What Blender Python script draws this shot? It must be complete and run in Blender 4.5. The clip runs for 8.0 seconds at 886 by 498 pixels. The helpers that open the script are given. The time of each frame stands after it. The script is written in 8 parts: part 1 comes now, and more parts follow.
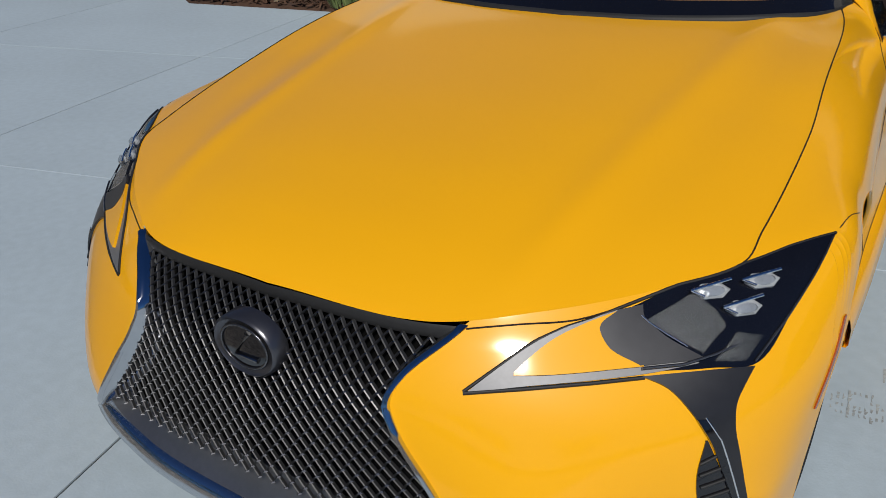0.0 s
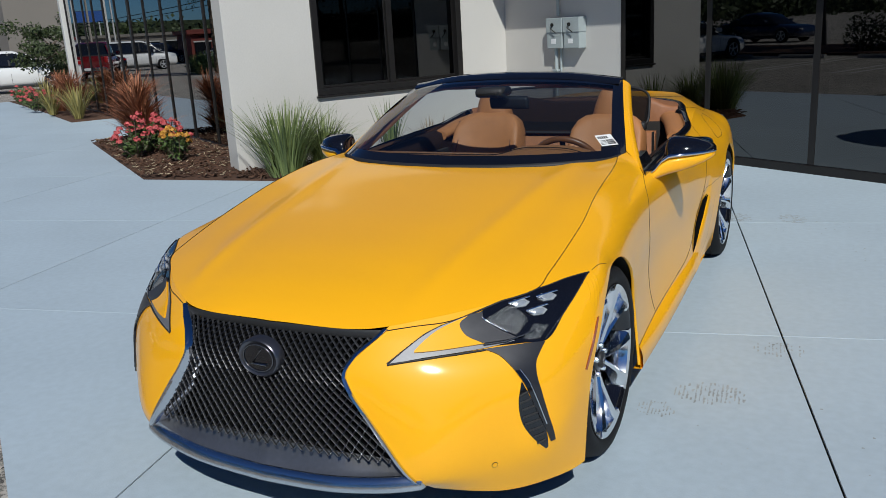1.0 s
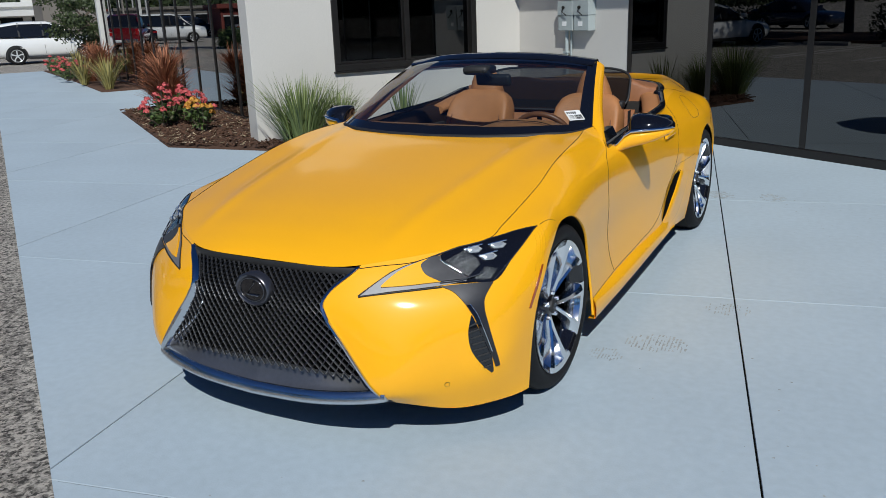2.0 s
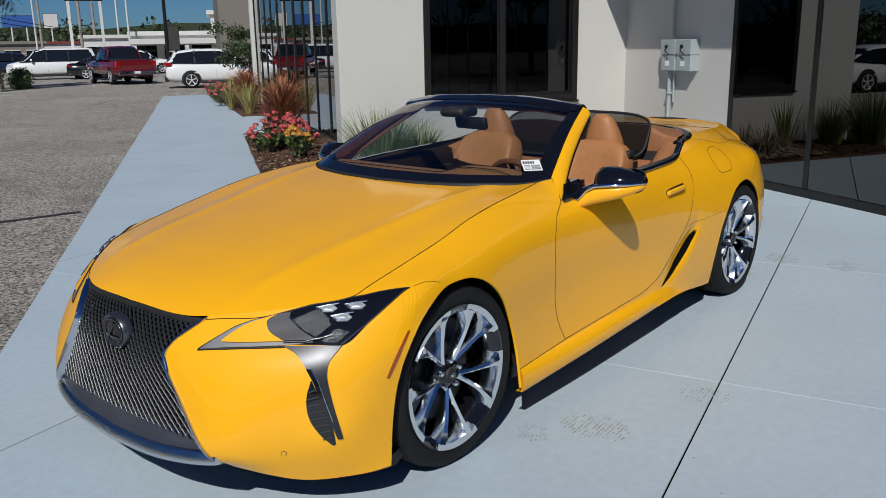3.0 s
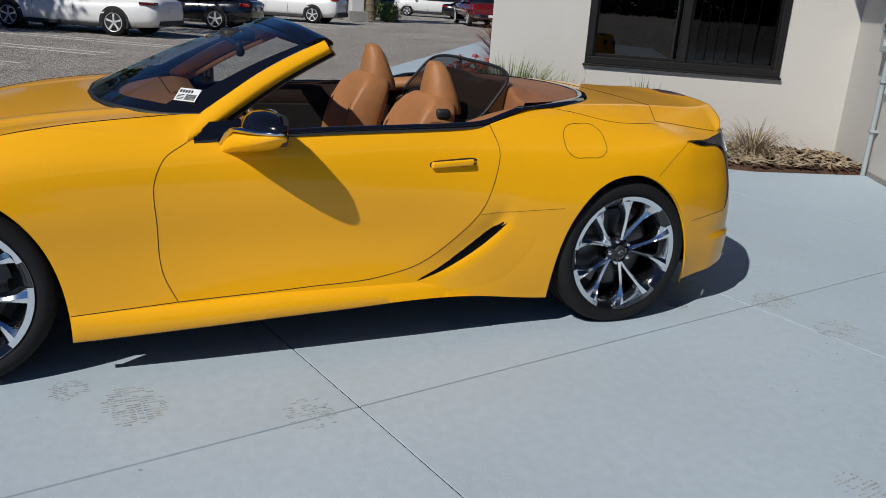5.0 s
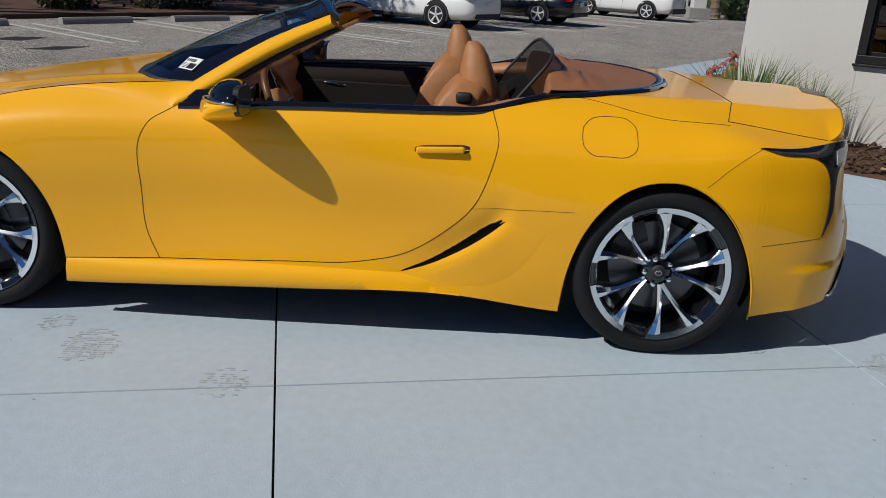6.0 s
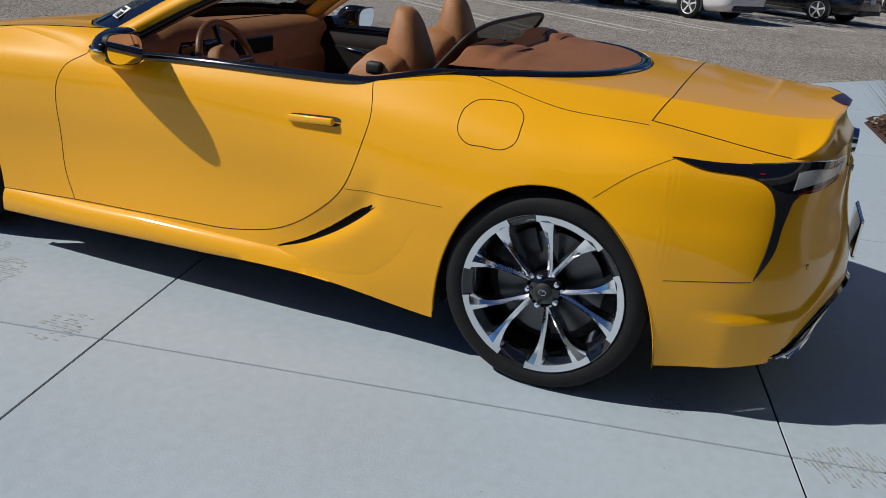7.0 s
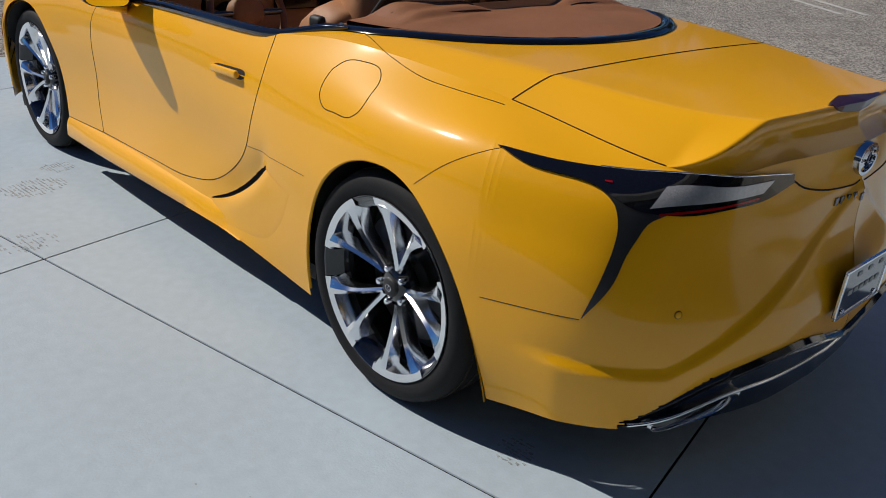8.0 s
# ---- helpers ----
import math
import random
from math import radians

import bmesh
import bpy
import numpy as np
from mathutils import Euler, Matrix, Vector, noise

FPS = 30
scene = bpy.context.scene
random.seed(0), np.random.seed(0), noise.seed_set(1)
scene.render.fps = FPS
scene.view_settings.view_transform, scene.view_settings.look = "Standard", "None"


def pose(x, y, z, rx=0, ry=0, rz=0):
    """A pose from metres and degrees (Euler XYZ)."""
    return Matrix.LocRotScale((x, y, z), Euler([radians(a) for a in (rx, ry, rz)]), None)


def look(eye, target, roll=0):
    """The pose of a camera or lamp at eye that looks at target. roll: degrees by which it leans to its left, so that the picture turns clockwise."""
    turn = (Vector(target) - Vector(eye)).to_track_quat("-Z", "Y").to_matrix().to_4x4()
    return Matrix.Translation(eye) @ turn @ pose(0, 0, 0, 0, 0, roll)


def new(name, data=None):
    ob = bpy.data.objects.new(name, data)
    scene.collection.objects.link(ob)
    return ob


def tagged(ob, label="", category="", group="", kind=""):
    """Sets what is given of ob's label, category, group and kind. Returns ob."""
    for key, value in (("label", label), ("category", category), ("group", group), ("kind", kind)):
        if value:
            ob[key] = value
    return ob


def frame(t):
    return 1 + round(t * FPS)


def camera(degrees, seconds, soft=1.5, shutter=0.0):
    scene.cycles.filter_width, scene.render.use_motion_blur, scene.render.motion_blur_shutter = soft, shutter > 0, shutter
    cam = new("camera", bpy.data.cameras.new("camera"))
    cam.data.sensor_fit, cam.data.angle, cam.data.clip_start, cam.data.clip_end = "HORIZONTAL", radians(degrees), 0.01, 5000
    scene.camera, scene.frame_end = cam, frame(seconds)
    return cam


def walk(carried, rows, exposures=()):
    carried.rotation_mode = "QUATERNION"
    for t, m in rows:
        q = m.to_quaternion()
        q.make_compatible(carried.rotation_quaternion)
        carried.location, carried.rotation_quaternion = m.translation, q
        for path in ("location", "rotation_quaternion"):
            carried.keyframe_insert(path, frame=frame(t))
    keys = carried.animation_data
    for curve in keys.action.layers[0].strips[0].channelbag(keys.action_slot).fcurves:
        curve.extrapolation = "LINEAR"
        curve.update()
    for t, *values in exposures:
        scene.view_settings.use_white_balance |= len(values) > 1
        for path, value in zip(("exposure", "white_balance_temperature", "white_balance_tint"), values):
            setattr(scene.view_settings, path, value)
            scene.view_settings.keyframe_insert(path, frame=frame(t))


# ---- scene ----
cam = camera(56.7, 8.0, 0.8)
PATH = [
    (0, (1.052, -1.796, 1.444), (0.081, -0.286, 0.561), -1.9),
    (0.5, (1.319, -2.369, 1.558), (0.395, -0.734, 0.87), -3.8),
    (1, (1.694, -2.815, 1.597), (0.813, -1.097, 1.077), -3.3),
    (1.5, (1.881, -3.122, 1.602), (1.025, -1.409, 1.024), -2.2),
    (1.7, (1.952, -3.189, 1.611), (1.095, -1.476, 1.036), -2.2),
    (2.8, (2.652, -2.535, 1.597), (1.409, -1.054, 1.086), -1.3),
    (3, (2.815, -2.295, 1.605), (1.558, -0.816, 1.125), -1.0),
    (3.5, (3.262, -1.677, 1.589), (1.735, -0.465, 1.141), -1.5),
    (3.7, (3.401, -1.403, 1.576), (1.814, -0.273, 1.124), -1.3),
    (4, (3.609, -0.992, 1.559), (1.951, 0.032, 1.109), -2.0),
    (4.5, (3.957, -0.252, 1.506), (2.246, 0.627, 0.958), 0.1),
    (4.7, (4.021, 0.062, 1.501), (2.315, 0.933, 0.924), 2.6),
    (5.8, (4.163, 1.696, 1.52), (2.275, 1.869, 0.885), 3.9),
    (6, (4.124, 2.005, 1.499), (2.231, 1.985, 0.852), 3.7),
    (6.5, (3.853, 2.745, 1.492), (1.992, 2.455, 0.819), 3.2),
    (7, (3.482, 3.442, 1.499), (1.733, 2.795, 0.776), 5.4),
    (7.5, (2.985, 4.012, 1.529), (1.39, 3.089, 0.751), 4.2),
    (8, (2.335, 4.541, 1.511), (1.06, 3.247, 0.675), 4.7),
]
EXPOSURES = [(0, -.21, 6450, 8), (.5, -.14, 6300, 6), (1, .02, 6050, 6), (1.7, .06, 6000, 6), (3, -.03, 6200, 8), (4.5, -.04, 6300, 9), (6.5, -.04, 6350, 9), (7.5, -.08, 6450, 10), (8, .0, 6500, 10)]
walk(cam, [(t, look(eye, target, roll)) for t, eye, target, roll in PATH], EXPOSURES)

# ---------------------------------------------------------------- world and sun
SUN_FROM = Vector((0.365, -0.62, 0.69)).normalized()
world = bpy.data.worlds.new("sky")
scene.world = world
world.use_nodes = True
wn = world.node_tree
sky = wn.nodes.new("ShaderNodeTexSky")
sky.sky_type = "NISHITA"
sky.sun_disc = False
sky.sun_elevation = math.asin(SUN_FROM.z)
sky.sun_rotation = math.atan2(SUN_FROM.x, SUN_FROM.y)
sky.altitude = 0
sky.air_density, sky.dust_density, sky.ozone_density = 1.0, 0.05, 4.0
sky_mix = wn.nodes.new("ShaderNodeMix")
sky_mix.data_type, sky_mix.blend_type = "RGBA", "MULTIPLY"
sky_mix.inputs["Factor"].default_value = 1.0
sky_mix.inputs["B"].default_value = (0.45, 0.78, 1.25, 1)
wn.links.new(sky.outputs["Color"], sky_mix.inputs["A"])
wn.links.new(sky_mix.outputs["Result"], wn.nodes["Background"].inputs["Color"])
wn.nodes["Background"].inputs["Strength"].default_value = 0.034
sun = new("sun", bpy.data.lights.new("sun", "SUN"))
sun.data.energy, sun.data.angle, sun.data.color = 3.75, radians(0.55), (1.0, 0.955, 0.88)
sun.matrix_basis = look(SUN_FROM * 30, (0, 0, 0))
scene.view_settings.exposure = 0.0


# ---------------------------------------------------------------- materials
def surface(name, col, rough=0.5, metal=0.0, vary=0.12, grain=40.0, big=1.5, bump=0.0, bump_scale=80.0, coat=0.0, tint=None, spec=0.5, island=0.0, each=0.0, span=0.35, coat_rough=0.03):
    """A plain surface with variation at two scales, a fine relief and optional variation from piece to piece."""
    m = bpy.data.materials.new(name)
    m.use_nodes = True
    nt = m.node_tree
    b = nt.nodes["Principled BSDF"]
    b.inputs["Roughness"].default_value = rough
    b.inputs["Metallic"].default_value = metal
    b.inputs["Coat Weight"].default_value = coat
    b.inputs["Coat Roughness"].default_value = coat_rough
    b.inputs["Specular IOR Level"].default_value = spec
    co = nt.nodes.new("ShaderNodeTexCoord")
    n1, n2 = nt.nodes.new("ShaderNodeTexNoise"), nt.nodes.new("ShaderNodeTexNoise")
    for n, s, d in ((n1, grain, 4), (n2, big, 3)):
        n.inputs["Scale"].default_value = s
        n.inputs["Detail"].default_value = d
        nt.links.new(co.outputs["Object"], n.inputs["Vector"])
    add = nt.nodes.new("ShaderNodeMath")
    add.operation = "ADD"
    nt.links.new(n1.outputs["Fac"], add.inputs[0])
    nt.links.new(n2.outputs["Fac"], add.inputs[1])
    ramp = nt.nodes.new("ShaderNodeMapRange")
    ramp.inputs["From Min"].default_value, ramp.inputs["From Max"].default_value = 1 - span, 1 + span
    nt.links.new(add.outputs[0], ramp.inputs["Value"])
    src = ramp.outputs["Result"]
    if island or each:
        if island:
            g = nt.nodes.new("ShaderNodeNewGeometry").outputs["Random Per Island"]
        else:
            g = nt.nodes.new("ShaderNodeObjectInfo").outputs["Random"]
        mx = nt.nodes.new("ShaderNodeMix")
        mx.inputs["Factor"].default_value = max(island, each)
        nt.links.new(src, mx.inputs["A"])
        nt.links.new(g, mx.inputs["B"])
        src = mx.outputs["Result"]
    mix = nt.nodes.new("ShaderNodeMix")
    mix.data_type = "RGBA"
    lo = [max(0, c * (1 - vary)) for c in col[:3]] + [1]
    hi = [min(1, c * (1 + vary)) for c in col[:3]] + [1]
    if tint:
        hi = list(tint[:3]) + [1]
    mix.inputs["A"].default_value, mix.inputs["B"].default_value = lo, hi
    nt.links.new(src, mix.inputs["Factor"])
    nt.links.new(mix.outputs["Result"], b.inputs["Base Color"])
    if bump:
        n3, bp = nt.nodes.new("ShaderNodeTexNoise"), nt.nodes.new("ShaderNodeBump")
        n3.inputs["Scale"].default_value, n3.inputs["Detail"].default_value = bump_scale, 5
        nt.links.new(co.outputs["Object"], n3.inputs["Vector"])
        bp.inputs["Strength"].default_value, bp.inputs["Distance"].default_value = bump, 0.004
        nt.links.new(n3.outputs["Fac"], bp.inputs["Height"])
        nt.links.new(bp.outputs["Normal"], b.inputs["Normal"])
    return m


def glass(name, col, rough=0.0, clear=0.85, ior=1.45):
    """Thin tinted pane: a clear part that lets light pass, under a glossy surface."""
    m = bpy.data.materials.new(name)
    m.use_nodes = True
    nt = m.node_tree
    nt.nodes.remove(nt.nodes["Principled BSDF"])
    tr, gl, mx, lw = (nt.nodes.new(k) for k in ("ShaderNodeBsdfTransparent", "ShaderNodeBsdfGlossy", "ShaderNodeMixShader", "ShaderNodeLayerWeight"))
    tr.inputs["Color"].default_value = (col[0] * clear, col[1] * clear, col[2] * clear, 1)
    gl.inputs["Roughness"].default_value = rough
    lw.inputs["Blend"].default_value = 0.5
    f0 = ((ior - 1) / (ior + 1)) ** 2
    pw, sc = nt.nodes.new("ShaderNodeMath"), nt.nodes.new("ShaderNodeMapRange")
    pw.operation = "POWER"
    pw.inputs[1].default_value = 5
    sc.inputs["To Min"].default_value, sc.inputs["To Max"].default_value = f0, 1
    nt.links.new(lw.outputs["Facing"], pw.inputs[0])
    nt.links.new(pw.outputs[0], sc.inputs["Value"])
    nt.links.new(sc.outputs["Result"], mx.inputs[0])
    nt.links.new(tr.outputs[0], mx.inputs[1])
    nt.links.new(gl.outputs[0], mx.inputs[2])
    nt.links.new(mx.outputs[0], nt.nodes["Material Output"].inputs["Surface"])
    return m


def asphalt(name, dark, pale):
    """Worn asphalt: pale and dark stones of two sizes, worn lanes and stains."""
    m = bpy.data.materials.new(name)
    m.use_nodes = True
    nt = m.node_tree
    b = nt.nodes["Principled BSDF"]
    b.inputs["Roughness"].default_value = 0.92
    b.inputs["Specular IOR Level"].default_value = 0.25
    co = nt.nodes.new("ShaderNodeTexCoord").outputs["Object"]

    def field(kind, scale, lo, hi, to_lo, to_hi, detail=4.0, rough=.6):
        n = nt.nodes.new(kind)
        n.inputs["Scale"].default_value = scale
        if kind == "ShaderNodeTexNoise":
            n.inputs["Detail"].default_value, n.inputs["Roughness"].default_value = detail, rough
            out = n.outputs["Fac"]
        else:
            out = n.outputs["Color"]
        nt.links.new(co, n.inputs["Vector"])
        r = nt.nodes.new("ShaderNodeMapRange")
        for key, v in (("From Min", lo), ("From Max", hi), ("To Min", to_lo), ("To Max", to_hi)):
            r.inputs[key].default_value = v
        nt.links.new(out, r.inputs["Value"])
        return r.outputs["Result"]

    def join(x, y, op):
        n = nt.nodes.new("ShaderNodeMath")
        n.operation = op
        nt.links.new(x, n.inputs[0])
        nt.links.new(y, n.inputs[1])
        return n.outputs[0]

    stones = field("ShaderNodeTexVoronoi", 75, .15, .85, -.16, .74)
    grit = field("ShaderNodeTexNoise", 24, .42, .58, -.16, .54, 8, .8)
    lanes = field("ShaderNodeTexNoise", .33, .35, .65, .80, 1.16, 5, .6)
    stains = field("ShaderNodeTexNoise", 1.7, .50, .72, 1.08, .58, 8, .75)
    mix = nt.nodes.new("ShaderNodeMix")
    mix.data_type = "RGBA"
    mix.inputs["A"].default_value, mix.inputs["B"].default_value = (*dark, 1), (*pale, 1)
    fac = join(join(join(stones, grit, "ADD"), lanes, "MULTIPLY"), stains, "MULTIPLY")
    nt.links.new(fac, mix.inputs["Factor"])
    nt.links.new(mix.outputs["Result"], b.inputs["Base Color"])
    bp = nt.nodes.new("ShaderNodeBump")
    bp.inputs["Strength"].default_value, bp.inputs["Distance"].default_value = 0.9, 0.006
    nt.links.new(join(stones, grit, "ADD"), bp.inputs["Height"])
    nt.links.new(bp.outputs["Normal"], b.inputs["Normal"])
    return m


PAINT = surface("yellow_paint", (0.93, 0.438, 0.003), rough=0.42, vary=0.02, grain=900, big=0.7, coat=0.8, spec=0.15, coat_rough=0.085)
CHROME = surface("chrome", (0.62, 0.63, 0.66), rough=0.10, metal=1.0, vary=0.03, big=3)
CASTRIM = surface("cast_rim", (0.70, 0.71, 0.72), rough=0.35, metal=0.2, vary=0.1)
ALLOY = surface("machined_alloy", (0.84, 0.85, 0.87), rough=0.14, metal=1.0, vary=0.05, grain=200, big=6)
SMOKE = surface("smoked_chrome", (0.16, 0.16, 0.17), rough=0.22, metal=0.9, vary=0.1, big=5)
GUNMETAL = surface("gunmetal_trim", (0.045, 0.045, 0.05), rough=0.34, metal=0.6, vary=0.1, big=5)
PIANO = surface("gloss_black", (0.006, 0.006, 0.008), rough=0.08, vary=0.1, coat=0.6)
RUBBER = surface("rubber", (0.010, 0.010, 0.011), rough=0.72, spec=0.25, vary=0.25, grain=60, big=8, bump=0.15, bump_scale=250)
MATTE_BLACK = surface("black_plastic", (0.016, 0.016, 0.017), rough=0.6, vary=0.2, grain=120, bump=0.1, bump_scale=300)
STITCH = surface("brown_stitching", (0.085, 0.034, 0.016), rough=0.8, vary=0.15)
SEAM = surface("panel_gap", (0.012, 0.006, 0.003), rough=0.9, vary=0.1)
LEATHER = surface("tan_leather", (0.40, 0.172, 0.062), rough=0.5, vary=0.13, grain=25, big=4, bump=0.35, bump_scale=500)
LEATHER_D = surface("brown_leather", (0.29, 0.118, 0.048), rough=0.5, vary=0.13, grain=25, big=4, bump=0.35, bump_scale=500)
CARPET = surface("black_carpet", (0.014, 0.012, 0.011), rough=0.95, vary=0.3, grain=300, bump=0.3, bump_scale=600)
DARKTRIM = surface("dark_brown_trim", (0.022, 0.012, 0.009), rough=0.65, spec=0.2, vary=0.15, grain=60, bump=0.2, bump_scale=400)
WOOD = surface("steering_leather", (0.20, 0.078, 0.030), rough=0.38, vary=0.2, grain=30, big=5)
TRAYMETAL = surface("satin_dark_metal", (0.25, 0.25, 0.26), rough=0.38, metal=0.9, vary=0.08, grain=60, big=5)
MESHMETAL = surface("dark_mesh_metal", (0.055, 0.055, 0.058), rough=0.40, metal=0.75, vary=0.15)
STUDMETAL = surface("stud_metal", (0.27, 0.27, 0.28), rough=0.26, metal=1.0, vary=0.15, grain=90)
LEDCHROME = surface("faceted_reflector", (0.50, 0.52, 0.54), rough=0.22, metal=0.25, vary=0.2, grain=60, bump=0.8, bump_scale=40)
LAMPBAND = surface("tail_reflector", (0.62, 0.62, 0.64), rough=0.22, metal=0.55, vary=0.15, grain=120, bump=0.3, bump_scale=200)
BLADE = surface("satin_silver", (0.20, 0.20, 0.21), rough=0.5, metal=0.4, vary=0.08, grain=120, big=8)
BADGEMETAL = surface("satin_grey_metal", (0.12, 0.12, 0.135), rough=0.28, metal=0.85, vary=0.08, big=6)
LENSWEB = surface("lamp_lattice", (0.035, 0.038, 0.042), rough=0.22, metal=0.5, vary=0.5, grain=420, bump=0.35, bump_scale=520, coat=0.8)
# near-black: shade put into the colour of grille depth and scoop; also joint filler
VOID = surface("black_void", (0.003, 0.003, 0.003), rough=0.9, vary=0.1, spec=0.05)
DISC = surface("brake_steel", (0.12, 0.12, 0.125), rough=0.35, metal=1.0, vary=0.15, grain=150)
WSHIELD = glass("windscreen_glass", (0.82, 0.88, 0.91), clear=0.88, ior=1.75)
LAMPGLASS = glass("lamp_glass", (0.9, 0.92, 0.95), clear=0.9)
LIPCHROME = surface("dark_chrome", (0.66, 0.68, 0.71), rough=0.20, metal=1.0, vary=0.05, big=3)
MIRROR = surface("mirror_glass", (0.85, 0.86, 0.88), rough=0.02, metal=1.0, vary=0.01)
RED = surface("red_lens", (0.35, 0.004, 0.006), rough=0.12, vary=0.1, coat=0.7)
AMBER = surface("amber_lens", (0.30, 0.055, 0.008), rough=0.15, vary=0.1, coat=0.7)
PAPER = surface("white_paper", (0.78, 0.78, 0.77), rough=0.7, vary=0.04, big=8)
INK = surface("black_ink", (0.02, 0.02, 0.022), rough=0.8, vary=0.1)
CONCRETE = surface("painted_concrete", (0.415, 0.49, 0.55), rough=0.70, vary=0.09, grain=22, big=0.8, bump=0.18, bump_scale=120, each=0.12)
ASPHALT = asphalt("old_asphalt", (0.060, 0.055, 0.050), (0.58, 0.53, 0.47))
STUCCO = surface("white_stucco", (0.575, 0.55, 0.51), rough=0.85, vary=0.05, grain=60, big=0.8, bump=0.25, bump_scale=200)
BRONZE = surface("dark_bronze_frame", (0.018, 0.016, 0.015), rough=0.4, metal=0.3, vary=0.15)
MULCH = surface("brown_mulch", (0.085, 0.042, 0.024), rough=0.95, vary=0.5, grain=35, big=3, bump=1.0, bump_scale=50, island=0.5)
GALV = surface("grey_box_paint", (0.36, 0.40, 0.40), rough=0.45, vary=0.06, big=4)
WHITE = surface("white_car_paint", (0.78, 0.78, 0.77), rough=0.3, vary=0.02, coat=1.0)
STOREGLASS = glass("storefront_glass", (0.10, 0.12, 0.12), clear=0.9, ior=2.2)
MIRRORGLASS = glass("mirror_facade_glass", (0.10, 0.12, 0.14), clear=0.9, ior=4.4)
WINGLASS = glass("tinted_window_glass", (0.09, 0.09, 0.10), clear=0.9, ior=1.85)
CARGLASS = surface("dark_car_glass", (0.010, 0.011, 0.013), rough=0.04, vary=0.1, coat=0.5)
# dark grey for indoors: the room's dimness is put into the colour
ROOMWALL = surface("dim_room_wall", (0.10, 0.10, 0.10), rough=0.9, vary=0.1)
STRIPE = surface("worn_white_stripe", (0.50, 0.49, 0.46), rough=0.85, vary=0.25, grain=25, big=4)
TAR = surface("tar_seam", (0.022, 0.021, 0.020), rough=0.7, vary=0.3, grain=20)
DIRT = surface("tyre_print", (0.335, 0.355, 0.36), rough=0.9, vary=0.35, grain=90, big=9)
STOPCON = surface("grey_concrete", (0.28, 0.27, 0.25), rough=0.9, vary=0.2, grain=30, bump=0.4)
BARK = surface("grey_bark", (0.13, 0.10, 0.075), rough=0.95, vary=0.4, grain=18, big=3, bump=0.8, bump_scale=25)
PALMBARK = surface("palm_bark", (0.19, 0.145, 0.10), rough=0.95, vary=0.4, grain=14, big=4, bump=0.8, bump_scale=20)
LEAF = surface("green_leaf", (0.055, 0.095, 0.022), rough=0.6, vary=0.35, big=2, island=0.7, tint=(0.10, 0.15, 0.035))
LEAF_D = surface("dark_leaf", (0.026, 0.045, 0.014), rough=0.65, vary=0.4, big=1, island=0.7, tint=(0.06, 0.085, 0.022))
GRASSBLADE = surface("grass_blade", (0.070, 0.115, 0.024), rough=0.6, vary=0.35, island=0.75, tint=(0.25, 0.30, 0.095))
REDBLADE = surface("red_fountain_blade", (0.15, 0.050, 0.024), rough=0.6, vary=0.4, island=0.75, tint=(0.58, 0.24, 0.12))
YELBLADE = surface("yellow_blade", (0.22, 0.19, 0.05), rough=0.6, vary=0.3, island=0.75, tint=(0.42, 0.36, 0.12))
STRAW = surface("dry_straw", (0.26, 0.19, 0.11), rough=0.9, vary=0.3, island=0.7, tint=(0.45, 0.36, 0.24))
PINK = surface("coral_petal", (0.55, 0.055, 0.075), rough=0.55, vary=0.25, island=0.6, tint=(0.75, 0.16, 0.15))
ORANGE = surface("orange_petal", (0.60, 0.22, 0.02), rough=0.55, vary=0.25, island=0.6, tint=(0.75, 0.42, 0.05))
BLACKCAR = surface("black_car_paint", (0.008, 0.008, 0.009), rough=0.2, vary=0.1, coat=1.0)
REDCAR = surface("dark_red_car_paint", (0.16, 0.006, 0.010), rough=0.25, vary=0.05, coat=1.0)
SILVER = surface("silver_car_paint", (0.38, 0.39, 0.40), rough=0.3, metal=0.5, vary=0.05, coat=1.0)
BLUECAR = surface("dark_blue_car_paint", (0.012, 0.02, 0.05), rough=0.25, vary=0.05, coat=1.0)
POLE = surface("weathered_pole", (0.30, 0.27, 0.23), rough=0.85, vary=0.2, grain=10, big=2)
PALEPOLE = surface("white_column_paint", (0.62, 0.61, 0.58), rough=0.6, vary=0.06, big=1)
SIGNYEL = surface("yellow_sign", (0.70, 0.52, 0.03), rough=0.5, vary=0.04)
SIGNRED = surface("red_sign", (0.45, 0.03, 0.02), rough=0.5, vary=0.05)
SIGNBLUE = surface("blue_sign", (0.03, 0.10, 0.35), rough=0.5, vary=0.05)
FARWALL = surface("far_wall", (0.20, 0.18, 0.155), rough=0.9, vary=0.12, big=0.3)
FARDARK = surface("far_dark_wall", (0.05, 0.045, 0.04), rough=0.8, vary=0.2, big=0.3)
REDROOF = surface("red_roof", (0.17, 0.035, 0.025), rough=0.8, vary=0.15, big=0.5)


# ---------------------------------------------------------------- mesh helpers
def obj(name, verts, faces, material, parent=None, label="", smooth=False, normals=None):
    """One mesh object out of vertices and faces."""
    me = bpy.data.meshes.new(name)
    me.from_pydata([tuple(v) for v in verts], [], [tuple(f) for f in faces])
    me.materials.append(material)
    if smooth:
        me.polygons.foreach_set("use_smooth", [True] * len(me.polygons))
    if normals is not None:
        me.normals_split_custom_set_from_vertices([tuple(n) for n in normals])
    ob = new(name, me)
    if parent:
        ob.parent = parent
    if label:
        ob["label"] = label
    return ob


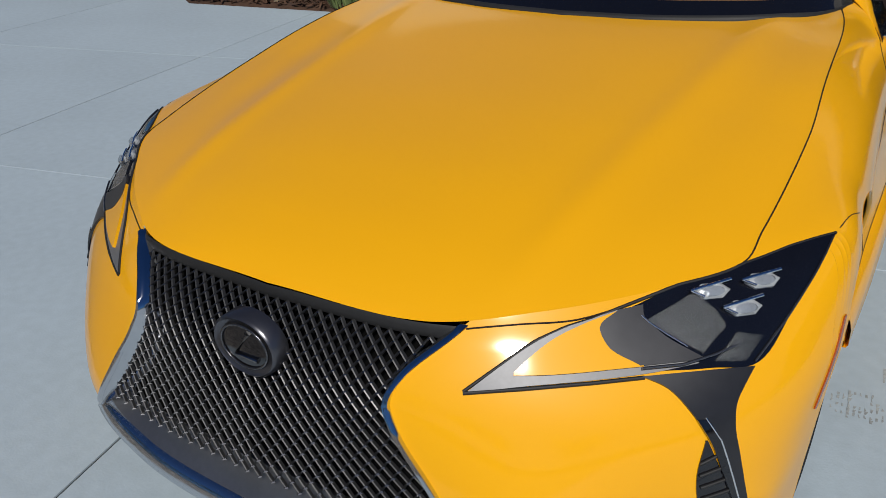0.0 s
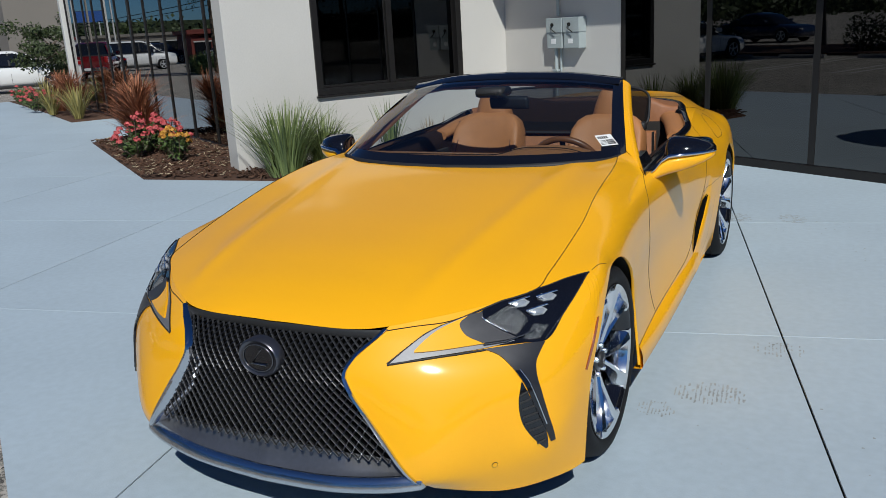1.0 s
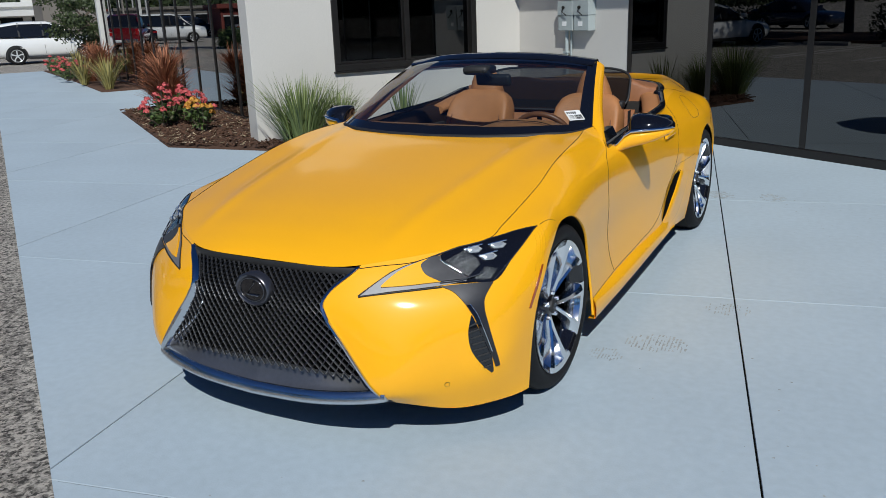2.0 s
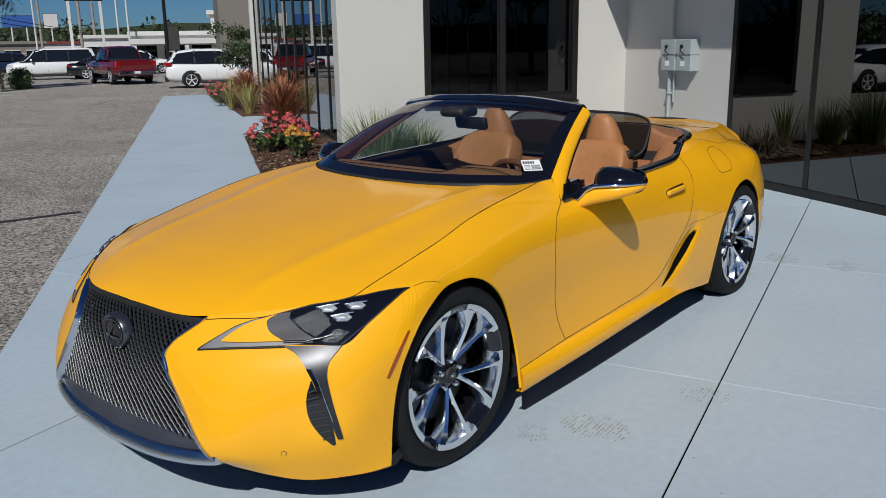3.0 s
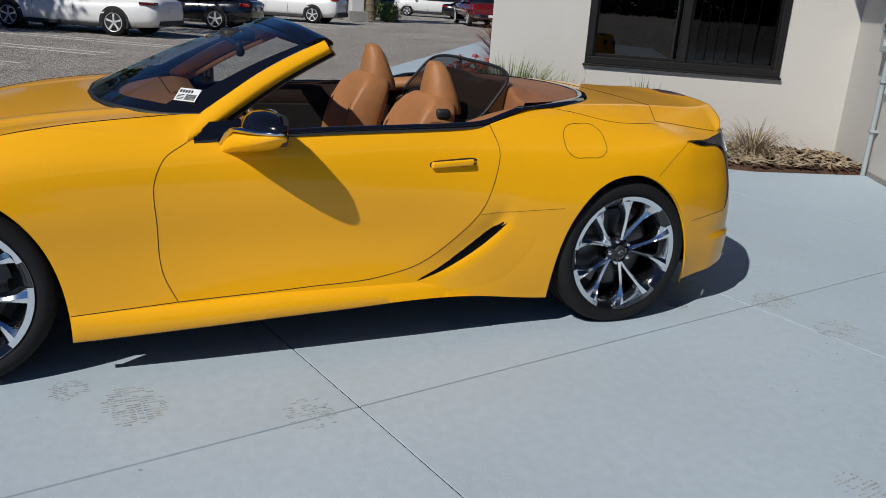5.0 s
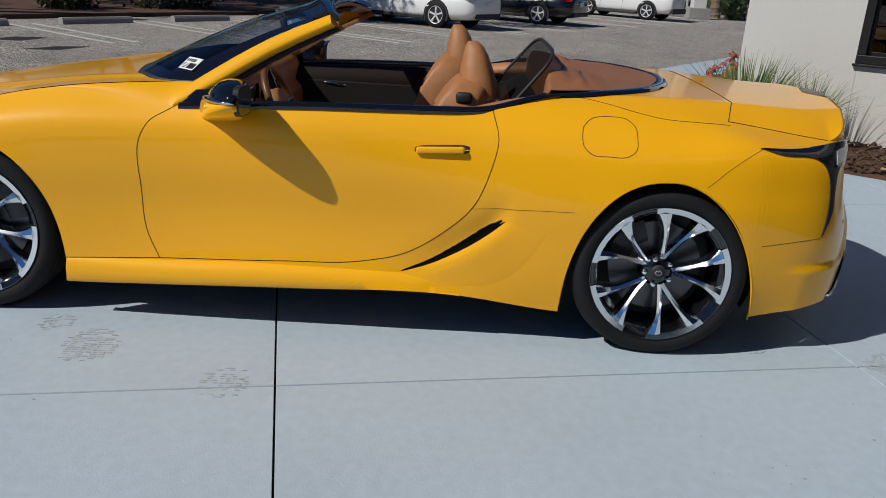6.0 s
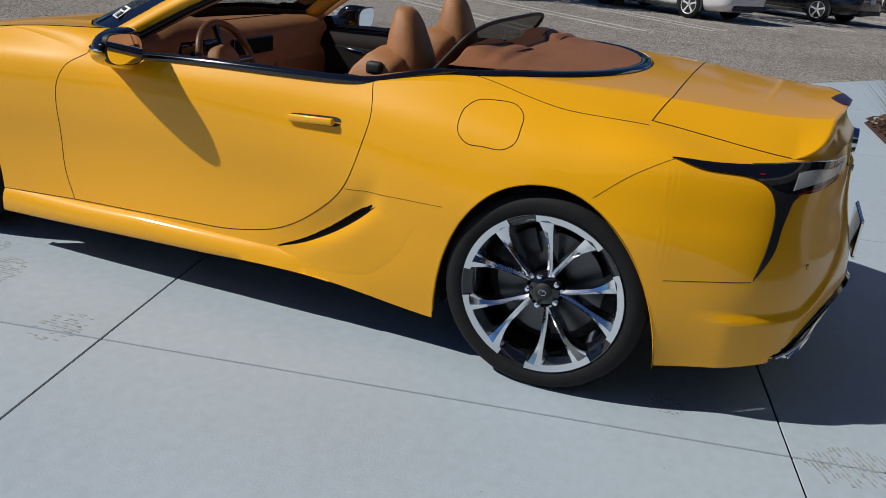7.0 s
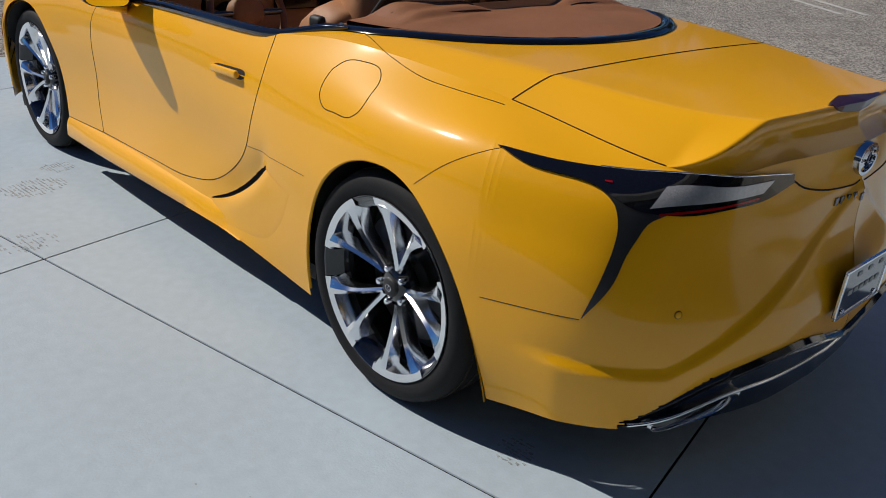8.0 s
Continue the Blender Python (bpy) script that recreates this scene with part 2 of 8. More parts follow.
def part(name, bm, material, parent, label="", smooth=False, crease=1.1):
    """Links a bmesh as one mesh object under a thing or a part; edges that turn by more than crease stay sharp."""
    bmesh.ops.recalc_face_normals(bm, faces=bm.faces)
    if smooth:
        for e_ in bm.edges:
            if len(e_.link_faces) == 2 and e_.calc_face_angle() > crease:
                e_.smooth = False
    me = bpy.data.meshes.new(name)
    bm.to_mesh(me)
    bm.free()
    me.materials.append(material)
    if smooth:
        me.polygons.foreach_set("use_smooth", [True] * len(me.polygons))
    ob = new(name, me)
    ob.parent = parent
    if label:
        ob["label"] = label
    return ob


def empty(name, m=None, label="", category="", group="", kind=""):
    ob = new(name)
    if m is not None:
        ob.matrix_basis = m
    return tagged(ob, label, category, group, kind)


def add_box(bm, lo, hi, bevel=0.0, m=None, segments=2):
    """A box from corner to corner, its edges rounded."""
    c = [(a + b) / 2 for a, b in zip(lo, hi)]
    s = [abs(b - a) for a, b in zip(lo, hi)]
    t = Matrix.Translation(c) @ Matrix.Diagonal((*s, 1))
    made = bmesh.ops.create_cube(bm, size=1, matrix=t)["verts"]
    if bevel:
        edges = {e for v in made for e in v.link_edges}
        made = bmesh.ops.bevel(bm, geom=list(edges), offset=bevel, segments=segments, affect="EDGES", profile=0.5)["verts"]
        made = list({v for v in made})
    if m is not None:
        seen, todo = set(), list(made)
        while todo:
            v = todo.pop()
            if v not in seen:
                seen.add(v)
                todo += [e.other_vert(v) for e in v.link_edges]
        bmesh.ops.transform(bm, matrix=m, verts=list(seen))
    return bm


def box(lo, hi, bevel=0.0, m=None):
    return add_box(bmesh.new(), lo, hi, bevel, m)


def add_tube(bm, pts, r, sides=8, closed=False, r_end=None):
    """A round bar along points; r_end: the radius that it tapers to."""
    pts = [Vector(p) for p in pts]
    rings, n = [], len(pts)
    ref = Vector((0.13, 0.21, 0.97))
    for i, p in enumerate(pts):
        a, b = pts[i - 1 if (i or closed) else 0], pts[(i + 1) % n if (i < n - 1 or closed) else i]
        d = (b - a).normalized()
        if abs(d.dot(ref)) > 0.98:
            ref = Vector((0.97, 0.1, 0.2))
        s = d.cross(ref).normalized()
        q = s.cross(d)
        rr = r if r_end is None else r + (r_end - r) * i / max(1, n - 1)
        rings.append([bm.verts.new(p + rr * (math.cos(k * math.tau / sides) * s + math.sin(k * math.tau / sides) * q)) for k in range(sides)])
    for i in range(n if closed else n - 1):
        a, b = rings[i], rings[(i + 1) % n]
        for k in range(sides):
            bm.faces.new((a[k], a[(k + 1) % sides], b[(k + 1) % sides], b[k]))
    if not closed:
        bm.faces.new(rings[0][::-1])
        bm.faces.new(rings[-1])
    return bm


def tube(pts, r, sides=8, closed=False, r_end=None):
    return add_tube(bmesh.new(), pts, r, sides, closed, r_end)


def loft(rings, closed=True, caps=True, bm=None):
    """A skin over rings of equally many points."""
    bm = bm or bmesh.new()
    vs = [[bm.verts.new(p) for p in ring] for ring in rings]
    n = len(vs[0])
    for a, b in zip(vs, vs[1:]):
        for k in range(n if closed else n - 1):
            bm.faces.new((a[k], a[(k + 1) % n], b[(k + 1) % n], b[k]))
    if caps and closed:
        bm.faces.new(vs[0][::-1])
        bm.faces.new(vs[-1])
    return bm


def lathe(profile, sides=48, closed=False):
    """Turns a profile of (radius, across) about the x axis."""
    bm = bmesh.new()
    rings = [[bm.verts.new((a, r * math.cos(k * math.tau / sides), r * math.sin(k * math.tau / sides))) for k in range(sides)] for r, a in profile]
    pairs = list(zip(rings, rings[1:] + rings[:1])) if closed else list(zip(rings, rings[1:]))
    for a, b in pairs:
        for k in range(sides):
            bm.faces.new((a[k], a[(k + 1) % sides], b[(k + 1) % sides], b[k]))
    return bm


def prism(poly, z0, z1, bm=None, m=None):
    """An upright block over a plan polygon."""
    bm = bm or bmesh.new()
    f = (lambda x, y, z: m @ Vector((x, y, z))) if m is not None else (lambda x, y, z: Vector((x, y, z)))
    a = [bm.verts.new(f(x, y, z0)) for x, y in poly]
    b = [bm.verts.new(f(x, y, z1)) for x, y in poly]
    n = len(poly)
    bm.faces.new(a[::-1])
    bm.faces.new(b)
    for i in range(n):
        bm.faces.new((a[i], a[(i + 1) % n], b[(i + 1) % n], b[i]))
    return bm


def clip(poly, nx, ny, d):
    """The part of a plan polygon where nx * x + ny * y >= d."""
    out = []
    for i, p in enumerate(poly):
        q = poly[(i + 1) % len(poly)]
        a, b = nx * p[0] + ny * p[1] - d, nx * q[0] + ny * q[1] - d
        if a >= 0:
            out.append(p)
        if (a >= 0) != (b >= 0):
            t = a / (a - b)
            out.append((p[0] + t * (q[0] - p[0]), p[1] + t * (q[1] - p[1])))
    return out


def curve(keys, q):
    """Smooth interpolation through keys [(t, value or tuple)] at the numbers q."""
    t = np.array([k[0] for k in keys], float)
    p = np.array([np.atleast_1d(k[1]) for k in keys], float)
    return hermite(t, p, np.atleast_1d(np.array(q, float)))


def hermite(t, p, q):
    """Cubic through p (n, k) at knots t, evaluated at q."""
    d = np.diff(p, axis=0) / np.diff(t)[:, None]
    m = np.empty_like(p)
    m[0], m[-1] = d[0], d[-1]
    if len(p) > 2:
        w = np.diff(t)
        m[1:-1] = (d[:-1] * w[1:, None] + d[1:] * w[:-1, None]) / (w[1:] + w[:-1])[:, None]
    i = np.clip(np.searchsorted(t, q, "right") - 1, 0, len(t) - 2)
    h = (t[i + 1] - t[i])[:, None]
    s = ((q - t[i]) / (t[i + 1] - t[i]))[:, None]
    return (2 * s**3 - 3 * s**2 + 1) * p[i] + (s**3 - 2 * s**2 + s) * h * m[i] + (3 * s**2 - 2 * s**3) * p[i + 1] + (s**3 - s**2) * h * m[i + 1]


# ---------------------------------------------------------------- the building's frame: a along the storefront, b into the site
B_TURN = -31.0
B = pose(0, 0, 0, 0, 0, B_TURN)
WALL_A, WALL_B, CORNER_B = -6.88, 5.80, 1.67   # a of the window wall, b of the storefront, b of the outer corner


def bw(a, b, z=0.0):
    return B @ Vector((a, b, z))


# ground: one sheet of asphalt to the horizon
n = 48
rad = [0.0] + [1.2 * 1.35**i for i in range(26)]
gv, gf = [(0, 0, -0.035)], []
for r in rad[1:]:
    gv += [(r * math.cos(k * math.tau / n), r * math.sin(k * math.tau / n), -0.035) for k in range(n)]
gf += [(0, 1 + k, 1 + (k + 1) % n) for k in range(n)]
for i in range(len(rad) - 2):
    o = 1 + i * n
    gf += [(o + k, o + n + k, o + n + (k + 1) % n, o + (k + 1) % n) for k in range(n)]
tagged(obj("ground", gv, gf, ASPHALT), "worn grey asphalt of a car park with a tar seam", "ground", kind="structure")

# dark filler under the joints
fp = clip([(p.x, p.y) for p in (bw(-28.4, -4), bw(14, -4), bw(14, 6), bw(-28.4, 6))], *((lambda a, b: (Vector((-(a - b).y, (a - b).x, 0)).normalized().x, Vector((-(a - b).y, (a - b).x, 0)).normalized().y, Vector((-(a - b).y, (a - b).x, 0)).normalized().dot(a)))(bw(0.3, -1.52), bw(-30, -0.28))))
tagged(part("joint_filler", prism(fp, -.033, -.0055), VOID, None), "black filler in the sawn joints", "filler", kind="structure")
# pavement of painted concrete slabs, each a piece
pavement = empty("pavement", label="pale painted concrete forecourt with sawn joints", category="pavement", kind="structure")
J_TURN = 12.2
J = pose(0, 0, 0, 0, 0, J_TURN)
JA, JB, JD, JE = -0.843, 1.055, 2.535, 2.435
e = (bw(0.3, -1.54), bw(-30, -0.30))
edge_d = (e[0] - e[1]).normalized()
edge_n = Vector((-edge_d.y, edge_d.x, 0))
for i in range(-13, 7):
    for j in range(-5, 9):
        a0, b0 = JA + i * JD + 0.0035, JB + j * JE + 0.0035
        quad = [J @ Vector((a0 + p * (JD - 0.007), b0 + q * (JE - 0.007), 0)) for p, q in ((0, 0), (1, 0), (1, 1), (0, 1))]
        poly = clip([(p.x, p.y) for p in quad], edge_n.x, edge_n.y, edge_n.dot(e[0]))
        bn, an = B @ Vector((0, 1, 0)), B @ Vector((1, 0, 0))
        if poly:
            poly = clip(poly, -bn.x, -bn.y, -6.0)
        if poly:
            poly = clip(poly, an.x, an.y, -28.5)
        if len(poly) < 3 or abs(sum(p[0] * q[1] - q[0] * p[1] for p, q in zip(poly, poly[1:] + poly[:1]))) < 0.06:
            continue
        c = (sum(p[0] for p in poly) / len(poly), sum(p[1] for p in poly) / len(poly))
        bm = bmesh.new()
        top = [bm.verts.new((p[0] - c[0], p[1] - c[1], -0.004)) for p in poly]
        ins = [bm.verts.new(((p[0] - c[0]) * (1 - 0.0012), (p[1] - c[1]) * (1 - 0.0012), 0)) for p in poly]
        low = [bm.verts.new((p[0] - c[0], p[1] - c[1], -0.09)) for p in poly]
        bm.faces.new(ins)
        for k in range(len(poly)):
            k2 = (k + 1) % len(poly)
            bm.faces.new((top[k], top[k2], ins[k2], ins[k]))
            bm.faces.new((low[k], low[k2], top[k2], top[k]))
        slab = part("slab", bm, CONCRETE, pavement)
        slab.location = (c[0], c[1], 0)


# ---------------------------------------------------------------- building
H_WALL = 3.75
W0, W1, SILL, HEAD = 2.83, 5.0, 0.875, 2.50
FACADE = 2.32


def bpart(name, bm, mat, parent=None, label="", category="", kind="structure"):
    ob = part(name, bm, mat, parent)
    if parent is None:
        ob.matrix_basis = B
        tagged(ob, label, category, kind=kind)
    return ob


wall_w = empty("wall_west", B, "off-white stucco wall with a dark window", "wall", kind="structure")
part("pier", box((WALL_A - .32, CORNER_B, -.1), (WALL_A, W0, H_WALL), .006), STUCCO, wall_w)
part("pier", box((WALL_A - .32, W1, -.1), (WALL_A, WALL_B + .3, H_WALL)), STUCCO, wall_w)
part("apron", box((WALL_A - .32, W0, -.1), (WALL_A, W1, SILL)), STUCCO, wall_w)
part("lintel", box((WALL_A - .32, W0, HEAD), (WALL_A, W1, H_WALL)), STUCCO, wall_w)
window = empty("window_1", B, "dark bronze sliding window with tinted glass", "window", kind="structure")
fw = .085
x0, x1 = WALL_A - .12, WALL_A + .025
bmf = bmesh.new()
for lo, hi in (((x0, W0 - .03, SILL - .03), (x1, W1 + .03, SILL + fw - .03)), ((x0, W0 - .03, HEAD - fw), (x1, W1 + .03, HEAD + .02)), ((x0, W0 - .03, SILL + fw - .03), (x1, W0 + fw - .03, HEAD - fw)), ((x0, W1 - fw + .03, SILL + fw - .03), (x1, W1 + .03, HEAD - fw))):
    add_box(bmf, lo, hi, .006)
part("window_frame", bmf, BRONZE, window, "dark bronze frame")
part("mullion", box((x0 + .02, (W0 + W1) / 2 - .04, SILL + fw - .03), (x1 - .03, (W0 + W1) / 2 + .04, HEAD - fw), .004), BRONZE, window)
for k in (0, 1):
    a = W0 + fw - .03 + k * ((W1 - W0) / 2 - .005)
    p = part("pane", box((WALL_A - .075 - .02 * k, a, SILL + fw - .03), (WALL_A - .068 - .02 * k, a + (W1 - W0) / 2 - .08, HEAD - fw)), WINGLASS, window)
    sash = bmesh.new()
    b2 = a + (W1 - W0) / 2 - .08
    for lo, hi in (((a, SILL + .055), (b2, SILL + .09)), ((a, HEAD - .115), (b2, HEAD - fw)), ((a, SILL + .09), (a + .03, HEAD - .115)), ((b2 - .03, SILL + .09), (b2, HEAD - .115))):
        add_box(sash, (WALL_A - .085 - .02 * k, lo[0], lo[1]), (WALL_A - .055 - .02 * k, hi[0], hi[1]), .003)
    part("sash", sash, BRONZE, window)
part("blind", box((WALL_A - .45, W0 + .1, SILL - .2), (WALL_A - .44, W0 + .75, HEAD)), ROOMWALL, window, "grey blind behind the glass")
bpart("window_sill", box((WALL_A, W0 - .05, SILL - .055), (WALL_A + .05, W1 + .05, SILL - .031), .005), BRONZE, None, "dark bronze window sill", "sill")
bpart("wall_north", box((WALL_A, WALL_B, -.1), (-4.52, WALL_B + .3, H_WALL)), STUCCO, None, "off-white stucco wall beside the storefront", "wall")
bpart("wall_north_head", box((-4.52, WALL_B, 3.02), (9, WALL_B + .3, H_WALL)), STUCCO, None, "off-white stucco band over the storefront", "wall")
bpart("canopy", box((WALL_A + .002, WALL_B - .74, 3.0), (9, WALL_B - .002, 3.35)), STUCCO, None, "flat stucco canopy over the storefront", "canopy")
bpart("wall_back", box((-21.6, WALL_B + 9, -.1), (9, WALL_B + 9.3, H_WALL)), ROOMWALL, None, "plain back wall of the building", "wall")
bpart("wall_east", box((9, WALL_B, -.1), (9.3, WALL_B + 9.3, H_WALL)), STUCCO, None, "plain end wall of the building", "wall")
bpart("wall_far_west", box((-21.9, FACADE + .06, -.1), (-21.62, WALL_B + 9.3, H_WALL)), STUCCO, None, "plain far end wall of the building", "wall")
bpart("inner_wall", box((WALL_A - .62, FACADE + .4, -.1), (WALL_A - .55, WALL_B + 9, H_WALL)), ROOMWALL, None, "partition behind the window, dark grey to imitate a dim room", "wall")
bpart("showroom_wall", box((-21.6, FACADE + 2.2, -.1), (WALL_A - .62, FACADE + 2.3, H_WALL)), ROOMWALL, None, "inner wall behind the glass front, dark grey to imitate a dim room", "wall")
bpart("showroom_floor", box((-21.6, FACADE, -.06), (9, WALL_B + 9, -.012)), STOPCON, None, "dull showroom floor", "floor")
bpart("roof", box((-21.9, FACADE - .1, H_WALL), (WALL_A, WALL_B + 9.3, H_WALL + .25)), STUCCO, None, "flat roof slab of the west wing", "roof")
bpart("roof_north", box((WALL_A + .002, WALL_B, H_WALL), (9.3, WALL_B + 9.3, H_WALL + .25)), STUCCO, None, "flat roof slab over the storefront", "roof")
bpart("trim", box((WALL_A, WALL_B - .012, -.02), (-4.52, WALL_B, .05)), STOPCON, None, "narrow plinth strip at the wall foot", "trim")

# storefront of large dark panes
store = empty("storefront", B, "dark bronze storefront of large reflecting panes", "window", kind="structure")
PW = 1.285
for k in range(11):
    a = -4.52 + k * PW
    part("mullion", box((a - .035, WALL_B - .012, .085), (a + .035, WALL_B + .12, 3.0), .004), BRONZE, store)
    if k < 10:
        part("pane", box((a + .035, WALL_B - .004, .085), (a + PW - .035, WALL_B + .004, 2.95)), STOREGLASS, store)
part("bottom_rail", box((-4.56, WALL_B - .03, -.02), (9, WALL_B + .13, .085), .004), BRONZE, store)
part("top_rail", box((-4.56, WALL_B - .02, 2.95), (9, WALL_B + .12, 3.02), .004), BRONZE, store)

# mirror-like side front with slim black bars
side_front = empty("side_glass_front", B, "tall mirror-glass front with slim black bars", "window", kind="structure")
for k in range(13):
    a = WALL_A - .36 - k * 1.19
    w_ = .06 if k == 6 else .022
    part("bar", box((a - w_, FACADE - .028, -.02), (a + w_, FACADE + .05, H_WALL), .004), BRONZE, side_front)
    if k < 12:
        part("pane", box((a - 1.19 + .022, FACADE - .006, .04), (a - w_, FACADE + .004, H_WALL)), MIRRORGLASS, side_front)
part("bottom_rail", box((WALL_A - 14.64, FACADE - .05, -.02), (WALL_A - .36, FACADE + .05, .06), .003), BRONZE, side_front)

bpart("corner_post", box((-21.90, FACADE - .12, -.05), (-21.66, FACADE + .05, H_WALL), .01), PALEPOLE, None, "slim white post at the end of the glass front", "post")

# meters on the wall, with conduits
def meter_box(a):
    m = empty("meter_box", B @ pose(a, WALL_B, 1.25), "grey metal meter box with a lever, fixed to the stucco wall", "meter box", "meter boxes on the wall")
    part("body", box((-.148, -.125, 0), (.148, 0, .375), .008), GALV, m)
    part("lid", box((-.155, -.135, .20), (.155, -.0, .385), .006), GALV, m, "lapped upper lid")
    part("lever", tube([(-.02, -.145, .30), (-.035, -.155, .25), (.055, -.155, .20)], .007, 6), BRONZE, m, "dark lever", True)
    part("lever_hub", lathe([(0, .02), (.022, .02), (.022, 0)], 14), BRONZE, m).matrix_basis = pose(-.02, -.135, .30, 0, 0, -90)
    part("tag", box((-.06, -.128, .06), (.03, -.1255, .12)), PAPER, m)
    return m


meter_box(-5.655), meter_box(-5.325)
cd = empty("conduit", B, "grey conduit pipe with straps beside the meter boxes", "pipe")
part("riser", tube([(-5.66, WALL_B - .05, 1.66), (-5.66, WALL_B - .05, 3.0)], .022, 10), GALV, cd, "", True)
part("down_pipe", tube([(-5.70, WALL_B - .055, 1.26), (-5.70, WALL_B - .055, 0)], .026, 10), GALV, cd, "", True)
part("down_pipe", tube([(-5.63, WALL_B - .035, 1.26), (-5.63, WALL_B - .035, .85)], .014, 8), GALV, cd, "", True)
for z in (.45, .95):
    part("strap", box((-5.74, WALL_B - .086, z), (-5.66, WALL_B, z + .025), .003), GALV, cd)


# ---------------------------------------------------------------- planting beds
def mound(name, poly, h, label):
    """A low bed of mulch over a plan polygon in the building's frame, strewn with bark chips."""
    bm = bmesh.new()
    n = len(poly)
    cx, cy = sum(p[0] for p in poly) / n, sum(p[1] for p in poly) / n
    rings = []
    for f, z in ((1, -.01), (1, .015), (.96, .035), (.8, h * .8), (.5, h), (.1, h)):
        ring = []
        for i in range(n):
            p, q = poly[i], poly[(i + 1) % n]
            for k in range(6):
                x, y = p[0] + (q[0] - p[0]) * k / 6, p[1] + (q[1] - p[1]) * k / 6
                x, y = cx + (x - cx) * f, cy + (y - cy) * f
                ring.append(bw(x, y, z + (.02 * noise.noise(Vector((x * 3, y * 3, 0))) if f < 1 else 0)))
        rings.append(ring)
    loft(rings, True, True, bm)
    ob = part(name, bm, MULCH, None, "", True)
    return tagged(ob, label, "planting bed", kind="structure")


def inside(poly, x, y):
    c = False
    for i, p in enumerate(poly):
        q = poly[i - 1]
        if (p[1] > y) != (q[1] > y) and x < (q[0] - p[0]) * (y - p[1]) / (q[1] - p[1]) + p[0]:
            c = not c
    return c


def chips(name, poly, count, h, mat, label, seed, size=.03):
    """Loose bark chips, past counting."""
    rnd = random.Random(seed)
    xs, ys = [p[0] for p in poly], [p[1] for p in poly]
    verts, faces = [], []
    while len(faces) < count * 5:
        x, y = rnd.uniform(min(xs), max(xs)), rnd.uniform(min(ys), max(ys))
        if not inside(poly, x, y):
            continue
        m = Matrix.Translation(bw(x, y, h + rnd.uniform(0, .02))) @ Euler((rnd.uniform(-.5, .5), rnd.uniform(-.5, .5), rnd.uniform(0, 6.3))).to_matrix().to_4x4()
        l, w_, t = size * rnd.uniform(.6, 2.0), size * rnd.uniform(.25, .6), size * .2
        o = len(verts)
        verts += [m @ Vector(p) for p in ((-l, -w_, 0), (l, -w_ * .6, 0), (l, w_ * .8, 0), (-l, w_, 0), (-l, -w_, t), (l, -w_ * .6, t), (l, w_ * .8, t), (-l, w_, t))]
        faces += [(o + 4, o + 5, o + 6, o + 7), (o, o + 1, o + 5, o + 4), (o + 1, o + 2, o + 6, o + 5), (o + 2, o + 3, o + 7, o + 6), (o + 3, o, o + 4, o + 7)]
    return tagged(obj(name, verts, faces, mat), label, "mulch", kind="stuff")


BED1A = [(-12.4, .95), (-7.52, .67), (-6.6, 1.37), (-6.9, 1.66), (-7.21, 1.66), (-7.21, FACADE - .06), (-12.4, FACADE - .06)]
BED1B = [(-6.6, 1.37), (-5.45, 2.25), (-5.35, 4.6), (-5.72, WALL_B - .01), (WALL_A + .003, WALL_B - .01), (WALL_A + .003, 1.63)]
BED2 = [(-28.4, 1.2), (-22.6, 1.36), (-17.3, 1.38), (-17.3, FACADE - .06), (-21.6, FACADE - .06), (-28.4, FACADE - .06)]
mound("mulch_bed", BED1A, .05, "brown mulch bed along the glass front")
mound("mulch_bed", BED1B, .05, "brown mulch bed below the window")
mound("mulch_bed", BED2, .06, "brown mulch bed farther along the glass front")
chips("bark_chips", BED1A, 2600, .045, MULCH, "loose brown bark chips on the bed", 3)
chips("bark_chips", BED1B, 2200, .045, MULCH, "loose brown bark chips on the bed", 4)
chips("dry_litter", BED1A, 420, .052, STRAW, "dry pale leaf litter on the mulch", 6, .022)
chips("dry_litter", [(-6.2, 3.4), (-5.45, 3.4), (-5.4, 4.6), (-5.75, 5.75), (-6.7, 5.75)], 500, .06, STRAW, "dry pale leaf litter on the mulch", 5, .045)


def blades(rnd, at, count, length, spread, width, droop, mat_verts, stiff=1.0, base_r=.10):
    """Curved grass blades from one foot: adds to (verts, faces)."""
    verts, faces = mat_verts
    for _ in range(count):
        a = rnd.uniform(0, math.tau)
        l = length * rnd.uniform(.55, 1.1)
        out = spread * rnd.uniform(.1, 1.0)
        d = Vector((math.cos(a), math.sin(a), 0))
        sd = Vector((-d.y, d.x, 0))
        r0 = base_r * rnd.uniform(0, 1)
        o = len(verts)
        seg = 5
        for k in range(seg + 1):
            f = k / seg
            p = Vector(at) + d * (r0 + out * l * f ** (1 + .6 * stiff)) + Vector((0, 0, l * (f - droop * out * f * f * f)))
            w_ = width * (1 - f) ** .6 * (.6 + .4 * min(1, f * 6)) + .0006
            verts += [p - sd * w_, p + sd * w_]
        for k in range(seg):
            q = o + 2 * k
            faces.append((q, q + 1, q + 3, q + 2))


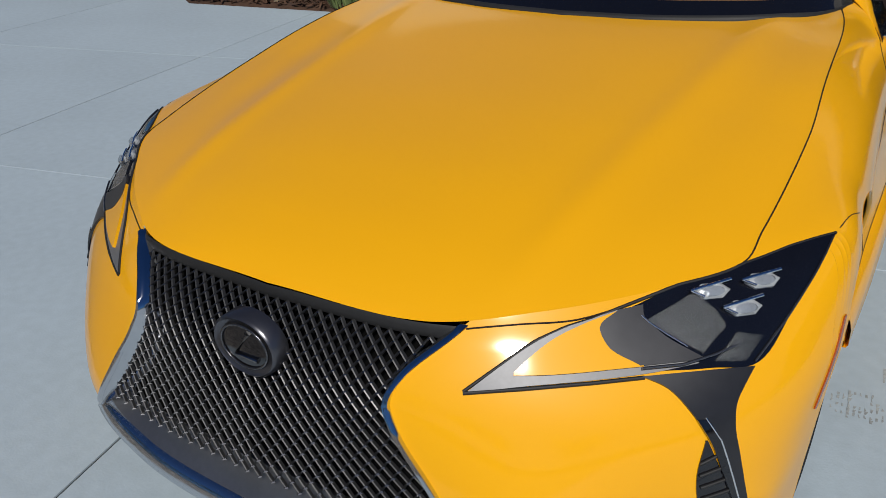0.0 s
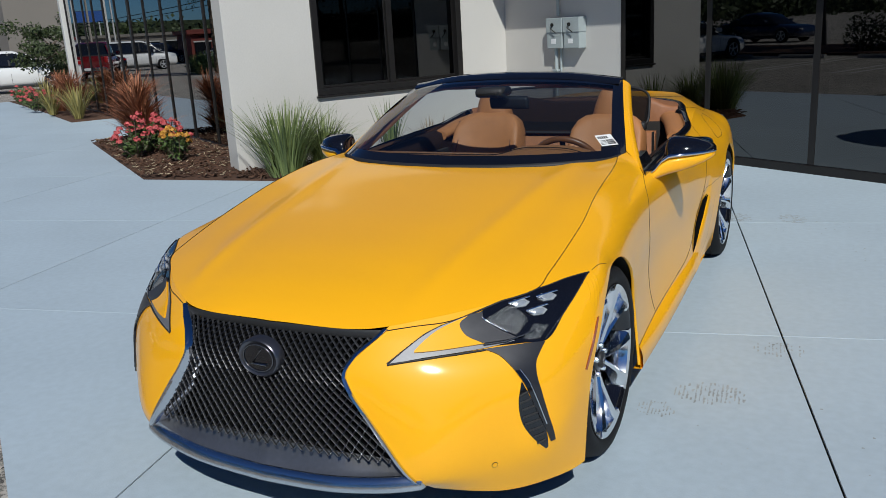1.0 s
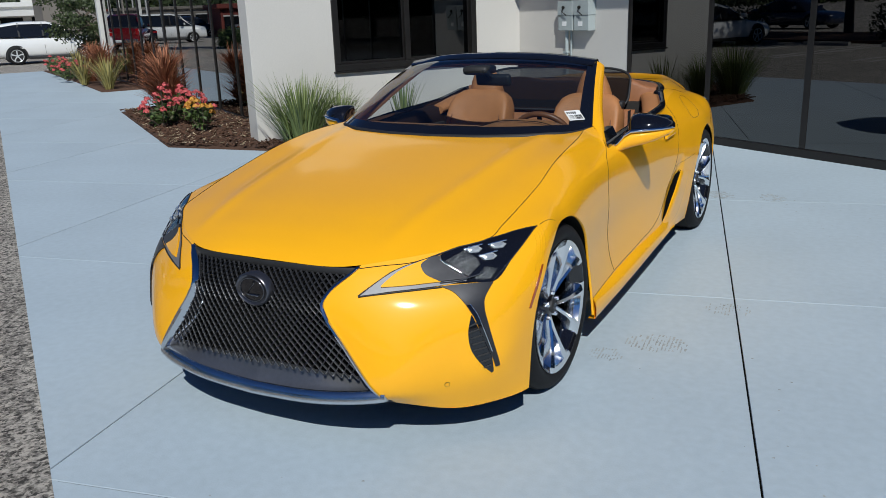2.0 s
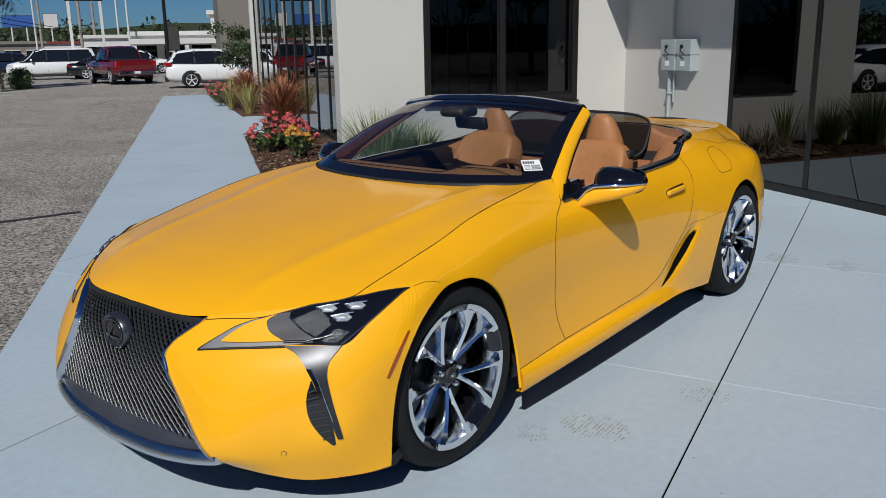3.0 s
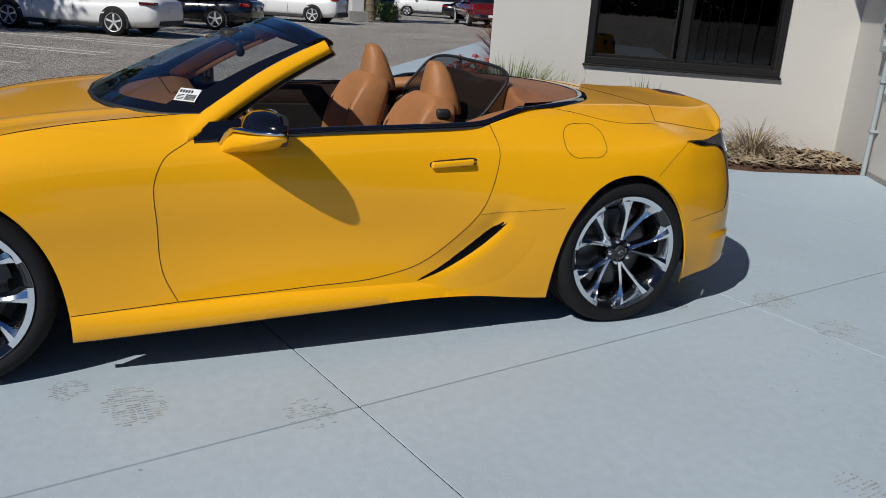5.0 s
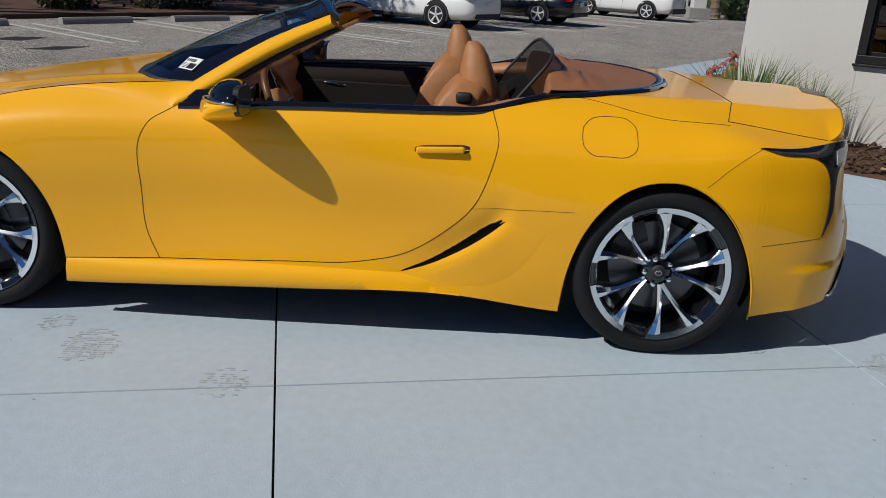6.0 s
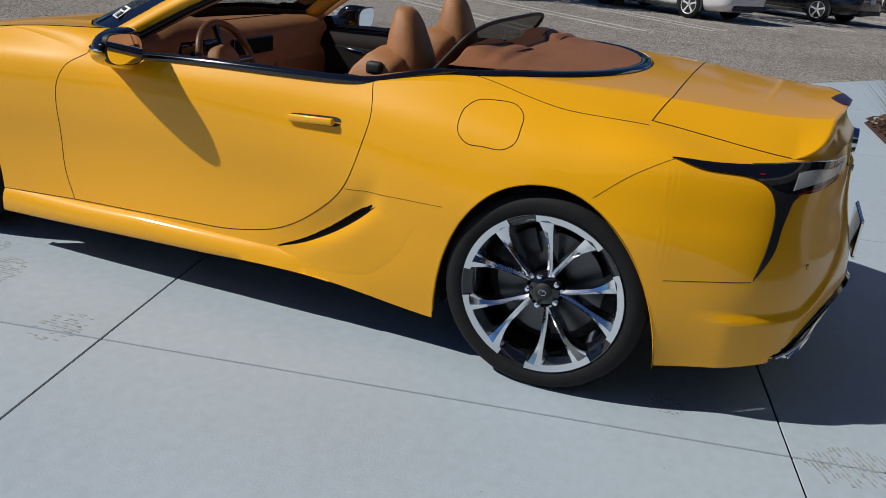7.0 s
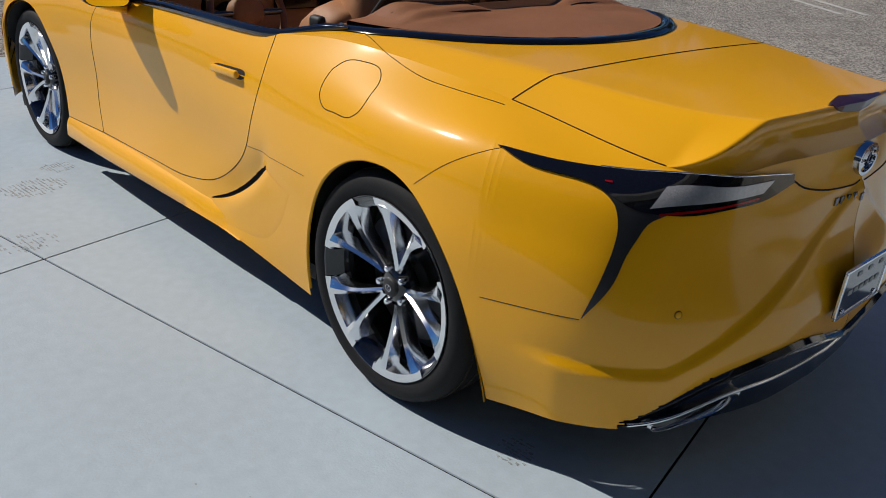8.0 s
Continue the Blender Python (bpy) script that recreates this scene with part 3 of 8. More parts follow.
def clump(name, a, b, label, category, count, length, spread, width, droop, mat, seed, z=.04, stiff=1.0, base_r=.1, group="", tiers=((0, 1),)):
    rnd = random.Random(seed)
    data = ([], [])
    for up, share in tiers:
        blades(rnd, (rnd.uniform(-.12, .12) * (up > 0), rnd.uniform(-.12, .12) * (up > 0), up), int(count * share), length, spread, width, droop, data, stiff, base_r)
    root = empty(name, Matrix.Translation(bw(a, b, z)), label, category, group)
    obj("foliage", *data, mat, root)
    return root


clump("ornamental_grass", -6.10, 1.98, "green ornamental grass clump growing in the mulch", "grass plant", 480, .86, .85, .0085, .20, GRASSBLADE, 11, stiff=.4, base_r=.22)
clump("ornamental_grass", -6.30, 2.55, "green ornamental grass clump below the window", "grass plant", 420, .75, .9, .0055, .45, GRASSBLADE, 12, base_r=.16)
clump("flax_lily", -6.25, 3.45, "stiff green strap-leaved plant below the window", "plant", 60, .72, .5, .012, .25, GRASSBLADE, 13, stiff=.4, base_r=.08)
clump("flax_lily", -6.35, 4.10, "small strap-leaved plant with dry leaves", "plant", 40, .45, .6, .010, .4, STRAW, 14, stiff=.4, base_r=.08)
clump("dry_grass", -6.0, 4.0, "flattened pale dry grass on the bed", "grass plant", 260, .55, 1.6, .006, .62, STRAW, 15, base_r=.2)
clump("dry_grass", -6.1, 4.7, "flattened pale dry grass near the wall", "grass plant", 200, .5, 1.6, .006, .62, STRAW, 16, base_r=.2)
for k, (a, b, l) in enumerate(((-11.0, 1.55, 1.25), (-11.9, 1.6, 1.05), (-18.8, 1.75, 1.1), (-20.6, 1.7, 1.0))):
    clump("red_fountain_grass", a, b, "rust-red fountain grass in the mulch bed", "grass plant", 150, l * .50, 1.30, .0125, .35, REDBLADE, 20 + k, stiff=.1, base_r=.07, group="red grasses", tiers=((0, 1), (.18, 1), (.36, 1), (.52, .8), (.62, .6)))
for k, (a, b, l) in enumerate(((-17.6, 1.6, .9), (-22.5, 1.6, .9), (-19.7, 1.35, .8))):
    clump("yellow_flax", a, b, "spiky yellow-green plant in the bed", "plant", 110, l, .8, .014, .35, YELBLADE, 30 + k, stiff=.3, group="yellow flaxes")
for k, a in enumerate((-23.6, -24.6, -25.7, -27.0)):
    clump("low_grass", a, 1.5, "low fresh green border grass", "grass plant", 420, .55, .8, .006, .5, GRASSBLADE, 40 + k, base_r=.25, group="border grasses")


def flowering(a, b, label, seed, r=.42, h=.62, mat=PINK, mat_label="coral flower head", heads=26, group="flowering shrubs"):
    """A small shrub: stems, leaves and round heads of small petals."""
    rnd = random.Random(seed)
    root = empty("flowering_shrub", Matrix.Translation(bw(a, b, .04)), label, "flowering shrub", group)
    lv, lf, sv = [], [], bmesh.new()
    tops = []
    for _ in range(heads):
        q = rnd.uniform(0, math.tau)
        rr = r * math.sqrt(rnd.random())
        z = h * (1 - .5 * (rr / r) ** 2) * rnd.uniform(.65, 1.05)
        tops.append(Vector((rr * math.cos(q), rr * math.sin(q), z)))
    for t in tops:
        add_tube(sv, [(t.x * .2, t.y * .2, 0), (t.x * .7, t.y * .7, t.z * .55), t], .006, 5)
        for _ in range(16):
            f = rnd.uniform(.2, .95)
            p = Vector((t.x * (.2 + .8 * f), t.y * (.2 + .8 * f), t.z * f))
            m = Matrix.Translation(p) @ Euler((rnd.uniform(-1, 1), rnd.uniform(-1, 1), rnd.uniform(0, 6.3))).to_matrix().to_4x4()
            o = len(lv)
            lv += [m @ Vector(c) for c in ((0, 0, 0), (.022, .035, .006), (0, .085, 0), (-.022, .035, .006))]
            lf.append((o, o + 1, o + 2, o + 3))
    part("stem", sv, BARK, root)
    obj("leaves", lv, lf, LEAF, root)
    for t in tops:
        pv, pf = [], []
        for _ in range(46):
            d = Vector((rnd.gauss(0, 1), rnd.gauss(0, 1), abs(rnd.gauss(0, 1)))).normalized()
            p = t + d * .055 * rnd.uniform(.6, 1)
            s1 = d.orthogonal().normalized() * .016
            s2 = d.cross(s1)
            o = len(pv)
            pv += [p + s1, p + s2 + d * .004, p - s1, p - s2 + d * .004]
            pf.append((o, o + 1, o + 2, o + 3))
        obj("flower_head", pv, pf, mat, root)
    return root


for k, (a, b) in enumerate(((-9.75, 1.30), (-9.15, 1.45), (-9.35, 1.02))):
    flowering(a, b, "low shrub with coral-pink flower heads", 50 + k, r=.31, h=.60, heads=20)
flowering(-8.35, 1.35, "spindly plant with orange-yellow flowers", 60, r=.22, h=.62, mat=ORANGE, heads=10)
for k, a in enumerate((-21.6, -23.2, -24.4)):
    flowering(a, 1.25, "low shrub with coral-pink flower heads", 70 + k, r=.45, h=.6, heads=16)


# ---------------------------------------------------------------- marks on the ground
def flat_quad(name, p, q, w_, z, mat, label, category, group="", parent=None):
    """A thin painted strip from p to q."""
    p, q = Vector((*p, 0)), Vector((*q, 0))
    d = (q - p).normalized()
    s = Vector((-d.y, d.x, 0)) * w_ / 2
    bm = prism([(v.x, v.y) for v in (p - s, q - s, q + s, p + s)], z - .004, z)
    ob = part(name, bm, mat, parent)
    return ob if parent else tagged(ob, label, category, group, kind="structure")


def ab(a, b):
    v = bw(a, b)
    return (v.x, v.y)


for k in range(-1, 12):
    a = -6.45 - 2.78 * k if k >= 0 else -4.05
    for d in (0, -.48):
        flat_quad("stall_stripe", ab(a + d + (.2 if k > 0 else 0), -6.3 if k > 0 else -8.4), ab(a + d - .35, -12.0), .10, -.0305, STRIPE, "worn white parking stripe on the asphalt", "stripe", "parking stripes")
for k in range(11):
    a = -5.75 - 2.78 * k
    st_ = empty("wheel_stop", Matrix.Translation(bw(a, -11.75, -.035)) @ pose(0, 0, 0, 0, 0, B_TURN), "grey concrete wheel stop on the asphalt", "wheel stop", "wheel stops")
    part("block", loft([[Vector((x, y, z)) for y, z in ((-.085, 0), (-.075, .09), (-.045, .13), (.045, .13), (.075, .09), (.085, 0))] for x in (-.83, -.80, .80, .83)]), STOPCON, st_)
for a0, b0, a1, b1 in ((-5.0, -3.05, -5.35, -2.42), (-5.35, -2.42, -5.72, -1.42), (-5.0, -3.05, -4.5, -4.2), (-4.5, -4.2, -3.9, -5.6)):
    flat_quad("tar_seam", ab(a0, b0), ab(a1, b1), .11, -.031, TAR, "black tar seam across the asphalt", "tar seam")
for a, b, w_, l in ((-5.5, -9.55, .5, .75), (-5.25, -8.12, .55, .55)):
    bm = prism([ab(a - w_, b), ab(a - .1, b - l * .4), ab(a + w_, b - .1), ab(a + .15, b + l * .4)], -.034, -.0308)
    tagged(part("asphalt_patch", bm, TAR, None), "dark patch on the asphalt", "patch", kind="structure")


def tyre_print(x, y, yaw, w_, l, seed, rows=11, keep=.8):
    """Dirty tyre prints: rows of small blocks of dried mud."""
    rnd = random.Random(seed)
    bm = bmesh.new()
    rows = int(rows * 1.6)
    for i in range(rows):
        f = (i + .5) / rows
        wid = math.sin(math.pi * (.15 + .7 * f))
        for j in range(8):
            if rnd.random() > keep:
                continue
            px = (j - 3.5) * w_ / 8 * (1 + rnd.uniform(-.05, .05))
            if abs(px) > w_ / 2 * wid:
                continue
            ln, th = l / rows * rnd.uniform(.22, .52), w_ / 8 * rnd.uniform(.34, .50)
            q = [(px - th + rnd.uniform(-.004, .004), (f - .5) * l - ln / 2), (px + th, (f - .5) * l - ln / 2 + rnd.uniform(-.006, .006)), (px + th, (f - .5) * l + ln / 2), (px - th, (f - .5) * l + ln / 2)]
            m = pose(x, y, 0, 0, 0, yaw)
            prism(q, .0004, .0012, bm, m)
    return tagged(part("tyre_print", bm, DIRT, None), "faint muddy tyre print on the pale concrete", "tyre print", "tyre prints", kind="structure")


tyre_print(1.20, .60, 95, .22, .30, 1)
tyre_print(1.02, .38, 95, .14, .16, 2, 7, .7)
tyre_print(1.43, 1.20, 95, .18, .24, 3, 9, .5)
tyre_print(.88, 3.95, 30, .22, .30, 4)
tyre_print(1.30, 3.98, 20, .2, .3, 5, 10, .6)
tyre_print(2.45, 2.86, 100, .16, .22, 6, 8, .7)
tyre_print(.80, 3.35, 95, .12, .12, 7, 6, .5)
rnd = random.Random(9)
sv, sf = [], []
for cx, cy, n, sp in ((1.9, 3.2, 26, .7), (1.5, 3.75, 22, .5), (2.6, 1.6, 14, .8), (.5, -1.6, 30, .9), (1.9, .2, 14, .8)):
    for _ in range(n):
        x, y, r = cx + rnd.gauss(0, sp * .4), cy + rnd.gauss(0, sp * .4), rnd.uniform(.002, .007)
        o = len(sv)
        k = 6
        sv += [(x + r * rnd.uniform(.6, 1.3) * math.cos(i * math.tau / k), y + r * rnd.uniform(.6, 1.3) * math.sin(i * math.tau / k), .0010) for i in range(k)]
        sf.append(tuple(range(o, o + k)))
tagged(obj("dirt_specks", sv, sf, DIRT), "small dirt specks scattered on the concrete", "dirt", kind="stuff")


# ---------------------------------------------------------------- parked vehicles
def car_wheel(root, x, y, r, w_, rim_mat, out):
    wl = new("wheel")
    wl.parent = root
    wl.matrix_basis = pose(x, y, r, 0, 0, 0 if out > 0 else 180)
    part("tyre", lathe([(r * .62, -w_ / 2), (r * .93, -w_ / 2), (r, -w_ / 2 + .03), (r, w_ / 2 - .03), (r * .93, w_ / 2), (r * .66, w_ / 2 - .005)], 32), RUBBER, wl, "", True)
    part("rim", lathe([(r * .68, w_ / 2 - .008), (r * .62, w_ / 2 - .012), (r * .58, w_ / 2 - .06), (.0, w_ / 2 - .07)], 32), MATTE_BLACK, wl, "", True)
    for k in range(5):
        a = radians(18 + 72 * k)
        d, n = Vector((0, math.cos(a), math.sin(a))), Vector((0, -math.sin(a), math.cos(a)))
        bm = bmesh.new()
        loft([[d * q + n * h + Vector((xx, 0, 0)) for h, xx in ((-ww, w_ / 2 - .06), (-ww * .7, w_ / 2 - .015), (ww * .7, w_ / 2 - .015), (ww, w_ / 2 - .06))] for q, ww in ((.0, .036), (r * .35, .027), (r * .65, .044))], True, True, bm)
        part("spoke", bm, rim_mat, wl)
    part("rim_edge", lathe([(r * .70, w_ / 2 - .006), (r * .69, w_ / 2 + .002), (r * .64, w_ / 2 - .004), (r * .63, w_ / 2 - .02)], 32), rim_mat, wl, "", True)
    return wl


def vehicle(name, at, yaw, label, category, paint, spec, group="parked cars"):
    """A parked vehicle; y runs backwards from its nose, z up. spec: sizes and outlines."""
    root = empty(name, Matrix.Translation(at) @ pose(0, 0, 0, 0, 0, yaw), label, category, group)
    L, W, r = spec["length"], spec["width"] / 2, spec["wheel"]
    fy, ry = spec["axles"]
    rings = []
    for y, k, z0, z1 in spec["hull"]:
        ring = []
        n = 24
        for q in range(n):
            a = q * math.tau / n
            ca, sa = math.cos(a), math.sin(a)
            x = W * k * math.copysign(abs(ca) ** .38, ca)
            z = (z0 + z1) / 2 + (z1 - z0) / 2 * math.copysign(abs(sa) ** .5, sa)
            if z > z0 + .6 * (z1 - z0):
                x *= 1 - .10 * (z - z0 - .6 * (z1 - z0)) / (.4 * (z1 - z0))
            ring.append(Vector((x, y, z)))
        rings.append(ring)
    part("body", loft(rings), paint, root, "", True)
    cab = spec["cab"]
    rings = []
    for y, zb, zt, kb, kt in cab:
        rings.append([Vector((W * kk, y, z)) for kk, z in ((-kb, zb), (-(kb * .45 + kt * .55), zb + (zt - zb) * .6), (-kt, zt - .05), (-kt * .82, zt), (0, zt + .015), (kt * .82, zt), (kt, zt - .05), (kb * .45 + kt * .55, zb + (zt - zb) * .6), (kb, zb))])
    part("glasshouse", loft(rings), CARGLASS, root, "dark glass all round the cabin", True)
    top = []
    for i, (y, zb, zt, kb, kt) in enumerate(cab[1:-1]):
        o_ = (.10 if i == 0 else 0) - (.06 if i == len(cab) - 3 else 0)
        top.append([Vector((W * k_, y + o_, z)) for k_, z in ((-kt * 1.03 - .012, zt - .085), (-kt - .012, zt - .045), (-kt * .84, zt + .008), (0, zt + .025), (kt * .84, zt + .008), (kt + .012, zt - .045), (kt * 1.03 + .012, zt - .085), (kt * .7, zt - .09), (-kt * .7, zt - .09))])
    part("roof", loft(top), spec.get("roof", paint), root, "", True)

    def cab_edge(y, f):
        """Half width and height of the glass at y, f of the way up."""
        ys = [c[0] for c in cab]
        zb, zt, kb, kt = (float(np.interp(y, ys, [c[j] for c in cab])) for j in (1, 2, 3, 4))
        return W * (kb + (kt - kb) * f) + .006, zb + (zt - .04 - zb) * f
    for s in (1, -1):
        runs = [[(cab[0][0] + (cab[1][0] - cab[0][0]) * q, q * q * .0 + min(1, q * 1.0)) for q in np.linspace(.05, 1, 5)], [(cab[-1][0] + (cab[-2][0] - cab[-1][0]) * q, min(1, q)) for q in np.linspace(.0, 1, 5)]]
        for w0, run in zip((.035, spec.get("rear_pillar", .10)), runs):
            bm = bmesh.new()
            loft([[Vector((s * (cab_edge(y, f)[0] + dx_), y + dy_, cab_edge(y, f)[1] + dz_)) for dx_, dy_, dz_ in ((-.05, -w0, -.01), (.008, -w0, 0), (.008, w0, 0), (-.05, w0, -.01))] for y, f in run], True, True, bm)
            part("pillar", bm, paint, root, "", True)
        for y in spec.get("door_gaps", ())[1:]:
            bm = bmesh.new()
            loft([[Vector((s * (cab_edge(y, f)[0] + dx_), y + dy_, cab_edge(y, f)[1])) for dx_, dy_ in ((-.04, -.03), (.006, -.03), (.006, .03), (-.04, .03))] for f in (0, .35, .7, 1)], True, True, bm)
            part("pillar", bm, MATTE_BLACK, root)
        for y in (fy, ry):
            bm = bmesh.new()
            rr = r * 1.17
            ring = [Vector((s * (W * .985 + .012), y + rr * math.cos(t), r + rr * math.sin(t))) for t in np.linspace(-.35, math.pi + .35, 22)]
            ring2 = [Vector((s * W * .55, v.y, v.z)) for v in ring]
            loft([ring, ring2], True, True, bm)
            part("wheel_arch", bm, MATTE_BLACK, root)
            car_wheel(root, s * (W - .094), y, r, .23, spec.get("rim", CASTRIM), s)
        for nm, mt, (y0, y1, x0, x1, z0, z1) in spec["lamps"]:
            part(nm, box((s * x0 * W if s > 0 else s * x1 * W, y0, z0), (s * x1 * W if s > 0 else s * x0 * W, y1, z1), .015), mt, root)
        part("door_mirror", box((s * W * .98 if s > 0 else s * (W + .17), spec["mirror"][0], spec["mirror"][1]), (s * (W + .17) if s > 0 else s * W * .98, spec["mirror"][0] + .12, spec["mirror"][1] + .14), .03), paint, root)
        for y in spec.get("door_gaps", ()):
            part("door_gap", tube([(s * (W * 1.0 + .003), y, z) for z in (.42, .60, .78)], .004, 5), SEAM, root)
        part("sill", box((s * W * .80 if s > 0 else s * W * .985, fy + r * 1.2, .20), (s * W * .985 if s > 0 else s * W * .80, ry - r * 1.2, .30), .02), MATTE_BLACK, root)
    for nm, mt, lo, hi in spec.get("extra", ()):
        part(nm, box(lo, hi, .012), mt, root)
    return root


def sedan(L=4.9, paint=None):
    return dict(length=L, width=1.86, wheel=.335, axles=(.95, 3.80),
        hull=[(.0, .60, .34, .62), (.06, .78, .24, .70), (.30, .93, .20, .78), (.95, 1, .18, .84), (1.5, 1, .18, .90), (2.6, 1, .18, .92), (3.6, 1, .18, .95), (4.2, .98, .20, .99), (4.65, .92, .24, .99), (4.86, .80, .32, .93), (4.9, .66, .40, .84)],
        rear_pillar=.15,
        cab=[(1.35, .86, .89, .86, .80), (2.05, .89, 1.34, .90, .66), (2.75, .90, 1.45, .91, .68), (3.30, .92, 1.41, .90, .66), (3.85, .95, 1.21, .86, .64), (4.30, .98, 1.01, .80, .70)],
        lamps=[("tail_lamp", RED, (4.55, 4.85, .45, .90, .76, .86)), ("headlamp", LAMPGLASS, (.05, .3, .5, .86, .60, .68))],
        mirror=(1.75, .96), door_gaps=(1.62, 2.72, 3.62),
        extra=[("bumper_insert", MATTE_BLACK, (-.62, 4.84, .30), (.62, 4.93, .42)), ("number_plate", PAPER, (-.16, 4.895, .62), (.16, 4.925, .74)), ("waist_strip", CHROME, (-.60, 3.9, 1.03), (.60, 3.92, 1.04))])


def suv():
    return dict(length=4.65, width=1.86, wheel=.36, axles=(.92, 3.60),
        hull=[(.0, .62, .40, .78), (.08, .82, .30, .90), (.35, .95, .24, 1.00), (.95, 1, .22, 1.08), (1.6, 1, .22, 1.12), (3.6, 1, .22, 1.14), (4.3, .97, .26, 1.16), (4.58, .92, .32, 1.14), (4.65, .84, .40, 1.02)],
        cab=[(1.15, 1.05, 1.09, .88, .82), (1.80, 1.08, 1.56, .91, .70), (2.30, 1.10, 1.68, .92, .72), (3.40, 1.10, 1.69, .91, .71), (4.15, 1.12, 1.60, .89, .68), (4.55, 1.13, 1.20, .86, .72)],
        lamps=[("tail_lamp", RED, (4.38, 4.66, .62, .93, .98, 1.12)), ("headlamp", LAMPGLASS, (.06, .3, .5, .88, .78, .88))],
        mirror=(1.62, 1.10), door_gaps=(1.5, 2.5, 3.4),
        extra=[("lower_bumper", MATTE_BLACK, (-.78, 4.55, .30), (.78, 4.69, .50)), ("roof_spoiler", WHITE, (-.58, 4.18, 1.60), (.58, 4.38, 1.63)), ("number_plate", PAPER, (-.16, 4.66, .82), (.16, 4.69, .94))])


def pickup():
    return dict(length=5.9, width=2.02, wheel=.41, axles=(1.05, 4.72),
        hull=[(.0, .80, .50, 1.05), (.10, .94, .42, 1.15), (.5, 1, .40, 1.20), (1.7, 1, .38, 1.24), (3.4, 1, .38, 1.26), (3.9, 1, .38, 1.24), (5.8, 1, .42, 1.24), (5.9, .96, .48, 1.22)],
        cab=[(1.55, 1.18, 1.22, .88, .82), (2.05, 1.20, 1.78, .90, .72), (2.6, 1.22, 1.90, .91, .74), (3.4, 1.22, 1.90, .91, .74), (3.80, 1.22, 1.78, .90, .74), (3.90, 1.22, 1.30, .90, .80)],
        lamps=[("tail_lamp", RED, (5.76, 5.93, .82, .99, .88, 1.18)), ("headlamp", LAMPGLASS, (.02, .3, .6, .95, .86, 1.02))],
        mirror=(2.0, 1.26), door_gaps=(1.75, 2.84, 3.80),
        extra=[("load_bed", MATTE_BLACK, (-.80, 4.0, 1.17), (.80, 5.8, 1.262)), ("rear_bumper", CHROME, (-.92, 5.88, .50), (.92, 6.02, .68)), ("number_plate", PAPER, (-.16, 6.01, .54), (.16, 6.04, .66))])


def van():
    d = suv()
    d.update(length=5.3, wheel=.34, axles=(.95, 4.2),
        hull=[(.0, .70, .35, .85), (.1, .9, .28, 1.0), (.7, 1, .25, 1.14), (2.0, 1, .24, 1.2), (5.1, 1, .26, 1.2), (5.3, .94, .34, 1.15)],
        cab=[(.80, 1.10, 1.16, .90, .84), (1.65, 1.15, 1.78, .92, .78), (2.2, 1.15, 1.90, .93, .80), (4.9, 1.15, 1.90, .93, .80), (5.25, 1.15, 1.5, .92, .84)],
        lamps=[("tail_lamp", RED, (5.1, 5.31, .8, .97, .8, 1.15)), ("headlamp", LAMPGLASS, (.06, .4, .6, .94, .8, .95))], mirror=(1.4, 1.15), door_gaps=(1.4, 2.35, 3.6), extra=[])
    return d


GZ = -.035


def park(name, wheel_xy, heading, side, spec, label, category, paint, group="parked cars"):
    """Puts a vehicle so that its rear wheel on the given side (+1 its left) stands at wheel_xy; heading: degrees of its nose from +x."""
    yaw = heading + 90
    m = pose(0, 0, 0, 0, 0, yaw)
    off = m @ Vector((side * (spec["width"] / 2 - .1), spec["axles"][1], 0))
    return vehicle(name, (wheel_xy[0] - off.x, wheel_xy[1] - off.y, GZ), yaw, label, category, paint, spec, group)


HEAD_U = 239.0
s1 = sedan()
s1["lamps"][0] = ("tail_lamp", surface("dark_red_lens", (0.08, 0.004, 0.006), rough=0.15, coat=0.5), (4.45, 4.86, .40, .93, .80, .87))
park("sedan_car", (-18.8, 1.21), HEAD_U, 1, s1, "white four-door sedan parked tail to the aisle", "car", WHITE)
park("sedan_car", (-23.4, 4.30), HEAD_U + 3, 1, sedan(), "black four-door sedan parked tail to the aisle", "car", BLACKCAR)
park("suv_car", (-31.6, 9.45), HEAD_U - 2, 1, suv(), "white compact suv parked tail to the aisle", "car", WHITE)
park("pickup_truck", (-37.8, 19.6), 167, 1, pickup(), "dark red pickup truck standing in the aisle", "truck", REDCAR)
park("suv_car", (-29.8, 19.0), 60, -1, suv(), "white suv standing beyond the glass front", "car", WHITE)
park("van_car", (-49.3, 23.7), 245, 1, van(), "white passenger van at the far side", "van", WHITE)
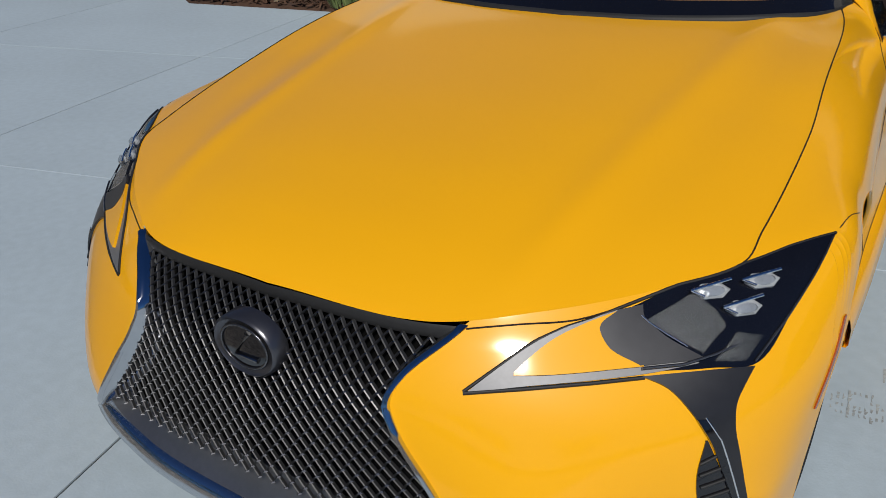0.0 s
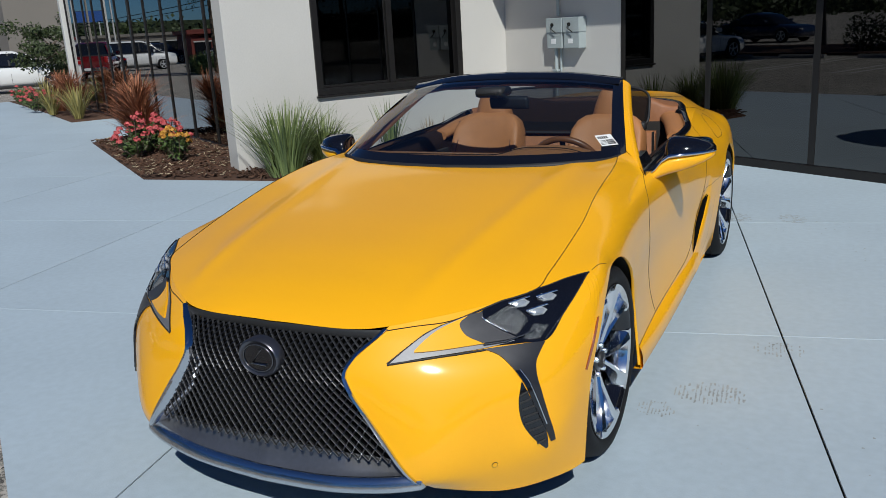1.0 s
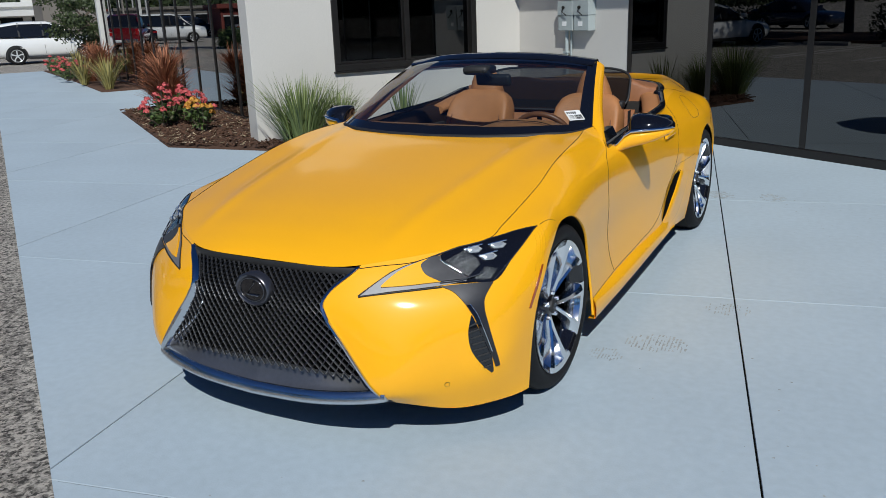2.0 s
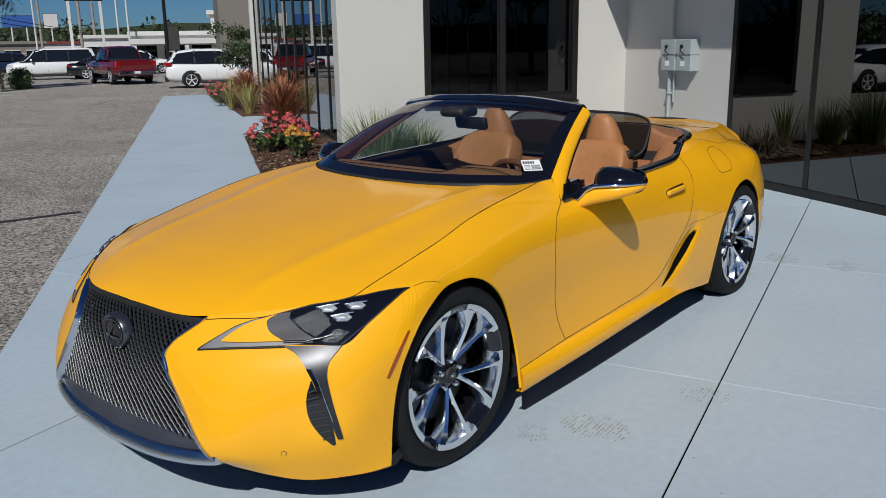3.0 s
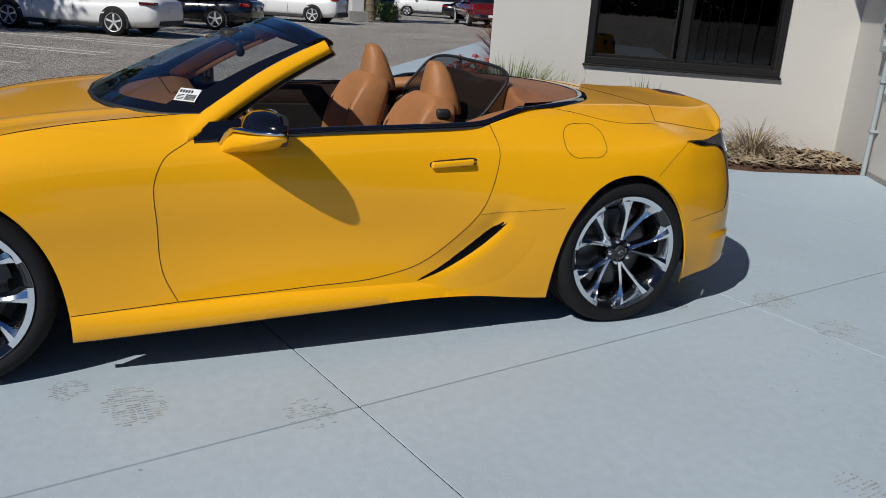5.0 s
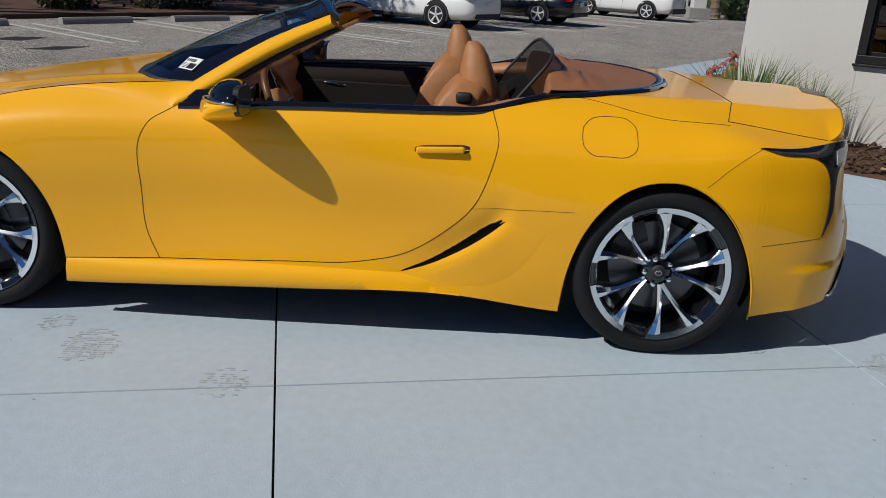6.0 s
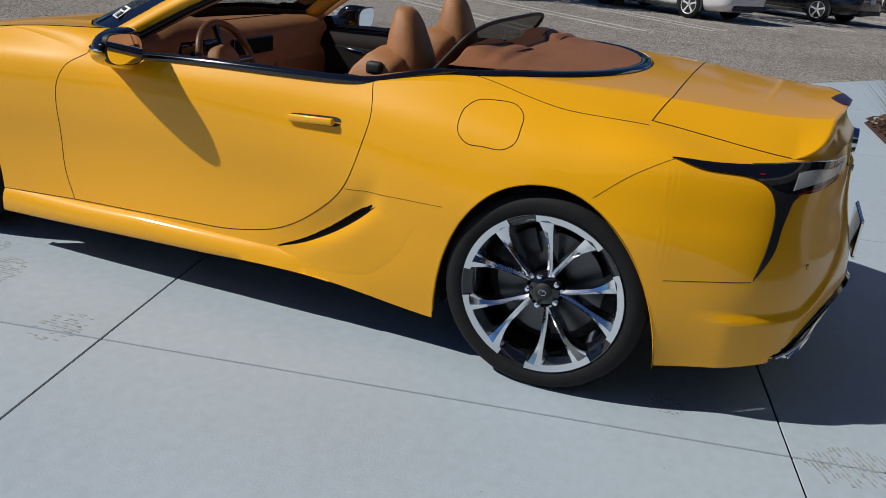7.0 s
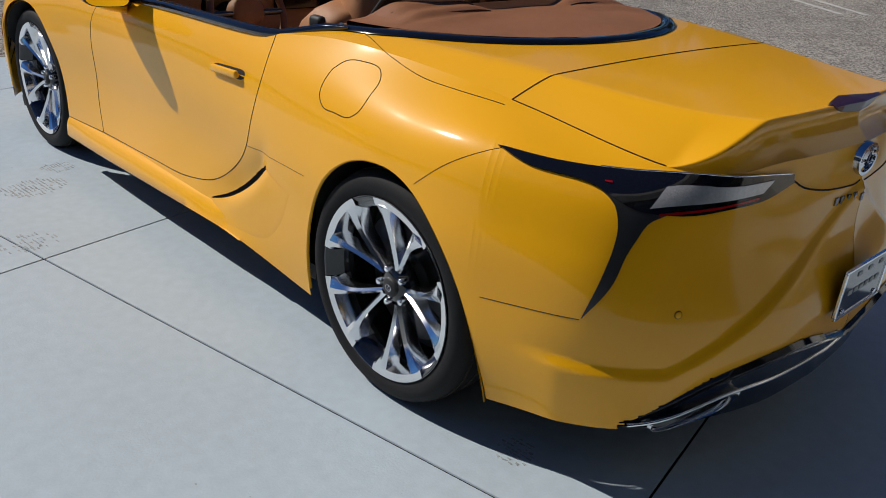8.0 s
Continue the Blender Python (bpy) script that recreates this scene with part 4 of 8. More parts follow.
far_cars = [((-34.0, -6.5), 330, sedan(), BLUECAR, "dark blue sedan at the far kerb"), ((-44.0, -1.5), 330, suv(), BLACKCAR, "black suv at the far kerb"), ((-47.5, 3.2), 330, suv(), WHITE, "white suv at the far kerb"),
            ((-52.0, 15.0), 240, sedan(), REDCAR, "red sedan far down the aisle"), ((-58.0, 18.5), 240, sedan(), SILVER, "silver sedan far down the aisle"), ((-49.0, 24.0), 60, sedan(), BLACKCAR, "black sedan far beyond the pickup"),
            ((-57.0, 31.0), 60, suv(), WHITE, "white suv near the far canopy"), ((-64.0, 26.0), 250, suv(), BLUECAR, "dark blue suv far away"), ((-70.0, 33.0), 240, sedan(), WHITE, "white sedan far away"), ((-62.0, 20.5), 240, suv(), REDCAR, "dark red suv far away"),
            ((-6.0, -16.0), 239, sedan(), SILVER, "silver sedan parked across the aisle"), ((3.5, -21.0), 239, suv(), WHITE, "white suv parked across the aisle"), ((9.0, -24.5), 239, pickup(), REDCAR, "red pickup parked across the aisle")]
for xy, hd, sp, pt, lb in far_cars:
    park("parked_car", xy, hd, 1, sp, lb, "car", pt)


# ---------------------------------------------------------------- trees, poles, signs and the distance
def leaf_cloud(rnd, centre, radius, count, size, data, flat=.75):
    """Small leaf quads scattered in a lumpy cloud."""
    verts, faces = data
    for _ in range(count):
        d = Vector((rnd.gauss(0, 1), rnd.gauss(0, 1), rnd.gauss(0, 1) * flat)).normalized()
        p = Vector(centre) + d * radius * rnd.uniform(.25, 1) ** .6
        p.z = centre[2] + (p.z - centre[2]) * flat
        a = Vector((rnd.gauss(0, 1), rnd.gauss(0, 1), rnd.gauss(0, 1))).normalized() * size * rnd.uniform(.6, 1.3)
        b = a.cross(d).normalized() * size * rnd.uniform(.35, .7)
        o = len(verts)
        verts += [p - a, p + b, p + a, p - b]
        faces.append((o, o + 1, o + 2, o + 3))


def tree(x, y, h, r, label, seed, trunk_r=.22, leaves=2600, low=.35, size=.13):
    """A broad-leaved tree: tapered trunk, limbs and an uneven crown."""
    rnd = random.Random(seed)
    root = empty("tree", Matrix.Translation((x, y, GZ)), label, "tree", "trees round the lot")
    bm = bmesh.new()
    lean = Vector((rnd.uniform(-.4, .4), rnd.uniform(-.4, .4), 0))
    top = h * .62
    add_tube(bm, [lean * f + Vector((0, 0, top * f)) for f in (0, .25, .5, .75, 1)], trunk_r, 9, False, trunk_r * .45)
    data = ([], [])
    blobs = []
    for k in range(9):
        a = k * 2.4 + rnd.uniform(-.4, .4)
        z0 = h * rnd.uniform(low, .58)
        e_ = Vector((math.cos(a), math.sin(a), 0)) * r * rnd.uniform(.45, .9) + Vector((0, 0, h * rnd.uniform(low + .15, .95)))
        s_ = lean * (z0 / top) + Vector((0, 0, z0))
        add_tube(bm, [s_, s_.lerp(e_, .5) + Vector((0, 0, .15)), e_], trunk_r * .38, 6, False, .03)
        blobs.append(e_)
    part("trunk", bm, BARK, root, "", True)
    for e_ in blobs:
        for _ in range(3):
            c = e_ + Vector((rnd.gauss(0, r * .22), rnd.gauss(0, r * .22), rnd.gauss(0, h * .06)))
            leaf_cloud(rnd, c, r * rnd.uniform(.22, .38), leaves // 11, size, data)
    obj("crown", *data, LEAF_D, root)
    return root


def palm(x, y, h, label, seed, r=.20, fronds=34, fl=2.0, parent_group="palms"):
    rnd = random.Random(seed)
    root = empty("palm_tree", Matrix.Translation((x, y, GZ)), label, "palm tree", parent_group)
    bm = bmesh.new()
    n = 30
    rings = []
    for i in range(n + 1):
        f = i / n
        rr = r * (1.25 - .25 * min(1, f * 5)) * (1 + .10 * (i % 2)) * (1.0 if f < .8 else 1 + .5 * (f - .8) / .2)
        rings.append([Vector((rr * math.cos(q * math.tau / 12 + i * .4), rr * math.sin(q * math.tau / 12 + i * .4), h * f)) for q in range(12)])
    loft(rings, True, True, bm)
    part("trunk", bm, PALMBARK, root, "rough ringed trunk")
    verts, faces = [], []
    for k in range(fronds):
        a = k * 2.399 + rnd.uniform(-.2, .2)
        up = rnd.uniform(-.55, 1.0)
        d = Vector((math.cos(a), math.sin(a), 0))
        l = fl * rnd.uniform(.75, 1.1)
        spine = []
        for i in range(11):
            f = i / 10
            spine.append(Vector((0, 0, h)) + d * l * f * (1 - .15 * f) + Vector((0, 0, l * (up * f * .8 - .75 * f * f))))
        for i in range(2, 11):
            p = spine[i]
            t = (spine[i] - spine[i - 1]).normalized()
            s = t.cross(Vector((0, 0, 1))).normalized()
            ll = l * .34 * math.sin(math.pi * (.2 + .75 * i / 10))
            for sg in (-1, 1):
                for q in (0, .5):
                    b = p - t * l * .05 * q
                    tip = b + (s * sg * .75 + t * .65).normalized() * ll + Vector((0, 0, -ll * .35))
                    o = len(verts)
                    verts += [b - t * .02, b + t * .02, b.lerp(tip, .6) + t * .018, tip]
                    faces.append((o, o + 1, o + 2, o + 3))
    obj("fronds", verts, faces, LEAF, root, "arching green fronds")
    return root


palm(-38.5, 14.2, 4.95, "cabbage palm with a rough trunk on the kerb island", 1, .24)
palm(-46.0, -1.0, 4.6, "palm beside the far building", 4, .2)
palm(-47.0, 1.0, 5.0, "palm beside the far building", 5, .2)
tree(-19.8, -8.2, 8.5, 4.2, "live oak with a pale trunk behind the sedans", 11, .22, 3600)
tree(-42.0, -3.5, 8.5, 3.8, "live oak behind the black sedan", 12, .24, 3600)
tree(-24.5, -6.5, 8.0, 4.0, "dark live oak on the planted strip", 13, .2, 3000)
tree(-40.0, 4.5, 7.0, 3.2, "bushy tree in front of the far building", 14, .18, 2600)
tree(-18.0, -15.5, 7.5, 3.8, "live oak on the planted strip", 15, .2, 3000)
tree(-12.0, -19.5, 7.5, 3.8, "live oak on the planted strip", 16, .2, 2600)
tree(-3.0, -24.0, 8.0, 4.0, "live oak across the lot", 17, .2, 2600)
tree(8.0, -30.0, 8.5, 4.4, "live oak across the lot", 18, .2, 2600)
tree(22.0, -26.0, 8.5, 4.4, "live oak across the lot", 19, .2, 2600)
tree(-25.6, 19.6, 3.4, 1.5, "small dark shrub tree beside the glass front", 20, .06, 1800, .12, .07)
tree(-27.0, 21.4, 3.2, 1.3, "small dark shrub tree beside the glass front", 21, .06, 1600, .12, .07)

# planted strip behind the wheel stops: kerb, mulch, hedge and trunks
strip = [(-44, -13.2), (-2, -13.0), (6, -14.5), (6, -19), (-44, -19)]
bm = bmesh.new()
prism([(bw(a, b).x, bw(a, b).y) for a, b in strip], -.04, .06, bm)
tagged(part("planted_strip", bm, MULCH, None), "mulched strip behind the parking stalls", "planting bed", kind="structure")


def hedge(a0, a1, b, h, d, seed, label, mat=LEAF_D, count=1700):
    rnd = random.Random(seed)
    root = empty("hedge", None, label, "hedge", "hedges")
    data = ([], [])
    k = max(2, int(abs(a1 - a0) / .7))
    for i in range(k):
        c = bw(a0 + (a1 - a0) * (i + .5) / k, b + rnd.uniform(-.2, .2), h * .5)
        leaf_cloud(rnd, c, d, count // k, .07, data, .8 * h / d / 1.1)
        part("stem", tube([(c.x, c.y, 0), (c.x + .1, c.y, h * .5)], .03, 5), BARK, root)
    obj("foliage", *data, mat, root)
    return root


hedge(-3, -6.4, -14.3, 1.2, .75, 1, "dark clipped hedge on the planted strip")
hedge(-9.0, -10.6, -14.6, .9, .55, 2, "dark shrub on the planted strip")
hedge(-11.5, -14.0, -14.4, 1.1, .65, 3, "dark shrubs on the planted strip")
hedge(-19, -22, -14.6, 1.1, .65, 4, "dark shrubs on the planted strip")
hedge(-39.2, -41.5, -6.6, .8, .5, 5, "low shrubs round the palm", LEAF)
hedge(-53, -60, -3.5, .9, .6, 6, "low shrubs far down the aisle", LEAF)
hedge(-44, -48, -9.0, .9, .6, 7, "low shrubs on the kerb island", LEAF)
for a, b, h in ((-7.9, -14.6, 5.0), (-10.6, -15.4, 5.2), (-12.2, -14.9, 4.8)):
    p = bw(a, b)
    po = empty("slim_tree", Matrix.Translation((p.x, p.y, 0)), "slim bare dark tree on the planted strip", "tree", "slim trees")
    part("trunk", tube([(0, 0, 0), (.05, .02, h * .5), (.0, .1, h)], .11, 8, False, .06), BARK, po, "", True)
p = bw(-7.15, -14.0)
wp = empty("white_post", Matrix.Translation((p.x, p.y, 0)), "square white post on the planted strip", "post")
part("post", box((-.16, -.16, 0), (.16, .16, 3.2), .01), PALEPOLE, wp)
part("post_base", box((-.22, -.22, 0), (.22, .22, .25), .01), PALEPOLE, wp)

# twin white sign columns behind the cars
for k, (x, y) in enumerate(((-38.0, 12.35), (-36.2, 12.75))):
    c = empty("sign_column", Matrix.Translation((x, y, GZ)), "tall square white sign column", "column", "sign columns")
    part("shaft", box((-.31, -.31, 0), (.31, .31, 9.5), .03), PALEPOLE, c)
    part("plinth", box((-.5, -.5, 0), (.5, .5, .5), .03), STOPCON, c)


def pole(x, y, h, r, label, mat=POLE, arm=0.0, category="pole"):
    o = empty("utility_pole" if mat is POLE else "light_pole", Matrix.Translation((x, y, GZ)), label, category, "poles")
    part("shaft", tube([(0, 0, 0), (0, 0, h)], r, 8, False, r * .7), mat, o, "", True)
    if arm:
        part("arm", tube([(0, 0, h - .3), (arm * .6, .2, h), (arm, .3, h + .05)], r * .4, 6), mat, o, "", True)
        part("lamp_head", box((arm - .3, .2, h - .03), (arm + .3, .42, h + .09), .03), PALEPOLE, o)
    return o


pole(-40.8, 9.0, 10, .17, "leaning wooden utility pole")
pole(-36.2, 4.2, 9, .16, "grey wooden utility pole")
pole(-62, 34.5, 9.5, .09, "slim metal light pole", PALEPOLE, 2.0)
pole(-50.0, 30.5, 11, .13, "dark slim pole near the far canopy", BRONZE)
pole(-75, 37, 11, .16, "wooden utility pole far off")
pole(-82, 42, 10, .16, "wooden utility pole far off")
pole(-92, 41, 10, .16, "wooden utility pole far off")
pole(-70, 30.5, 8, .09, "slim metal light pole far off", PALEPOLE, 1.8)
pole(-88, 48, 9.5, .13, "slim metal light pole far off", PALEPOLE, -1.8)
for k, (za, zb, sag) in enumerate(((4.80, 3.6, .25), (4.45, 3.4, .3))):
    pts = [Vector((-40.8, 9.0, za)).lerp(Vector((-75, 37, zb)), f) - Vector((0, 0, sag * 4 * f * (1 - f))) for f in np.linspace(0, 1, 20)]
    tagged(part("overhead_cable", tube(pts, .025, 5), RUBBER, None, "", True), "black overhead cable between poles", "cable")
    pts = [Vector((-36.2, 4.2, za - .1)).lerp(Vector((-40.8, 9.0, za)), f) - Vector((0, 0, .2 * 4 * f * (1 - f))) for f in np.linspace(0, 1, 10)]
    tagged(part("overhead_cable", tube(pts, .02, 5), RUBBER, None, "", True), "black overhead cable between poles", "cable")

# signs
yaw_view = 62.0


def sign(x, y, z0, z1, w_, panels_, label, legs=(0,), leg_mat=PALEPOLE, yaw=yaw_view):
    """A flat sign on legs. panels_: (share from the top, share to, material)."""
    o = empty("roadside_sign", Matrix.Translation((x, y, GZ)) @ pose(0, 0, 0, 0, 0, yaw), label, "sign")
    for lx in legs:
        part("leg", box((lx - .09, -.09, 0), (lx + .09, .09, z0 + .1)), leg_mat, o)
    part("frame", box((-w_ / 2 - .05, -.12, z0 - .05), (w_ / 2 + .05, .12, z1 + .05), .02), BRONZE, o)
    for f0, f1, m in panels_:
        part("panel", box((-w_ / 2, -.15, z1 - (z1 - z0) * f1), (w_ / 2, -.121, z1 - (z1 - z0) * f0)), m, o)
    return o


sg = sign(-44.0, 12.85, 1.2, 3.77, .78, ((0, .22, SIGNYEL), (.23, .42, PALEPOLE), (.43, .60, PALEPOLE), (.61, .82, SIGNYEL), (.83, 1, PALEPOLE)), "yellow and white plaza sign with plain bars", (0,))
for k, (z, w_, m) in enumerate(((3.49, .6, FARDARK), (2.98, .55, SIGNBLUE), (2.47, .6, SIGNRED), (1.95, .55, SIGNRED), (1.45, .5, FARDARK))):
    part("sign_bar", box((-w_ / 2, -.165, z - .07), (w_ / 2, -.152, z + .07)), m, sg)
sg = sign(-50.4, 25.0, 4.9, 7.4, 2.2, ((0, 1, FARDARK),), "dark square sign with a round emblem on two legs", (-.95, .95))
part("emblem_ring", tube([(.72 * math.cos(q * math.tau / 30), -.17, 5.85 + .72 * math.sin(q * math.tau / 30)) for q in range(30)], .045, 6, True), ALLOY, sg, "plain bright ring", True)
for a in (90, 210, 330):
    part("emblem_ray", tube([(0, -.17, 5.85), (.70 * math.cos(radians(a)), -.17, 5.85 + .70 * math.sin(radians(a)))], .05, 6, False, .02), ALLOY, sg)
sign(-56.5, 35.0, 1.7, 3.5, 1.0, ((0, 1, FARDARK),), "small dark upright sign near the far canopy", (0,))
sign(-125.5, 53.2, 5.4, 7.0, 4.2, ((0, 1, SIGNBLUE),), "blue and white billboard far off", (-1, 1))
sign(-122.5, 56.6, 5.2, 7.2, 1.9, ((0, 1, PALEPOLE),), "white billboard with a tan picture far off", (0,))
for x, y in ((-46.2, 9.5), (-43.0, 7.7)):
    o = empty("feather_flag", Matrix.Translation((x, y, GZ)), "yellow feather flag at the far shops", "flag", "feather flags")
    part("flag_pole", tube([(0, 0, 0), (0, 0, 3.2)], .02, 6), PALEPOLE, o)
    part("flag_cloth", loft([[Vector((.02, 0, z)), Vector((w_, .05, z)), Vector((w_, .07, z)), Vector((.02, .02, z))] for z, w_ in ((.9, .5), (1.8, .6), (2.7, .5), (3.2, .1))]), SIGNYEL, o)


def building(x, y, yaw, w_, d, h, mat, label, roof_mat=None, openings=0, canopy=None):
    o = empty("far_building", Matrix.Translation((x, y, GZ)) @ pose(0, 0, 0, 0, 0, yaw), label, "building", "far buildings")
    part("wall", box((-w_ / 2, 0, 0), (w_ / 2, d, h)), mat, o)
    part("roof", box((-w_ / 2 - .3, -.3, h), (w_ / 2 + .3, d + .3, h + .35), .02), roof_mat or mat, o)
    for k in range(openings):
        cx = -w_ / 2 + w_ * (k + .5) / openings
        ww = w_ / openings * .36
        wn_ = part("window", box((cx - ww, -.06, .5 if k % 3 else 0), (cx + ww, .02, h * .72)), CARGLASS, o)
        part("window_frame", box((cx - ww - .06, -.04, h * .72), (cx + ww + .06, .02, h * .72 + .1)), PALEPOLE, wn_)
    if canopy:
        part("canopy", box((-w_ / 2, -canopy, h * .75), (w_ / 2, 0, h * .9), .02), roof_mat or mat, o)
        for cx in (-w_ / 2 + .4, 0, w_ / 2 - .4):
            part("canopy_post", box((cx - .15, -canopy + .1, 0), (cx + .15, -canopy + .4, h * .75)), PALEPOLE, o)
    return o


building(-84, 7.0, 72, 30, 10, 2.8, FARWALL, "long beige warehouse beyond the lot", None, 7)
building(-56.0, 12.0, 68, 6.5, 6, 2.7, FARDARK, "dark low shop with yellow flags", FARDARK, 4, 1.2)
building(-62.0, 18.2, 66, 7, 7, 2.2, REDROOF, "low shop with a red roof", REDROOF, 4)
building(-60.5, 39.0, 55, 9, 8, 2.9, PALEPOLE, "white filling-station style building with a canopy", PALEPOLE, 4, 2.5)
building(-58.5, 42.5, 55, 4, 8, 4.6, PALEPOLE, "white stepped tower block of the station", None, 0)
building(-104, 39, 66, 14, 8, 2.7, FARWALL, "far beige shop row", None, 6)
building(-112, 53, 60, 16, 8, 2.8, PALEPOLE, "far white shop row", REDROOF, 6)
building(-126, 68, 60, 24, 10, 3.0, FARWALL, "far low commercial block", None, 8)
building(-80, 44, 60, 8, 6, 3.0, PALEPOLE, "far small white office", None, 3)
building(-33.0, 26.6, 57, 6, 7, 6.0, FARWALL, "plain two-storey block behind the glass front", PALEPOLE, 0)

# woods round the horizon
rnd = random.Random(77)
data = ([], [])
for k in range(300):
    a = k / 300 * math.tau + rnd.uniform(-.01, .01)
    for dist, hh in ((150, 10), (185, 14)):
        dd = dist * rnd.uniform(.92, 1.1)
        c = (dd * math.cos(a), dd * math.sin(a), rnd.uniform(.10, .36) * hh)
        leaf_cloud(rnd, c, rnd.uniform(3.0, 5.5), 150, .62, data, .9)
tagged(obj("far_woods", *data, LEAF_D), "dark belt of trees along the horizon", "woods", kind="stuff")
bm = bmesh.new()
ring = [(190 * math.cos(k * math.tau / 90), 190 * math.sin(k * math.tau / 90)) for k in range(90)]
loft([[Vector((x, y, -.04)) for x, y in ring], [Vector((x, y, 6.4 + 2.6 * noise.noise(Vector((x * .09, y * .09, 0))))) for x, y in ring], [Vector((x * 1.05, y * 1.05, 4.0)) for x, y in ring]], True, False, bm)
tagged(part("backdrop", bm, LEAF_D, None), "distant dark wood edge", "backdrop", kind="structure")


# ---------------------------------------------------------------- the convertible: y runs backwards from the front axle, x to its left
from mathutils.bvhtree import BVHTree

car = empty("convertible_car", label="bright yellow sports convertible with tan interior, roof down", category="car")
car.location, car.scale = (.015, 0, 0), (.985, 1, 1)
WHEELBASE = 2.87
# stations from the nose round to the tail: bottom, low, middle, wide, shoulder and top rail as (x, y, z)
NOSE = [
    ((0, -.860, .190), (0, -.930, .235), (0, -.925, .42), (0, -.885, .58), (0, -.845, .665), (0, -.812, .702)),
    ((.35, -.845, .198), (.36, -.912, .242), (.35, -.905, .42), (.34, -.875, .58), (.36, -.815, .665), (.37, -.778, .704)),
    ((.56, -.815, .208), (.575, -.868, .262), (.57, -.865, .40), (.53, -.815, .57), (.52, -.745, .665), (.53, -.685, .722)),
    ((.755, -.660, .152), (.76, -.718, .27), (.768, -.718, .42), (.735, -.690, .57), (.70, -.610, .68), (.68, -.560, .741)),
    ((.885, -.530, .156), (.900, -.588, .29), (.908, -.575, .42), (.882, -.545, .59), (.830, -.470, .715), (.795, -.435, .761)),
]
FRONT_WING = [
    ((.948, -.405, .160), (.955, -.405, .30), (.963, -.400, .47), (.962, -.370, .63), (.920, -.300, .765), (.808, -.330, .790)),
    ((.950, 0, .160), (.958, 0, .30), (.965, 0, .50), (.962, 0, .68), (.915, 0, .810), (.815, 0, .870)),
    ((.945, .40, .160), (.937, .40, .28), (.928, .40, .48), (.930, .40, .68), (.898, .39, .845), (.795, .38, .945)),
    ((.950, .80, .175), (.921, .80, .288), (.900, .80, .48), (.905, .80, .69), (.888, .82, .835), (.842, .84, .912)),
]
FLANK = [
    ((.946, 1.40, .198), (.922, 1.40, .290), (.897, 1.40, .48), (.906, 1.40, .71), (.888, 1.40, .860), (.842, 1.40, .942)),
    ((.936, 2.00, .212), (.922, 2.00, .280), (.905, 2.00, .47), (.914, 2.00, .71), (.884, 2.00, .870), (.832, 2.00, .960)),
    ((.908, 2.45, .158), (.928, 2.45, .280), (.945, 2.45, .47), (.946, 2.45, .69), (.895, 2.45, .882), (.790, 2.45, 1.010)),
    ((.935, 2.87, .160), (.952, 2.87, .300), (.962, 2.87, .49), (.960, 2.87, .69), (.900, 2.87, .877), (.742, 2.87, .998)),
]
TAIL = [
    ((.880, 3.26, .175), (.910, 3.26, .310), (.925, 3.26, .49), (.916, 3.26, .70), (.850, 3.24, .890), (.700, 3.17, .963)),
    ((.755, 3.615, .235), (.790, 3.590, .36), (.815, 3.570, .52), (.790, 3.555, .70), (.725, 3.560, .835), (.635, 3.572, .908)),
    ((.34, 3.735, .250), (.36, 3.805, .36), (.37, 3.815, .50), (.36, 3.765, .70), (.345, 3.750, .83), (.33, 3.735, .925)),
    ((0, 3.750, .250), (0, 3.835, .36), (0, 3.845, .50), (0, 3.795, .70), (0, 3.790, .83), (0, 3.780, .935)),
]
NET = NOSE + FRONT_WING + FLANK + TAIL
net = np.array(NET)
UK = np.concatenate([[0], np.cumsum(np.linalg.norm(np.diff(net[:, 3], axis=0), axis=1))])
VK = np.concatenate([[0], np.cumsum(np.linalg.norm(np.diff(net, axis=1), axis=2).mean(0))])
VK /= VK[-1]


def shell_points(us, vs):
    """The shell at every pair of us and vs: array (len(us), len(vs), 3)."""
    rails = np.stack([hermite(UK, net[:, r], us) for r in range(6)], 1)
    return np.stack([hermite(VK, rails[i], vs) for i in range(len(us))])


def shell_grid(U, V):
    """The shell at arrays of u and v of one shape."""
    rails = np.stack([hermite(UK, net[:, r], U.ravel()) for r in range(6)], 1)
    v = V.ravel()
    out = np.empty((len(v), 3))
    for i in range(len(v)):
        out[i] = hermite(VK, rails[i], v[i:i + 1])[0]
    return out.reshape(*U.shape, 3)


def outward(grid_):
    """Unit normals of a grid over the left skin."""
    m = np.cross(np.gradient(grid_, axis=0), np.gradient(grid_, axis=1))
    m /= np.linalg.norm(m, axis=2, keepdims=True) + 1e-12
    i, j = m.shape[0] // 2, m.shape[1] // 2
    return m if m[i, j, 0] > 0 else -m


